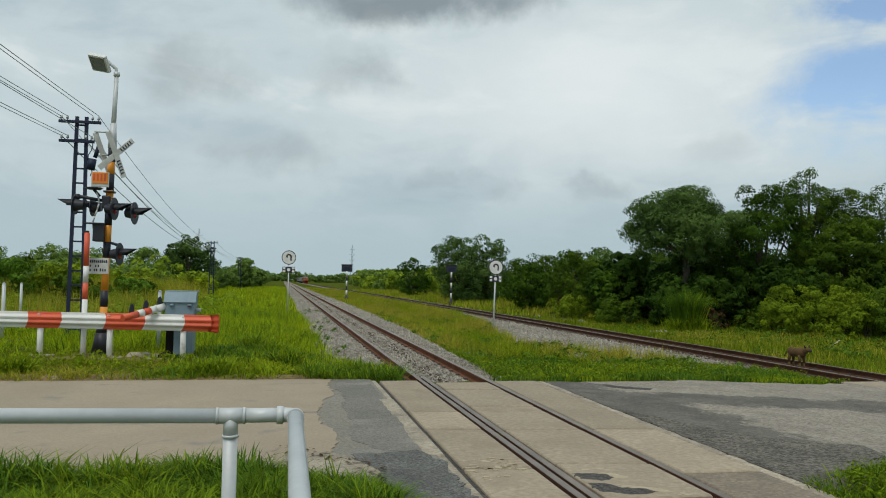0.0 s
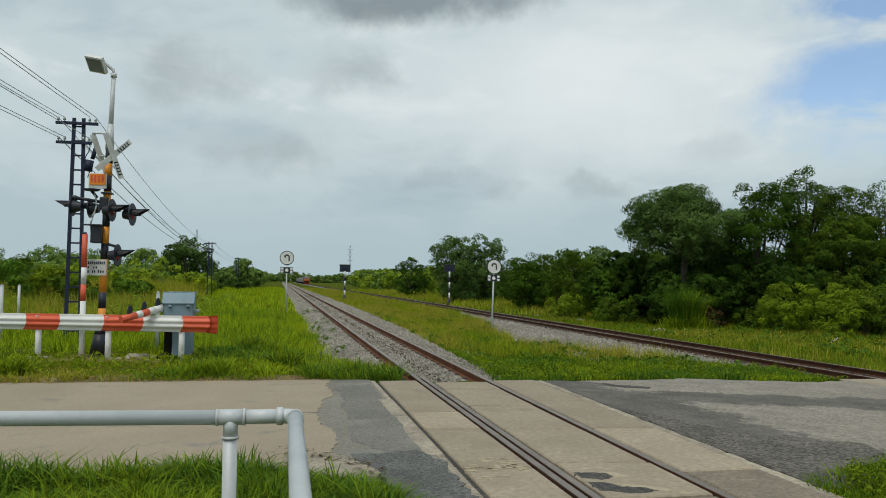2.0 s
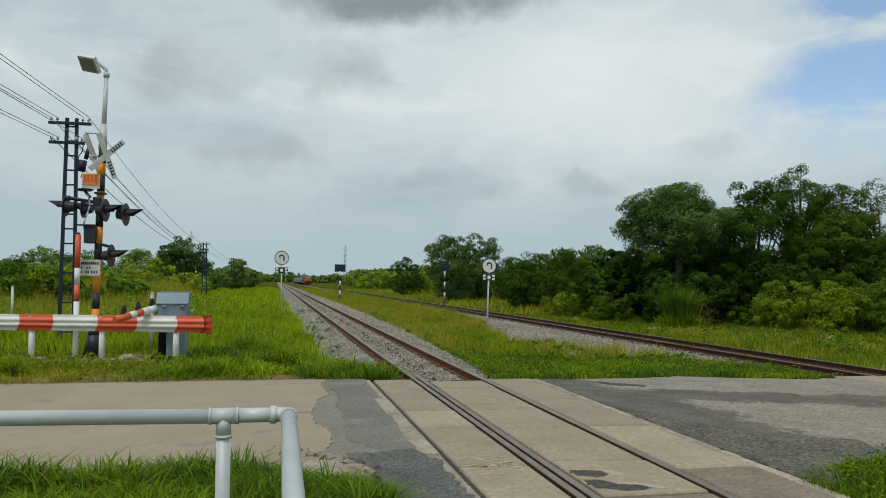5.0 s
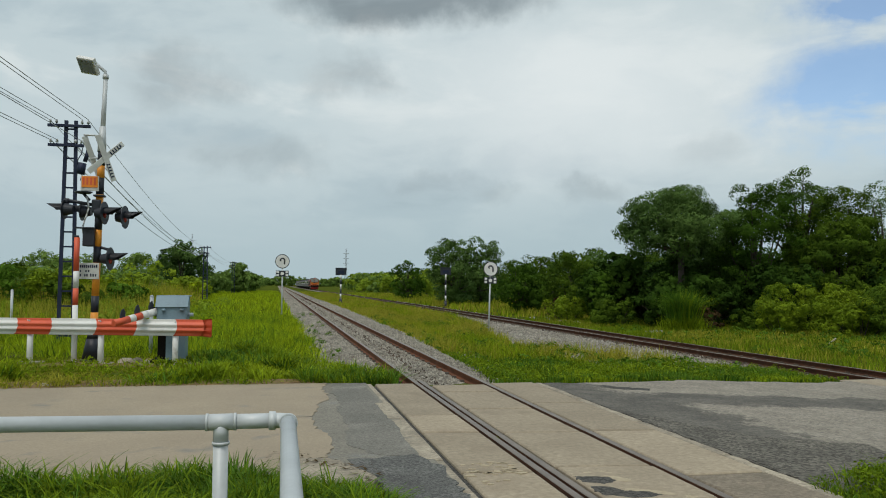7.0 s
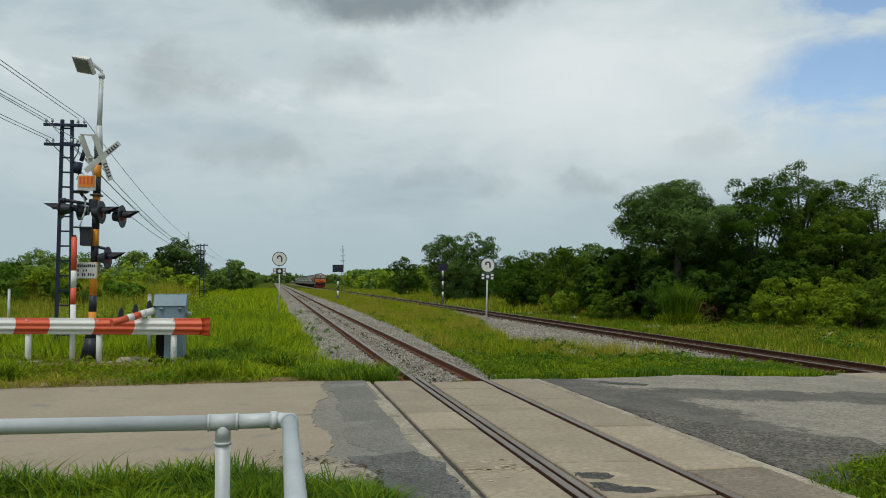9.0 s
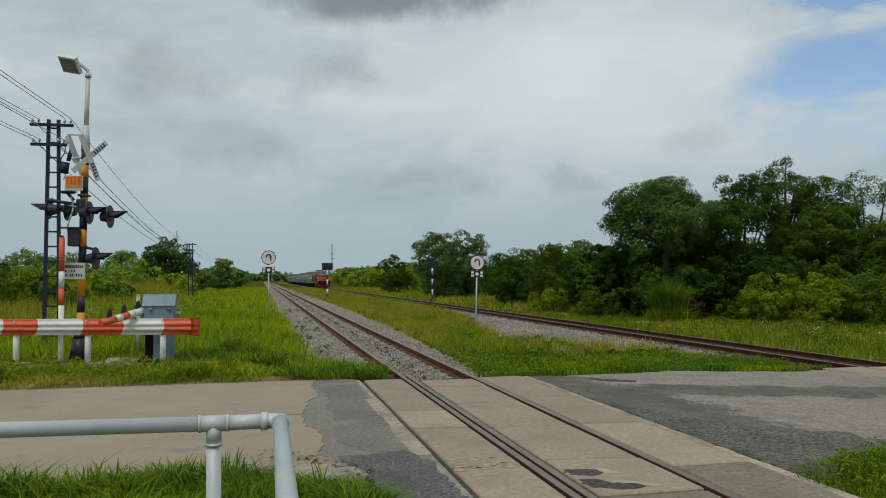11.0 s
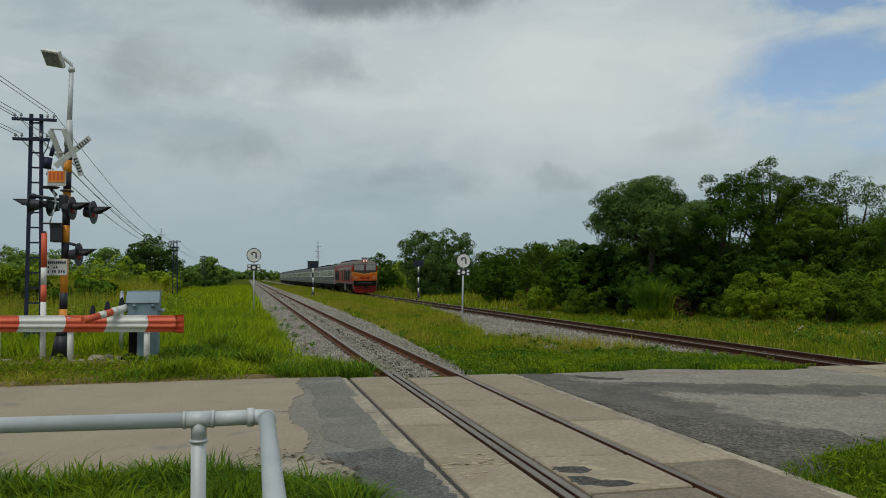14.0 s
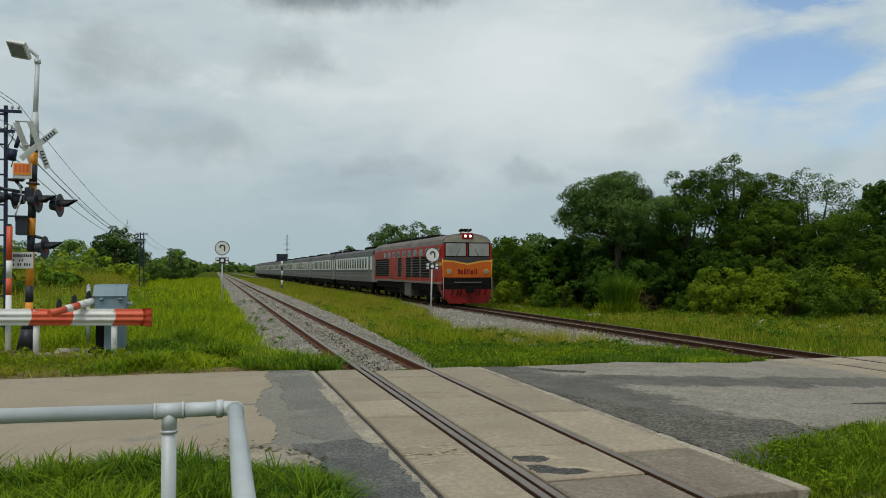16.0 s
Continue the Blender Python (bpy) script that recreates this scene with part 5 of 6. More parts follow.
# ---- guard rail ----
def guard_rail():
    ob = thing("guard_rail", "red and white striped W-beam guard rail on white posts in grass", "guard rail")
    line = lambda x: 15.7 - .286 * (x + 4.5)
    wave = [(.01, .0), (.02, .03), (.0, .07), (-.040, .09), (-.048, .12), (-.018, .150), (-.018, .165), (-.048, .195), (-.040, .225), (.0, .245), (.02, .285), (.01, .31)]
    bow = lambda v: .055 * math.sin(math.pi * v / .31) + .12 * (v - .155)

    def beam(x0, x1, mat, name="beam"):
        bm = bmesh.new()
        n = max(2, int((x1 - x0) / .12))
        rows = []
        for i in range(n + 1):
            x = x0 + (x1 - x0) * i / n
            # paint edges bow a little with the hand that painted them
            rows.append([bm.verts.new((x + bow(v) * (x0 > -12.9 or i > 0), line(x) + u, .520 + v)) for u, v in wave])
        back = [[bm.verts.new((v.co.x, v.co.y + .006, v.co.z)) for v in r] for r in rows]
        for i in range(n):
            for k in range(len(wave) - 1):
                bm.faces.new((rows[i][k], rows[i + 1][k], rows[i + 1][k + 1], rows[i][k + 1]))
                bm.faces.new((back[i][k], back[i][k + 1], back[i + 1][k + 1], back[i + 1][k]))
        for k in (0, len(wave) - 1):
            for i in range(n):
                bm.faces.new((rows[i][k], back[i][k], back[i + 1][k], rows[i + 1][k]))
        bmesh.ops.recalc_face_normals(bm, faces=bm.faces)
        return part(name, bm, mat, ob, smooth=True)

    xs = [-13.0, -12.3, -11.6, -10.9, -10.2, -9.45, -8.75, -8.25, -7.55, -6.90, -6.05, -5.30, -4.55, -4.05]
    for i, (a, b) in enumerate(zip(xs, xs[1:])):
        beam(a, b, "red" if (len(xs) - i) % 2 == 0 else "white")
    # flared fish-tail end
    bm = bmesh.new()
    rows = []
    for i, (dx, k) in enumerate(((0, 1), (.07, 1.04), (.13, 1.10), (.17, 1.13), (.195, 1.08), (.20, .96))):
        x = -4.05 + dx
        rows.append([bm.verts.new((x + bow(v) * (1 - i / 5), line(x) + u * (1 - .16 * i) - .012 * i + (.05 if i == 5 else 0), .675 + (v - .155) * k)) for u, v in wave])
    for a, b in zip(rows, rows[1:]):
        for k in range(len(wave) - 1):
            bm.faces.new((a[k], b[k], b[k + 1], a[k + 1]))
    bmesh.ops.solidify(bm, geom=bm.faces[:], thickness=.008)
    part("end_terminal", bm, "red", ob, "flared red end terminal", smooth=True)
    for x in (-12.9, -11.5, -10.1, -8.65, -7.28, -5.93, -4.53):
        bm = bmesh.new()
        rod(bm, (x, line(x) + .08, -.2), (x, line(x) + .08, .72), .055, seg=14)
        box(bm, (x - .05, line(x) + .03, .58), (x + .05, line(x) + .08, .80), .008)
        part("post", bm, "white", ob)
        bm = bmesh.new()
        box(bm, (x - .24, line(x) - .10, -.10), (x + .24, line(x) + .26, -.005), .02)
        part("footing", bm, "pale", ob)
        for zz in (.62, .78):
            bm = bmesh.new()
            rod(bm, (x, line(x) - .012, zz), (x, line(x) + .01, zz), .016, seg=8)
            part("bolt", bm, "galv", ob)


guard_rail()


# ---- crossing signal ----
def head(parent, at, facing, lens=True, size=.225):
    """Flasher: round backing plate, lamp can, long visor and red lens."""
    f = Vector(facing).normalized()
    m = Matrix.Translation(at) @ f.to_track_quat("Z", "Y").to_matrix().to_4x4()
    bm = bmesh.new()
    bmesh.ops.create_cone(bm, cap_ends=True, segments=28, radius1=size, radius2=size, depth=.012, matrix=m)
    plate = part("signal_head", bm, "black", parent)
    bm = bmesh.new()
    bmesh.ops.create_cone(bm, cap_ends=True, segments=20, radius1=.085, radius2=.125, depth=.17, matrix=m @ Matrix.Translation((0, 0, -.09)))
    part("lamp_can", bm, "black", plate)
    bm = bmesh.new()
    ring = [(a, .115) for a in np.linspace(radians(-10), radians(190), 15)]
    up = Vector((0, 0, 1))
    out = f
    right = up.cross(out).normalized()
    A = [bm.verts.new(Vector(at) + right * r * math.cos(a) + up * r * math.sin(a)) for a, r in ring]
    B = [bm.verts.new(Vector(at) + right * r * math.cos(a) + up * r * math.sin(a) + out * (.12 + .22 * max(0, math.sin(a)))) for a, r in ring]
    for i in range(len(A) - 1):
        bm.faces.new((A[i], A[i + 1], B[i + 1], B[i]))
    bmesh.ops.solidify(bm, geom=bm.faces[:], thickness=.006)
    part("visor", bm, "black", plate)
    if lens:
        bm = bmesh.new()
        bmesh.ops.create_uvsphere(bm, u_segments=16, v_segments=8, radius=.105, matrix=m @ Matrix.Translation((0, 0, .005)) @ Matrix.Diagonal((1, 1, .25, 1)))
        part("lens", bm, "lens_red", plate, "unlit red lens", smooth=True)
    return plate


def board(parent, centre, half, tilt, yaw, mat, bars=(), width=.17, name="board"):
    """A crossbuck arm with bars of lettering near its ends."""
    m = Matrix.Translation(centre) @ Matrix.Rotation(radians(yaw), 4, "Z") @ Matrix.Rotation(radians(tilt), 4, "Y")
    bm = bmesh.new()
    box(bm, (-half, -.008, -width / 2), (half, .008, width / 2), .004, m)
    b = part(name, bm, mat, parent)
    for u0, u1 in bars:
        for k in range(5):
            u = u0 + (u1 - u0) * k / 5
            bm = bmesh.new()
            box(bm, (u, -.013, -.036), (u + (u1 - u0) * .075, -.009, .036), 0, m)
            part("lettering_bar", bm, "dark_steel", b)
        bm = bmesh.new()
        box(bm, (u0, -.013, -.036), (u1 - .02, -.009, -.027), 0, m)
        part("lettering_bar", bm, "dark_steel", b)
    return b


def crossing_signal():
    ob = thing("crossing_signal", "orange and black banded crossing signal with flashers, crossbucks and street lamp", "crossing signal")
    x, y = -6.18, 16.7
    px = lambda z: x + .022 * z * .8
    bm = bmesh.new()
    prof = [(.24, -.12), (.24, -.02), (.20, .02), (.12, .42), (.085, .55)]
    for (r0, z0), (r1, z1) in zip(prof, prof[1:]):
        rod(bm, (x, y, z0), (x, y, z1), r0, r1, 16)
    part("base", bm, "black", ob, "flared black cast base")
    zs = [.5, .93, 1.25, 1.90, 2.22, 2.55, 2.92, 3.25, 3.58, 3.82, 4.15]
    for i, (a, b) in enumerate(zip(zs, zs[1:])):
        bm = bmesh.new()
        rod(bm, (px(a), y, a), (px(b), y, b), .072, seg=18)
        part("pole_band", bm, "orange" if i % 2 == 0 else "black", ob)
    bm = bmesh.new()
    rod(bm, (px(4.1), y, 4.1), (px(4.6), y, 4.6), .085, .06, 14)
    part("pole_socket", bm, "galv", ob)
    bm = bmesh.new()
    rod(bm, (px(4.4), y, 4.4), (-6.07, y, 5.60), .05, .042, 14)
    P = [Vector((-6.07 - .27 * max(0, t - .08), y - .02 * t, 5.60 + .10 * min(t, .1) * 10 + .23 * max(0, t - .1))) for t in (0, .12, .4, .7, 1)]
    rings = []
    for k, p in enumerate(P):
        d = (P[min(k + 1, 4)] - P[max(k - 1, 0)]).normalized()
        sx, sy = d.cross(Vector((0, 1, 0))).normalized(), Vector((0, 1, 0))
        rings.append([bm.verts.new(p + (sx * math.cos(u) + sy * math.sin(u)) * .032) for u in [math.tau * j / 12 for j in range(12)]])
    for A, B in zip(rings, rings[1:]):
        for j in range(12):
            bm.faces.new((A[j], A[(j + 1) % 12], B[(j + 1) % 12], B[j])).smooth = True
    rod(bm, (-6.07, y, 5.56), (-6.07, y, 5.64), .06, seg=12)
    part("lamp_pole", bm, "galv", ob)
    m = Matrix.Translation((-6.40, y - .02, 5.80)) @ Matrix.Rotation(radians(-25), 4, "Z") @ Matrix.Rotation(radians(12), 4, "Y") @ Matrix.Rotation(radians(-46), 4, "X")
    bm = bmesh.new()
    box(bm, (-.20, -.18, -.04), (.20, .18, .05), .02, m)
    h = part("lamp_head", bm, "white", ob, "white street lamp head")
    bm = bmesh.new()
    box(bm, (-.168, -.145, -.048), (.168, .145, -.042), 0, m)
    part("lamp_glass", bm, "lamp_glass", h)
    # crossbucks, back to back
    for cx, cy, yaw, bars in ((-6.01, y - .10, 35, True), (-6.29, y + .10, 35, False)):
        board(ob, (cx, cy, 3.96), .47, 68, yaw, "plate", [(.12, .43)] if bars else (), .112, name="crossbuck_arm")
        if bars:
            board(ob, (cx, cy + .02, 3.98), .46, -44, yaw, "plate", [(.12, .43)], .112, name="crossbuck_arm")
    bm = bmesh.new()
    rod(bm, (-6.31, y + .1, 3.97), (-6.01, y - .1, 3.97), .022, seg=8)
    rod(bm, (-6.45, y, 4.42), (-6.1, y, 4.42), .018, seg=8)
    part("bracket", bm, "galv", ob)
    # orange number board on a white backing
    bm = bmesh.new()
    box(bm, (-6.455, y - .125, 3.30), (-6.12, y - .105, 3.60), .01)
    nb = part("backing_board", bm, "plate", ob)
    bm = bmesh.new()
    box(bm, (-6.435, y - .137, 3.37), (-6.14, y - .127, 3.59), .004)
    part("orange_board", bm, "plate_orange", nb, "orange board with four dark bars")
    for k in range(4):
        bm = bmesh.new()
        box(bm, (-6.415 + k * .068, y - .143, 3.42), (-6.415 + k * .068 + .035, y - .139, 3.56))
        part("number_bar", bm, "red", nb)
    # bell and its bracket
    bm = bmesh.new()
    rod(bm, (-6.40, y - .1, 3.285), (-6.40, y - .1, 3.25), .17, .13, 20)
    rod(bm, (-6.40, y - .1, 3.25), (-6.30, y - .05, 3.12), .03, seg=8)
    box(bm, (-6.22, y - .14, 3.20), (-6.02, y + .1, 3.235), .01)
    part("bell", bm, "black", ob, "black warning bell")
    # cross arm and hub
    bm = bmesh.new()
    rod(bm, (-6.75, y - .05, 3.12), (-6.2, y - .05, 3.03), .032, seg=10)
    rod(bm, (-6.2, y - .05, 3.0), (-5.66, y - .05, 2.90), .034, seg=10)
    box(bm, (-6.25, y - .12, 2.88), (-6.08, y + .08, 3.14), .03)
    for xx, zz in ((-6.72, 3.1), (-5.74, 2.92)):
        rod(bm, (xx, y - .05, zz - .05), (xx, y - .05, zz + .05), .05, seg=10)
    part("cross_arm", bm, "black", ob)
    R, Lf = (.985, -.17, 0), (-.99, .12, 0)
    head(ob, (-5.99, y - .18, 2.87), R)
    head(ob, (-5.62, y - .12, 2.80), R)
    head(ob, (-6.74, y - .10, 2.93), Lf, False, .19)
    head(ob, (-6.46, y + .12, 2.92), Lf, False, .19)
    head(ob, (-5.88, y - .10, 1.98), R)
    bm = bmesh.new()
    rod(bm, (px(2.2), y, 2.22), (-5.92, y - .06, 2.16), .028, seg=10)
    part("lower_arm", bm, "black", ob)
    bm = bmesh.new()
    box(bm, (-6.38, y - .20, 2.22), (-6.17, y + .1, 2.58), .02)
    box(bm, (-6.52, y - .26, 2.56), (-6.16, y - .1, 2.585), .005)
    part("relay_box", bm, "black", ob, "black relay box with lid")
    # loose cables down the pole
    bm = bmesh.new()
    pts = [Vector((-6.35 + .05 * math.sin(k * .9), y - .1, 3.2 - k * .12)) for k in range(8)]
    for a, b in zip(pts, pts[1:]):
        rod(bm, a, b, .016, seg=6)
    part("cable", bm, "galv", ob)
    # notice plate
    bm = bmesh.new()
    box(bm, (-6.45, y - .10, 1.58), (-6.08, y - .085, 1.895), .006)
    pl = part("notice_plate", bm, "plate", ob, "cream notice plate with rows of grey bars")
    rng = random.Random(3)
    for row, (z0, z1, spans) in enumerate([(1.80, 1.86, [(.02, .35)]), (1.715, 1.765, [(.02, .06), (.12, .22)]), (1.63, 1.69, [(.02, .07), (.10, .18), (.21, .34)])]):
        for u0, u1 in spans:
            n = max(1, int((u1 - u0) / .035))
            for k in range(n):
                bm = bmesh.new()
                u = u0 + (u1 - u0) * k / n
                box(bm, (-6.45 + u, y - .106, z0), (-6.45 + u + .024, y - .1015, z1 - rng.uniform(0, .015)))
                part("lettering_bar", bm, "dark_steel", pl)


crossing_signal()


def striped_post():
    ob = thing("marker_post", "slim red and white banded marker post in grass", "post")
    x, y = -6.46, 16.44
    for a, b, mat in ((-.2, 1.08, "white"), (1.08, 1.40, "red"), (1.40, 1.73, "white"), (1.73, 2.38, "red")):
        bm = bmesh.new()
        rod(bm, (x, y, a), (x - .03 * 0, y, b), .052, seg=16)
        part("post_band", bm, mat, ob)
    bm = bmesh.new()
    box(bm, (x - .07, y - .03, 2.38), (x + .03, y + .03, 2.42), .008)
    part("cap", bm, "black", ob)


striped_post()


# ---- barrier machine ----
def barrier_machine():
    ob = thing("barrier_machine", "grey-blue barrier machine cabinet with short striped boom stub", "barrier machine")
    x0, x1, y0, y1 = -4.90, -4.36, 15.95, 16.55
    bm = bmesh.new()
    box(bm, (x0 + .17, y0 + .03, .02), (x1 - .02, y1, .80), .015)
    part("pedestal", bm, "box_blue", ob)
    # near-black block added for the shadow on the pedestal's left side
    bm = bmesh.new()
    box(bm, (x0 + .02, y0 + .06, .02), (x0 + .168, y1, .80), .01)
    part("drive_housing", bm, "under", ob, "left side of the pedestal, near black for its shade")
    bm = bmesh.new()
    prism(bm, [(y0, .80), (y1 + .02, .80), (y1 + .02, 1.25), (y0 + .16, 1.25), (y0, 1.06)], x0, x1, place=lambda u, v, w: (w, u, v))
    bmesh.ops.bevel(bm, geom=bm.edges[:], offset=.012, segments=2, affect="EDGES")
    part("cabinet", bm, "box_blue", ob)
    bm = bmesh.new()
    m = Matrix.Translation(((x0 + x1) / 2, y0 + .075, 1.165)) @ Matrix.Rotation(radians(50), 4, "X")
    box(bm, (-.30, -.15, -.008), (.30, .14, .012), .006, m)
    box(bm, (x0 - .02, y0 + .14, 1.25), (x1 + .03, y1 + .05, 1.275), .006)
    part("lid", bm, "box_blue", ob, "sloping overhanging lid")
    for xx in (x0 + .09, x1 - .12):
        bm = bmesh.new()
        rod(bm, (xx, y0 - .03, 1.00), (xx + .07, y0 - .03, 1.00), .022, seg=8)
        box(bm, (xx + .015, y0 - .015, .97), (xx + .055, y0, 1.05))
        part("latch", bm, "box_blue", ob)
    bm = bmesh.new()
    rod(bm, (x1 - .01, y0 + .3, .90), (x1 + .10, y0 + .3, .90), .035, seg=12)
    part("crank_boss", bm, "galv", ob)
    bm = bmesh.new()
    box(bm, (x0 - .10, y0 - .05, -.12), (x1 + .02, y1 + .1, .05), .02)
    part("plinth", bm, "under", ob, "dark plinth")
    bm = bmesh.new()
    box(bm, (x0 - .30, y0 - .22, -.12), (x1 + .14, y1 + .2, -.002), .02)
    part("footing", bm, "pale", ob)
    # boom stub pointing over the guard rail
    a, b = Vector((-4.93, 16.02, .965)), Vector((-5.55, 15.33, .775))
    cuts = [0, .22, .36, .52, .66, 1.0]
    for i, (u, v) in enumerate(zip(cuts, cuts[1:])):
        bm = bmesh.new()
        rod(bm, a.lerp(b, u), a.lerp(b, v), .075 - .012 * u, .075 - .012 * v, 18)
        part("boom_band", bm, "red" if i % 2 == 0 and i else ("white" if i % 2 else "white"), ob)
    bm = bmesh.new()
    rod(bm, a.lerp(b, -.12), a, .095, seg=16)
    part("boom_socket", bm, "under", ob)
    for u in (.12, .46, .80):
        c = a.lerp(b, u)
        bm = bmesh.new()
        prism(bm, [(-.05, .05), (.05, .05), (.055, .16), (.02, .225), (-.025, .20), (-.05, .12)], -.012, .012, place=lambda p, q, w: (c.x + p * .67 + w * .74, c.y + p * .74 - w * .67, c.z + q))
        part("hanger", bm, "black", ob)


barrier_machine()


# ---- posts and signs ----
def slim_post(x, y, h, label, r=.035):
    ob = thing("post", label, "post", at=(x, y, float(top_z(np.array(x), np.array(y)))))
    bm = bmesh.new()
    rod(bm, (0, 0, -.2), (0, 0, h), r, seg=12)
    part("shaft", bm, "galv", ob)
    bm = bmesh.new()
    rod(bm, (0, 0, h), (0, 0, h + .03), r + .008, r * .4, 12)
    part("cap", bm, "galv", ob)


slim_post(-5.32, 18.2, 1.25, "slim grey steel post in the grass", .04)
slim_post(-9.5, 21.5, 1.35, "old whitish fence post in tall grass", .045)
slim_post(-11.6, 30, 1.3, "old whitish fence post in tall grass", .045)


def whistle_board(x, y, zc, r, zp, lean, label):
    """Round white board with a black hook, over a small chequered panel, on a slim post."""
    z0 = float(top_z(np.array(x), np.array(y)))
    ob = thing("whistle_board", label, "railway sign", "round track-side boards", (x, y, z0, 0, lean))
    zc, zp = zc - z0, zp - z0
    bm = bmesh.new()
    rod(bm, (0, .02, -.2), (0, .02, zc), .034, .03, 10)
    part("post", bm, "galv", ob)
    bm = bmesh.new()
    rod(bm, (0, .0, zc), (0, -.025, zc), r, seg=36)
    rim = part("rim", bm, "black", ob)
    bm = bmesh.new()
    rod(bm, (0, -.026, zc), (0, -.032, zc), r * .90, seg=36)
    face = part("face", bm, "white", ob, "white round face")
    bm = bmesh.new()
    q = [(-.16, .10), (-.28, .08), (-.32, .20), (-.24, .34), (-.02, .42), (.20, .36), (.30, .18), (.30, -.12), (.29, -.42)]
    for a, b in zip(q, q[1:]):
        rod(bm, (a[0] * r, -.036, zc + a[1] * r), (b[0] * r, -.036, zc + b[1] * r), r * .10, seg=8)
    bmesh.ops.scale(bm, vec=(1, .12, 1), space=Matrix.Translation((0, .036, 0)), verts=bm.verts)
    part("hook_mark", bm, "black", face)
    bm = bmesh.new()
    w, h = r * .88, r * .42
    box(bm, (-w, -.02, zp - h), (w, .0, zp + h), .005)
    pn = part("panel", bm, "black", ob)
    for sx in (-1, 1):
        for sz in (-1, 1):
            bm = bmesh.new()
            box(bm, (sx * w * .72 - w * .2, -.028, zp + sz * h * .5 - h * .34), (sx * w * .72 + w * .2, -.022, zp + sz * h * .5 + h * .34))
            part("reflector", bm, "white", pn)
    bm = bmesh.new()
    rod(bm, (0, -.022, zp), (0, -.03, zp), r * .24, seg=14)
    part("reflector", bm, "white", pn)


whistle_board(-2.41, 40, 2.62, .35, 2.02, 0, "round white board with black hook on slim grey post in grass")
whistle_board(5.66, 31, 2.17, .30, 1.71, 1.5, "round white board with black hook beside the main track ballast")


def route_board(x, y, zc, label):
    z0 = float(top_z(np.array(x), np.array(y)))
    ob = thing("route_board", label, "railway sign", "black track-side boards", (x, y, z0))
    zc -= z0
    bm = bmesh.new()
    box(bm, (-.50, -.03, zc - .34), (.50, .03, zc + .34), .02)
    b = part("board", bm, "black", ob)
    bm = bmesh.new()
    box(bm, (-.30, -.05, zc - .20), (.30, -.032, zc + .10), .01)
    part("inner_panel", bm, "dark_steel", b)
    bm = bmesh.new()
    box(bm, (-.55, -.07, zc + .32), (.55, .03, zc + .35), .01)
    part("hood", bm, "black", b)
    zs = np.linspace(.55, zc - .3, 6)
    for i, (a, c) in enumerate(zip(zs, zs[1:])):
        bm = bmesh.new()
        rod(bm, (0, 0, a), (0, 0, c), .075, seg=12)
        part("post_band", bm, "white" if i % 2 == 0 else "black", ob)
    bm = bmesh.new()
    rod(bm, (0, 0, -.1), (0, 0, .56), .24, .09, 12)
    part("base", bm, "black", ob)


route_board(3.19, 75, 2.70, "black rectangular board on banded post between the tracks")
route_board(12.55, 72, 2.79, "black rectangular board on banded post before dark trees")


# ---- lattice poles and wires ----
def lattice_pole(x, y, h, label, scale=1.0, leg=.035):
    z0 = float(top_z(np.array(x), np.array(y)))
    ob = thing("lattice_pole", label, "utility pole", "poles along the line", (x, y, z0))
    w0, w1 = .17 * scale, .11 * scale
    for s in (-1, 1):
        bm = bmesh.new()
        A, B = Vector((s * w0, 0, -.2)), Vector((s * w1, 0, h))
        d = (B - A)
        box(bm, (-leg, -.04, 0), (leg, .04, d.length), .004, Matrix.Translation(A) @ d.to_track_quat("Z", "Y").to_matrix().to_4x4())
        part("leg", bm, "dark_steel", ob)
    n = int(h / .36)
    for i in range(n):
        z = .25 + i * .36
        w = w0 + (w1 - w0) * z / h
        bm = bmesh.new()
        box(bm, (-w, -.015, z - .02), (w, .015, z + .02))
        part("rung", bm, "dark_steel", ob)
    for z, a, b in ((h - .14, -.52, .46), (h - .62, -.50, .32)):
        bm = bmesh.new()
        box(bm, (a, -.09, z - .035), (b, -.02, z + .035), .006)
        arm = part("cross_arm", bm, "dark_steel", ob)
        for u in (a + .06, a + .2, b - .2, b - .06):
            bm = bmesh.new()
            rod(bm, (u, -.055, z + .03), (u, -.055, z + .09), .012, seg=6)
            rod(bm, (u, -.055, z + .07), (u, -.055, z + .15), .035, .022, 10)
            part("insulator", bm, "galv", arm)
    return z0


lattice_pole(-7.66, 20.8, 5.5, "dark riveted steel lattice pole carrying line wires")
bm = bmesh.new()
rod(bm, (-7.40, 20.7, 4.15), (-7.36, 20.7, 4.42), .10, seg=12)
rod(bm, (-7.30, 20.68, 4.45), (-7.22, 20.68, 4.75), .05, seg=10)
for k in range(7):
    a, b = [Vector((-7.42 + .06 * math.sin(j * 1.3), 20.7, 4.9 - j * .13)) for j in (k, k + 1)]
    rod(bm, a, b, .012, seg=6)
tagged(part("cable_joint", bm, "dark_steel"), "dark cable joint hanging on the lattice pole", "cable joint")
lattice_pole(-8.65, 71, 4.75, "dark twin-leg lattice pole across the field", 1.15, .075)
lattice_pole(-8.85, 120, 4.75, "far dark lattice pole along the field", 1.15, .08)
lattice_pole(-8.7, -30, 5.4, "dark lattice pole behind the road")


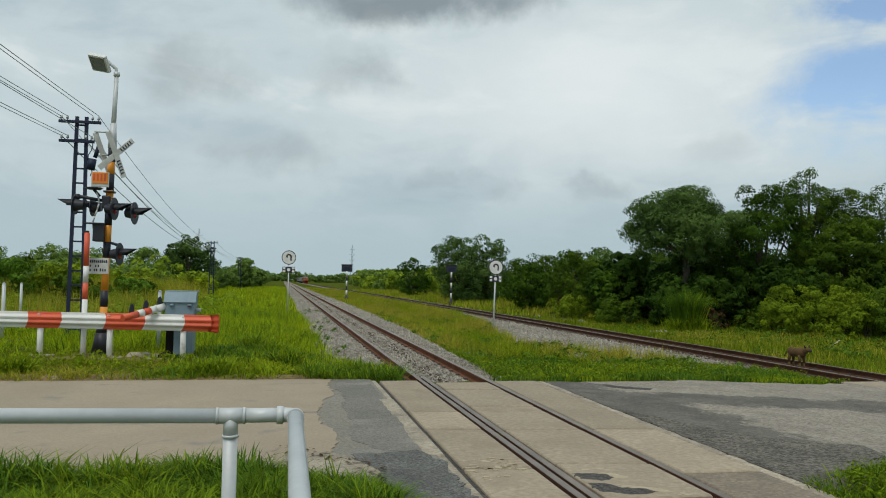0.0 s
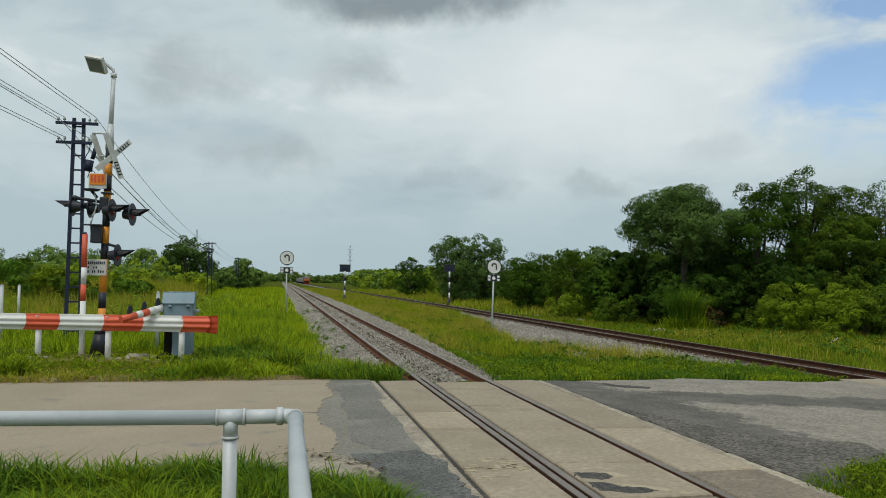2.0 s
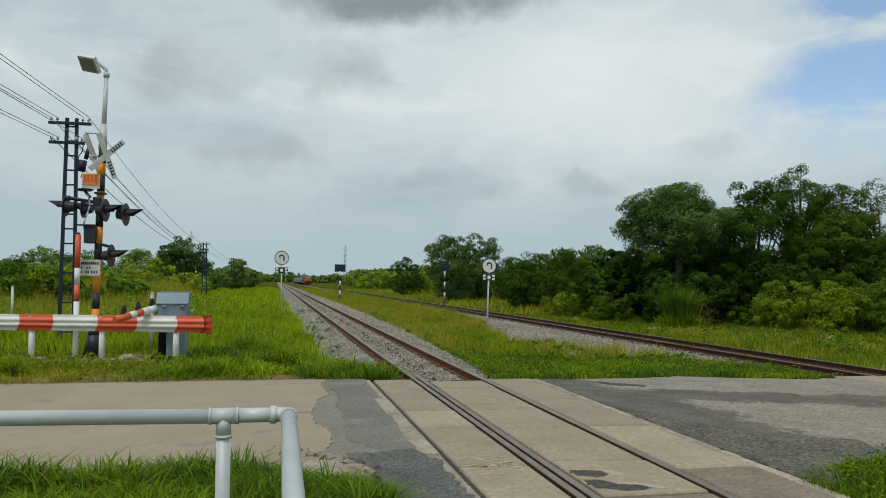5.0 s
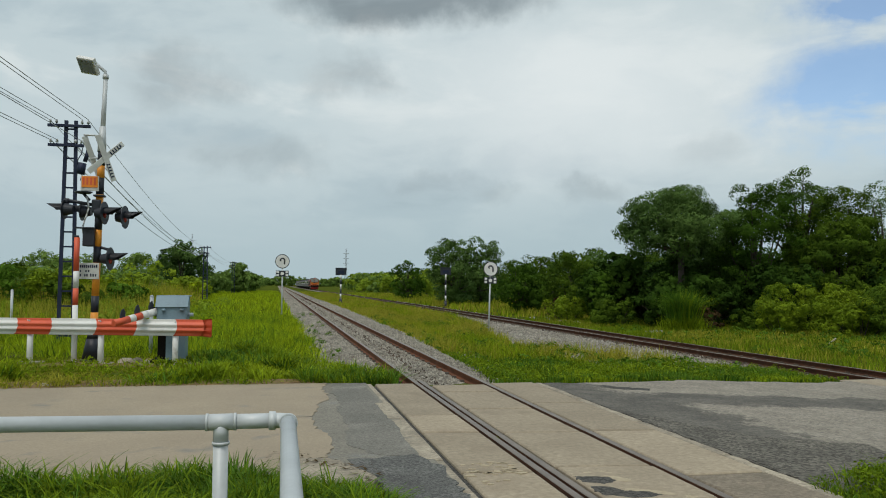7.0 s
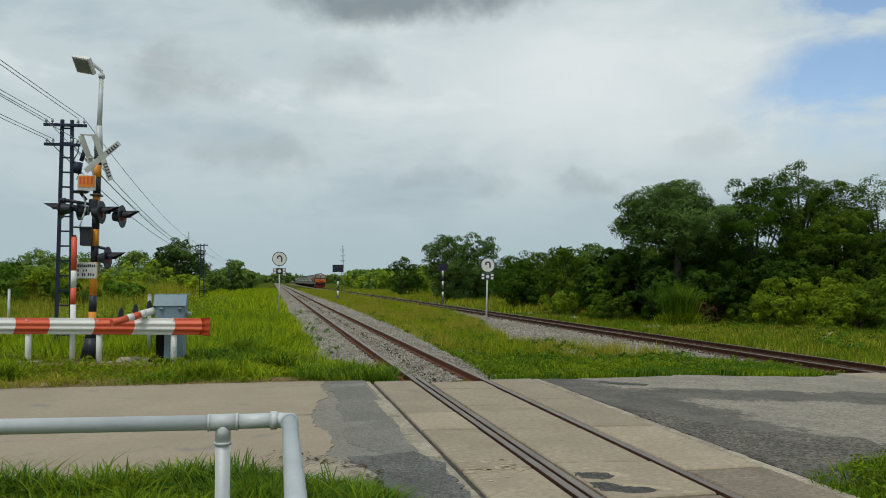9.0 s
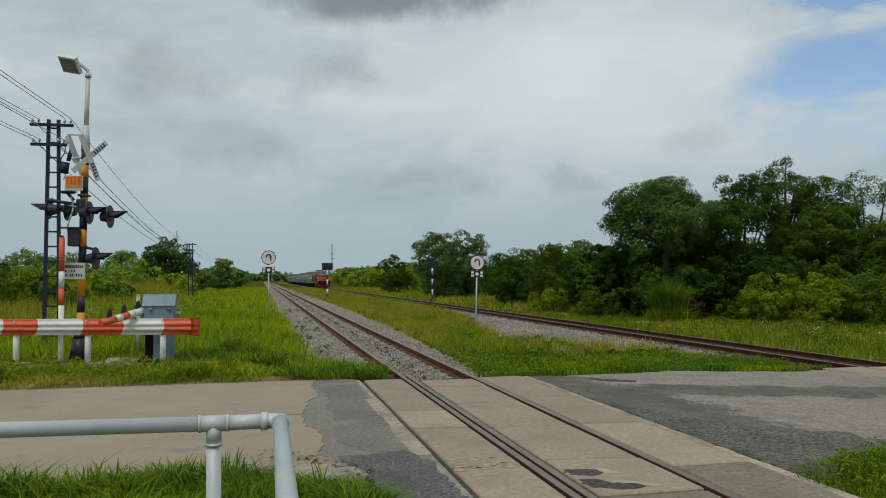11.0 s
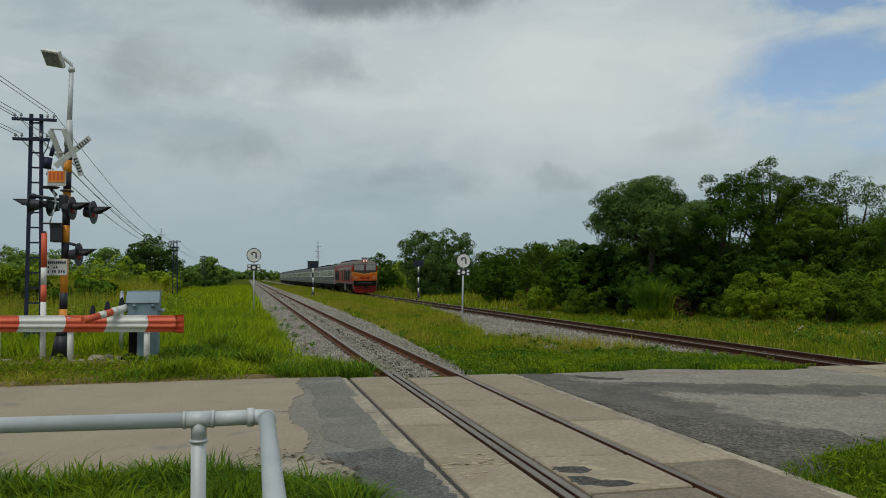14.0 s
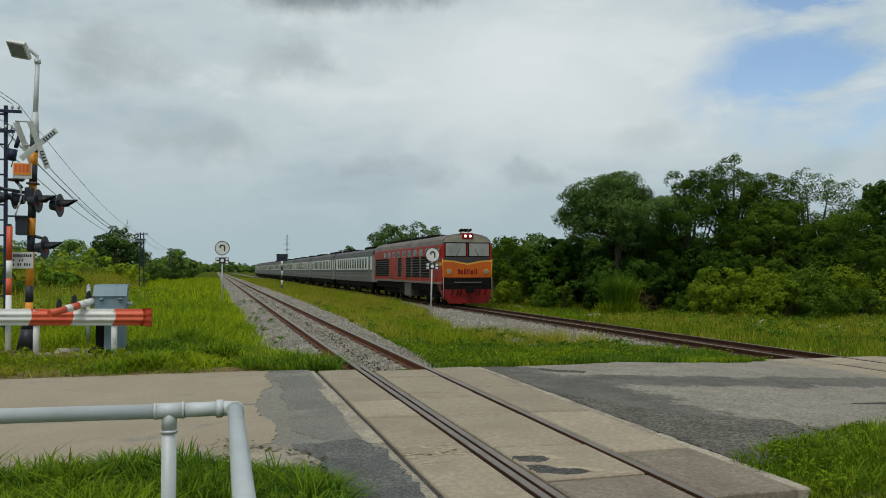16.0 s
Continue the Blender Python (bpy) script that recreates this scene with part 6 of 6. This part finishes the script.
def wire(a, b, sag, r=.006, label="thin dark line wire strung between lattice poles"):
    bm = bmesh.new()
    P = [Vector(a).lerp(Vector(b), k / 18) - Vector((0, 0, sag * 4 * (k / 18) * (1 - k / 18))) for k in range(19)]
    rings = [[bm.verts.new(p + Vector((math.cos(u) * r, 0, math.sin(u) * r))) for u in (0, 1.257, 2.513, 3.770, 5.027)] for p in P]
    for A, B in zip(rings, rings[1:]):
        for j in range(5):
            bm.faces.new((A[j], A[(j + 1) % 5], B[(j + 1) % 5], B[j]))
    tagged(part("overhead_wire", bm, "wire"), label, "wire", "line wires")


for dx, z, zb in ((-.46, 5.45, 4.9), (-.30, 5.45, 4.7), (.26, 5.5, 5.5), (.40, 5.5, 5.3), (-.44, 4.97, 4.1), (-.28, 4.97, 4.0), (.26, 4.97, 4.7)):
    wire((-7.66 + dx, 20.74, z), (-8.7 + dx, -30, zb), .25, .008)
for dx, z, thick in ((-.46, 5.45, .008), (.40, 5.5, .008), (-.44, 4.97, .013), (.1, 4.9, .014), (.26, 4.97, .012)):
    wire((-7.66 + dx, 20.74, z), (-8.65 + dx * .8, 71, z - .95), .75, thick)
for dx, z in ((-.4, 4.5), (.4, 4.5), (.2, 4.0)):
    wire((-8.65 + dx, 71, z), (-8.85 + dx, 120, z), .35, .010)


def pylon(x, y, h, label):
    ob = thing("pylon", label, "pylon", "far pylons", (x, y, -1))
    bm = bmesh.new()
    w = h * .035
    for sx in (-1, 1):
        for sy in (-1, 1):
            rod(bm, (sx * w, sy * w, 0), (sx * .25, sy * .25, h), .12, .08, 4)
    n = 9
    for i in range(n):
        z0, z1 = h * i / n, h * (i + 1) / n
        a, b = w + (.25 - w) * i / n, w + (.25 - w) * (i + 1) / n
        rod(bm, (-a, -a, z0), (b, -b, z1), .06, seg=4)
        rod(bm, (a, -a, z0), (-b, -b, z1), .06, seg=4)
    part("tower", bm, "haze_steel", ob)
    for z in (.62, .75, .88):
        bm = bmesh.new()
        rod(bm, (-h * .07, 0, h * z), (h * .07, 0, h * z), .12, seg=4)
        part("cross_arm", bm, "haze_steel", ob)


pylon(-52.5, 500, 32.2, "grey lattice transmission pylon far beyond the field")
pylon(39.5, 500, 24.8, "grey lattice transmission pylon far along the railway")
pylon(-78, 640, 30, "faint lattice transmission pylon on the horizon")

# ---- litter and stones by the verge ----
def lump(x, y, sx, sy, sz, seed, mat, name, label, category):
    rng = random.Random(seed)
    bm = bmesh.new()
    bmesh.ops.create_icosphere(bm, subdivisions=2, radius=1)
    for v in bm.verts:
        k = 1 + .35 * noise.noise(v.co * 1.7 + Vector((seed, 0, 0)))
        v.co = Vector((v.co.x * sx * k, v.co.y * sy * k, max(-.3, v.co.z) * sz * k))
    ob = tagged(part(name, bm, mat), label, category)
    ob.matrix_basis = pose(x, y, float(top_z(np.array(x), np.array(y))) + sz * .25, 0, 0, rng.uniform(0, 360))


litter = random.Random(41)
for i, (x, y) in enumerate([(13.55, 32.7), (13.75, 32.55), (13.35, 32.8), (13.9, 32.8), (13.4, 41.2), (13.0, 43.0), (13.7, 42.2), (13.1, 45.0), (13.4, 46.2), (13.9, 44.1), (12.9, 47.5), (14.1, 40.2), (18.2, 23.6), (18.5, 23.2)]):
    q = litter.uniform(.07, .16)
    lump(x, y, q * 1.4, q, q * .55, 40 + i, ("rubbish", "rubbish", "pale")[i % 3], "rubbish_lump", "pale crumpled rubbish lying in the grass", "rubbish")
# crumbled edge of the slabs along the asphalt
crumb = random.Random(52)
for i in range(26):
    lump(1.44 + crumb.uniform(-.02, .07), 5.3 + i * .17 + crumb.uniform(-.08, .08), crumb.uniform(.018, .045), crumb.uniform(.015, .035), .02, 120 + i, "pale", "stone", "small broken concrete crumb beside the slabs", "stone")
for i, (x, y, s) in enumerate([(-6.0, 12.75, .11), (-5.45, 16.2, .17), (-5.3, 16.35, .14), (-7.9, 12.9, .07)]):
    lump(x, y, s, s * .75, s * .55, 60 + i, "pale", "stone", "pale weathered stone lying in the verge", "stone")
for i, (x, y, s) in enumerate([(-2.32, 6.72, .11), (-2.12, 6.55, .09), (-2.28, 6.48, .10), (-2.48, 6.82, .10), (-1.75, 4.9, .07)]):
    lump(x, y, s, s * .7, .026, 70 + i, "pale", "broken_concrete", "flat broken piece of pale concrete at the road edge", "concrete")
bm = bmesh.new()
rod(bm, (-.42, -.1, -.12), (.36, .12, .26), .035, .028, 8)
st = tagged(part("stick", bm, "pale"), "pale stick leaning in the grass", "stick")
st.location = (15.9, 24.2, -.50)


# ---- train ----
def side_panel(bm, s, W, y0, y1, z0, z1, proud=.012):
    x0, x1 = sorted((s * W, s * (W + proud)))
    box(bm, (x0, y0, z0), (x1, y1, z1), 0)


def bogie(parent, yc, axles, r=.46):
    bm = bmesh.new()
    y0, y1 = yc + axles[0] - .65, yc + axles[-1] + .65
    for s in (-1, 1):
        box(bm, (s * .98 - .07, y0, .42), (s * .98 + .07, y1, .78), .03)
        for a in axles:
            box(bm, (s * .98 - .12, yc + a - .16, .32), (s * .98 + .12, yc + a + .16, .62), .03)
            rod(bm, (s * .98, yc + a - .33, .52), (s * .98, yc + a - .33, .86), .08, seg=8)
            rod(bm, (s * .98, yc + a + .33, .52), (s * .98, yc + a + .33, .86), .08, seg=8)
    box(bm, (-.9, yc - .3, .45), (.9, yc + .3, .85), .03)
    bg = part("bogie", bm, "under", parent)
    for a in axles:
        bm = bmesh.new()
        for s in (-1, 1):
            rod(bm, (s * .50, yc + a, r), (s * .63, yc + a, r), r, seg=24)
            rod(bm, (s * .50, yc + a, r), (s * .47, yc + a, r), r + .03, seg=24)
        rod(bm, (-.6, yc + a, r), (.6, yc + a, r), .08, seg=8)
        part("wheelset", bm, "under", bg)


def body_shell(L0, L1, W, Z0, Z1, bev=.05):
    bm = bmesh.new()
    box(bm, (-W, L0, Z0), (W, L1, Z1), bev)
    return bm


def roof_curve(W, Z1, rise, n=10):
    pts = [(-W, Z1)]
    for k in range(n + 1):
        a = math.pi * (1 - k / n)
        pts.append((math.cos(a) * W * .985, Z1 + .03 + rise * math.sin(a) ** .8))
    return pts + [(W, Z1)]


def loco():
    ob = thing("locomotive", "weathered red and orange diesel locomotive with lit headlights", "locomotive")
    L, W, Z0, Z1 = 18.6, 1.38, 1.15, 3.26
    part("body", body_shell(.22, L, W, Z0, Z1, .06), "loco_red", ob)
    bm = bmesh.new()
    prism(bm, roof_curve(W, Z1, .56), .30, L)
    part("roof", bm, "loco_roof", ob)
    # sloped front of the roof with the headlight box
    bm = bmesh.new()
    box(bm, (-.32, .12, 3.52), (.32, .75, 3.86), .05)
    hb = part("headlight_box", bm, "loco_red", ob)
    for s in (-1, 1):
        bm = bmesh.new()
        rod(bm, (s * .14, .115, 3.69), (s * .14, .085, 3.69), .075, seg=18)
        part("headlight", bm, "headlight", hb, "lit round headlight")
        bm = bmesh.new()
        rod(bm, (s * .14, .13, 3.69), (s * .14, .05, 3.69), .105, seg=18, caps=False)
        part("headlight_rim", bm, "under", hb)
    bm = bmesh.new()
    for hx, hl in ((-.24, .5), (-.08, .42), (.08, .36), (.24, .3)):
        rod(bm, (hx, .38, 4.03), (hx, .38 + hl, 4.03), .07, .022, 10)
    box(bm, (-.32, .66, 3.94), (.32, .74, 4.0), .01)
    rod(bm, (-.2, .7, 3.78), (-.2, .7, 3.96), .03, seg=8)
    rod(bm, (.2, .7, 3.78), (.2, .7, 3.96), .03, seg=8)
    part("air_horn", bm, "under", ob)
    bm = bmesh.new()
    prism(bm, [(-W + .10, 3.36), (W - .10, 3.36), (W - .24, 3.56), (.8, 3.72), (0, 3.78), (-.8, 3.72), (-W + .24, 3.56)], .15, .34)
    part("visor", bm, "loco_brow", ob, "pale weathered roof brow")
    # windscreens
    for s in (-1, 1):
        bm = bmesh.new()
        a, b = sorted((s * .04, s * 1.24))
        box(bm, (a, .185, 2.58), (b, .225, 3.36), .03)
        fr = part("windscreen_frame", bm, "under", ob)
        bm = bmesh.new()
        box(bm, (a + .05, .170, 2.64), (b - .05, .190, 3.31), .02)
        part("windscreen", bm, "screen", fr, "windscreen, pale grey for its reflection")
        bm = bmesh.new()
        rod(bm, (s * .62, .16, 2.62), (s * .42, .16, 3.0), .012, seg=6)
        part("wiper", bm, "under", fr)
    # dark belt below the screens and the yellow chevron band
    bm = bmesh.new()
    prism(bm, [(-1.26, 2.60), (1.26, 2.60), (1.26, 2.44), (.75, 2.40), (0, 2.26), (-.75, 2.40), (-1.26, 2.44)], .195, .222)
    part("front_belt", bm, "coach_dark", ob)
    bm = bmesh.new()
    A = [(-1.37, 2.44), (-.75, 2.40), (0, 2.26), (.75, 2.40), (1.37, 2.44), (1.37, 2.35), (.75, 2.31), (0, 2.17), (-.75, 2.31), (-1.37, 2.35)]
    prism(bm, A, .175, .20)
    part("chevron", bm, "loco_yellow", ob, "yellow chevron band")
    bm = bmesh.new()
    A = [(-1.37, 2.34), (-.75, 2.30), (0, 2.16), (.75, 2.30), (1.37, 2.34), (1.37, 1.56), (1.1, 1.52), (-1.1, 1.52), (-1.37, 1.56)]
    prism(bm, A, .18, .215)
    part("front_panel", bm, "loco_orange", ob, "orange front panel")
    # maker's mark as plain shapes
    for k, (u, w, h) in enumerate([(-.52, .10, .22), (-.40, .16, .16), (-.20, .14, .22), (-.02, .05, .20), (.06, .05, .20), (.16, .16, .16), (.36, .05, .22), (.46, .08, .22)]):
        bm = bmesh.new()
        box(bm, (u, .165, 1.68), (u + w, .180, 1.68 + h * 1.35), .01)
        part("mark", bm, "plough", ob)
    for s in (-1, 1):
        bm = bmesh.new()
        rod(bm, (s * 1.02, .19, 1.84), (s * 1.02, .13, 1.84), .135, seg=18)
        hl = part("marker_lamp", bm, "loco_yellow", ob)
        bm = bmesh.new()
        rod(bm, (s * 1.02, .13, 1.84), (s * 1.02, .118, 1.84), .10, seg=18)
        part("lens", bm, "lamp_glass", hl)
        bm = bmesh.new()
        box(bm, (s * 1.42 - .03, .5, 2.55), (s * 1.42 + .03, .62, 3.0), .01)
        part("mirror", bm, "loco_red", ob)
        bm = bmesh.new()
        rod(bm, (s * 1.30, .15, 1.3), (s * 1.36, .15, 2.5), .018, seg=6)
        part("handrail", bm, "loco_yellow", ob)
        bm = bmesh.new()
        rod(bm, (s * 1.33, .10, .45), (s * 1.33, .10, 1.50), .02, seg=6)
        rod(bm, (s * 1.33, .10, 1.50), (s * 1.33, .20, 1.50), .02, seg=6)
        part("handrail", bm, "coach_white", ob)
    # buffer beam, coupler, hoses, skirt
    bm = bmesh.new()
    box(bm, (-1.34, .12, .86), (1.34, .5, 1.50), .03)
    part("buffer_beam", bm, "under", ob)
    bm = bmesh.new()
    box(bm, (-.75, .06, 1.22), (.75, .13, 1.29), .01)
    part("step_rail", bm, "coach_grey", ob)
    bm = bmesh.new()
    box(bm, (-.14, -.35, .78), (.14, .4, 1.04), .04)
    box(bm, (-.22, -.42, .74), (.22, -.25, 1.08), .05)
    part("coupler", bm, "under", ob)
    for u in (-.9, -.6, -.42, .42, .6, .9):
        bm = bmesh.new()
        pts = [(u, .12, 1.18), (u + .04, .0, 1.0), (u + .02, -.02, .75), (u - .04, .06, .6)]
        for a, b in zip(pts, pts[1:]):
            rod(bm, a, b, .028, seg=6)
        part("air_hose", bm, "under", ob)
    bm = bmesh.new()
    prism(bm, [(-1.28, .90), (1.28, .90), (1.22, .40), (1.02, .16), (-1.02, .16), (-1.22, .40)], .10, .22)
    part("snow_plough", bm, "plough", ob, "dull red grimy front skirt")
    for s in (-1, 1):
        bm = bmesh.new()
        prism(bm, [(.22, 1.15), (1.6, 1.15), (1.2, .95), (.5, .50), (.22, .35)], s * 1.18, s * 1.30, place=lambda u, v, w: (w, u, v))
        part("side_skirt", bm, "plough", ob)
        for zz in (.45, .75):
            bm = bmesh.new()
            box(bm, (s * 1.26 - .12, .28, zz), (s * 1.26 + .12, .62, zz + .03))
            part("step", bm, "coach_grey", ob)
    # sides
    for s in (-1, 1):
        bm = bmesh.new()
        side_panel(bm, s, W, .28, 2.1, 2.14, 2.30)
        part("cab_stripe", bm, "loco_yellow", ob)
        for y0, y1, z0, z1 in ((.50, 1.15, 2.42, 3.05), (1.5, 2.1, 1.3, 3.1)):
            bm = bmesh.new()
            side_panel(bm, s, W, y0, y1, z0, z1, .014)
            part("cab_window" if z0 > 2 else "cab_door", bm, "glass" if z0 > 2 else "loco_red", ob)
        bm = bmesh.new()
        side_panel(bm, s, W, 1.58, 2.02, 2.20, 3.05, .02)
        part("door_window", bm, "glass", ob)
        for k in range(9):
            bm = bmesh.new()
            y = 2.75 + k * 1.45
            side_panel(bm, s, W, y, y + .82, 2.72, 3.10, .014)
            wf = part("top_window_frame", bm, "coach_white", ob)
            bm = bmesh.new()
            side_panel(bm, s, W, y + .10, y + .72, 2.78, 3.05, .022)
            part("pane", bm, "glass", wf)
        for y0, y1 in ((2.7, 4.6), (4.85, 6.7), (6.95, 8.4), (9.6, 10.7), (13.3, 18.1)):
            bm = bmesh.new()
            side_panel(bm, s, W, y0, y1, 1.50, 2.66, .016)
            lv = part("louvre_panel", bm, "under", ob)
            for k in range(7):
                bm = bmesh.new()
                side_panel(bm, s, W, y0 + .06, y1 - .06, 1.60 + k * .15, 1.64 + k * .15, .03)
                part("slat", bm, "coach_dark", lv)
            for e in (y0, y1):
                bm = bmesh.new()
                side_panel(bm, s, W, e - .05, e + .05, 1.5, 2.68, .026)
                part("panel_frame", bm, "coach_grey", lv)
        for y0, y1 in ((8.5, 9.5), (10.8, 12.2), (12.5, 13.6)):
            bm = bmesh.new()
            side_panel(bm, s, W, y0, y1, 1.35, 2.55, .014)
            part("side_door", bm, "loco_red", ob)
        bm = bmesh.new()
        side_panel(bm, s, W, .25, L - .05, 1.16, 1.28, .03)
        part("sill", bm, "loco_roof", ob)
        for y in (.9, 2.4, 17.9):
            bm = bmesh.new()
            rod(bm, (s * (W + .05), y, 1.35), (s * (W + .05), y, 2.5), .016, seg=6)
            part("handrail", bm, "coach_grey", ob)
    for y0, y1 in ((4.2, 8.0), (9.0, 13.0), (14.0, 17.2)):
        bm = bmesh.new()
        box(bm, (-.75, y0, 3.66), (.75, y1, 3.92), .05)
        part("roof_unit", bm, "under", ob)
    bm = bmesh.new()
    box(bm, (-1.22, .6, .74), (1.22, L - .2, 1.14), .03)
    part("underframe", bm, "under", ob)
    bm = bmesh.new()
    box(bm, (-1.25, 7.6, .32), (1.25, 9.4, 1.1), .05)
    part("fuel_tank", bm, "coach_grey", ob, "grey fuel tank")
    bm = bmesh.new()
    box(bm, (-1.2, 9.7, .40), (1.2, 11.2, 1.1), .05)
    part("battery_box", bm, "under", ob)
    bogie(ob, 4.2, (-1.65, 0, 1.65))
    bogie(ob, 14.4, (-1.65, 0, 1.65))
    return ob


def coach():
    ob = thing("passenger_coach", "cream and grey passenger coach with dark window row", "coach", "coaches of the train")
    L, W = 20.3, 1.38
    part("body", body_shell(.25, L - .25, W, 1.0, 3.12, .05), "coach_white", ob)
    bm = bmesh.new()
    prism(bm, roof_curve(W, 3.12, .52), .2, L - .2)
    part("roof", bm, "coach_roof", ob)
    for s in (-1, 1):
        for z0, z1, mat, nm in ((1.02, 1.42, "coach_grey", "lower_band"), (1.48, 1.66, "coach_grey", "middle_band"), (1.70, 1.92, "coach_dark", "dark_band"), (1.95, 2.95, "coach_band", "window_band"), (2.96, 3.10, "coach_grey", "cantrail")):
            bm = bmesh.new()
            side_panel(bm, s, W, .3, L - .3, z0, z1, .010)
            part(nm, bm, mat, ob)
        n = 13
        bm = bmesh.new()
        side_panel(bm, s, W, 0, .80, 2.00, 2.92, .016)
        w0 = part("window", bm, "coach_band", ob)
        w0.location = (0, 2.35, 0)
        bm = bmesh.new()
        side_panel(bm, s, W, .05, .75, 2.05, 2.87, .024)
        p0 = part("pane", bm, "glass", w0)
        for k in range(1, n):
            o = new("window", w0.data)
            o.parent, o.location = ob, (0, 2.35 + k * 1.21, 0)
            q = new("pane", p0.data)
            q.parent = o
        for y in (.85, L - 1.55):
            bm = bmesh.new()
            side_panel(bm, s, W, y, y + .72, 1.05, 2.98, .02)
            d = part("door", bm, "coach_grey", ob)
            bm = bmesh.new()
            side_panel(bm, s, W, y + .14, y + .58, 2.1, 2.75, .03)
            part("door_window", bm, "glass", d)
            for zz in (.45, .75):
                bm = bmesh.new()
                box(bm, (s * 1.2 - .12, y, zz), (s * 1.2 + .12, y + .7, zz + .03))
                part("step", bm, "under", d)
    for y0, y1 in ((2.2, 6.2), (13.8, 17.8)):
        bm = bmesh.new()
        box(bm, (-.85, y0, 3.50), (.85, y1, 3.78), .08)
        part("roof_unit", bm, "under", ob)
    for y0, y1 in ((-.15, .25), (L - .25, L + .15)):
        bm = bmesh.new()
        box(bm, (-.6, y0, 1.05), (.6, y1, 3.0), .04)
        part("gangway", bm, "under", ob)
    bm = bmesh.new()
    box(bm, (-1.25, .5, .62), (1.25, L - .5, 1.0), .02)
    part("underframe", bm, "under", ob)
    for y0, y1 in ((6.2, 8.4), (9.2, 10.4), (11.2, 13.6)):
        bm = bmesh.new()
        box(bm, (-1.2, y0, .38), (1.2, y1, .9), .04)
        part("equipment_box", bm, "under", ob)
    bogie(ob, 3.1, (-1.05, 1.05), .42)
    bogie(ob, L - 3.1, (-1.05, 1.05), .42)
    return ob


engine = loco()
coaches = [coach()]
for i in range(8):
    coaches.append(copy_thing(coaches[0], pose(FAR_X, 80 + i * 21, FAR_Z)))
TRAIN = [(0, 450), (3.5, 363), (7, 274.5), (9, 221.5), (11.5, 157), (12, 143.5), (13, 115.5), (14, 88.5), (15, 62.6), (15.5, 51.0), (16, 39.6)]


# ---- dog ----
def dog():
    ob = thing("dog", "brown short-haired dog trotting along the sleepers", "dog")
    bm = bmesh.new()

    def blob(c, r, m=0):
        k = bmesh.ops.create_icosphere(bm, subdivisions=2, radius=1, matrix=Matrix.Translation(c) @ Matrix.Diagonal((*r, 1)))
        for f in {f for v in k["verts"] for f in v.link_faces}:
            f.material_index, f.smooth = m, True

    blob((0, -.14, .41), (.100, .16, .130))
    blob((0, .02, .41), (.092, .20, .112))
    blob((0, .17, .41), (.095, .13, .120))
    blob((0, -.27, .46), (.055, .11, .07))
    part("torso", bm, "dog", ob)
    bm = bmesh.new()
    blob((0, -.37, .50), (.058, .080, .062))
    blob((0, -.45, .475), (.035, .065, .034), 1)
    h = part("head", bm, ["dog", "dog_dark"], ob)
    for s in (-1, 1):
        bm = bmesh.new()
        rod(bm, (s * .045, -.35, .54), (s * .07, -.345, .60), .026, .006, 6)
        part("ear", bm, "dog_dark", h)
    bm = bmesh.new()
    for k in range(4):
        P = lambda t: Vector((0, .27 + .20 * t, .43 - .16 * t * t))
        rod(bm, P(k / 4), P((k + 1) / 4), .020 - .003 * k, .018 - .003 * k, 7)
    part("tail", bm, "dog", ob)
    legs = []
    for s in (-1, 1):
        for y in (-.17, .19):
            bm = bmesh.new()
            rod(bm, (0, 0, .02), (0, .015 if y > 0 else 0, -.17), .042, .026, 8)
            rod(bm, (0, .015 if y > 0 else 0, -.17), (0, 0, -.325), .024, .018, 8)
            box(bm, (-.022, -.045, -.345), (.022, .02, -.31), .008)
            lg = part("leg", bm, "dog", ob)
            lg.location = (s * .055, y, .345)
            legs.append((lg, s, y))
    return ob, legs


pet, pet_legs = dog()
pet.scale = (1.08, 1.08, 1.08)


def motions():
    walk(engine, [(t, pose(FAR_X, y, FAR_Z)) for t, y in TRAIN])
    for i, c in enumerate(coaches):
        walk(c, [(t, pose(FAR_X, y + 19.4 + 20.9 * i, FAR_Z)) for t, y in TRAIN])
    walk(pet, [(t, pose(FAR_X + .05, y, FAR_Z - .165, 0, 0, 2)) for t, y in ((0, 17.85), (.3, 17.12), (.6, 16.38), (.9, 15.66), (1.2, 14.87), (2, 12.8), (4, 7.6), (8, -3), (16, -24))])
    for lg, s, y in pet_legs:
        phase = 0 if (s > 0) == (y > 0) else math.pi
        walk(lg, [(k * .1, pose(s * .055, y, .345, 26 * math.sin(k * .1 * 11 + phase))) for k in range(21)] + [(16, pose(s * .055, y, .345))])


motions()
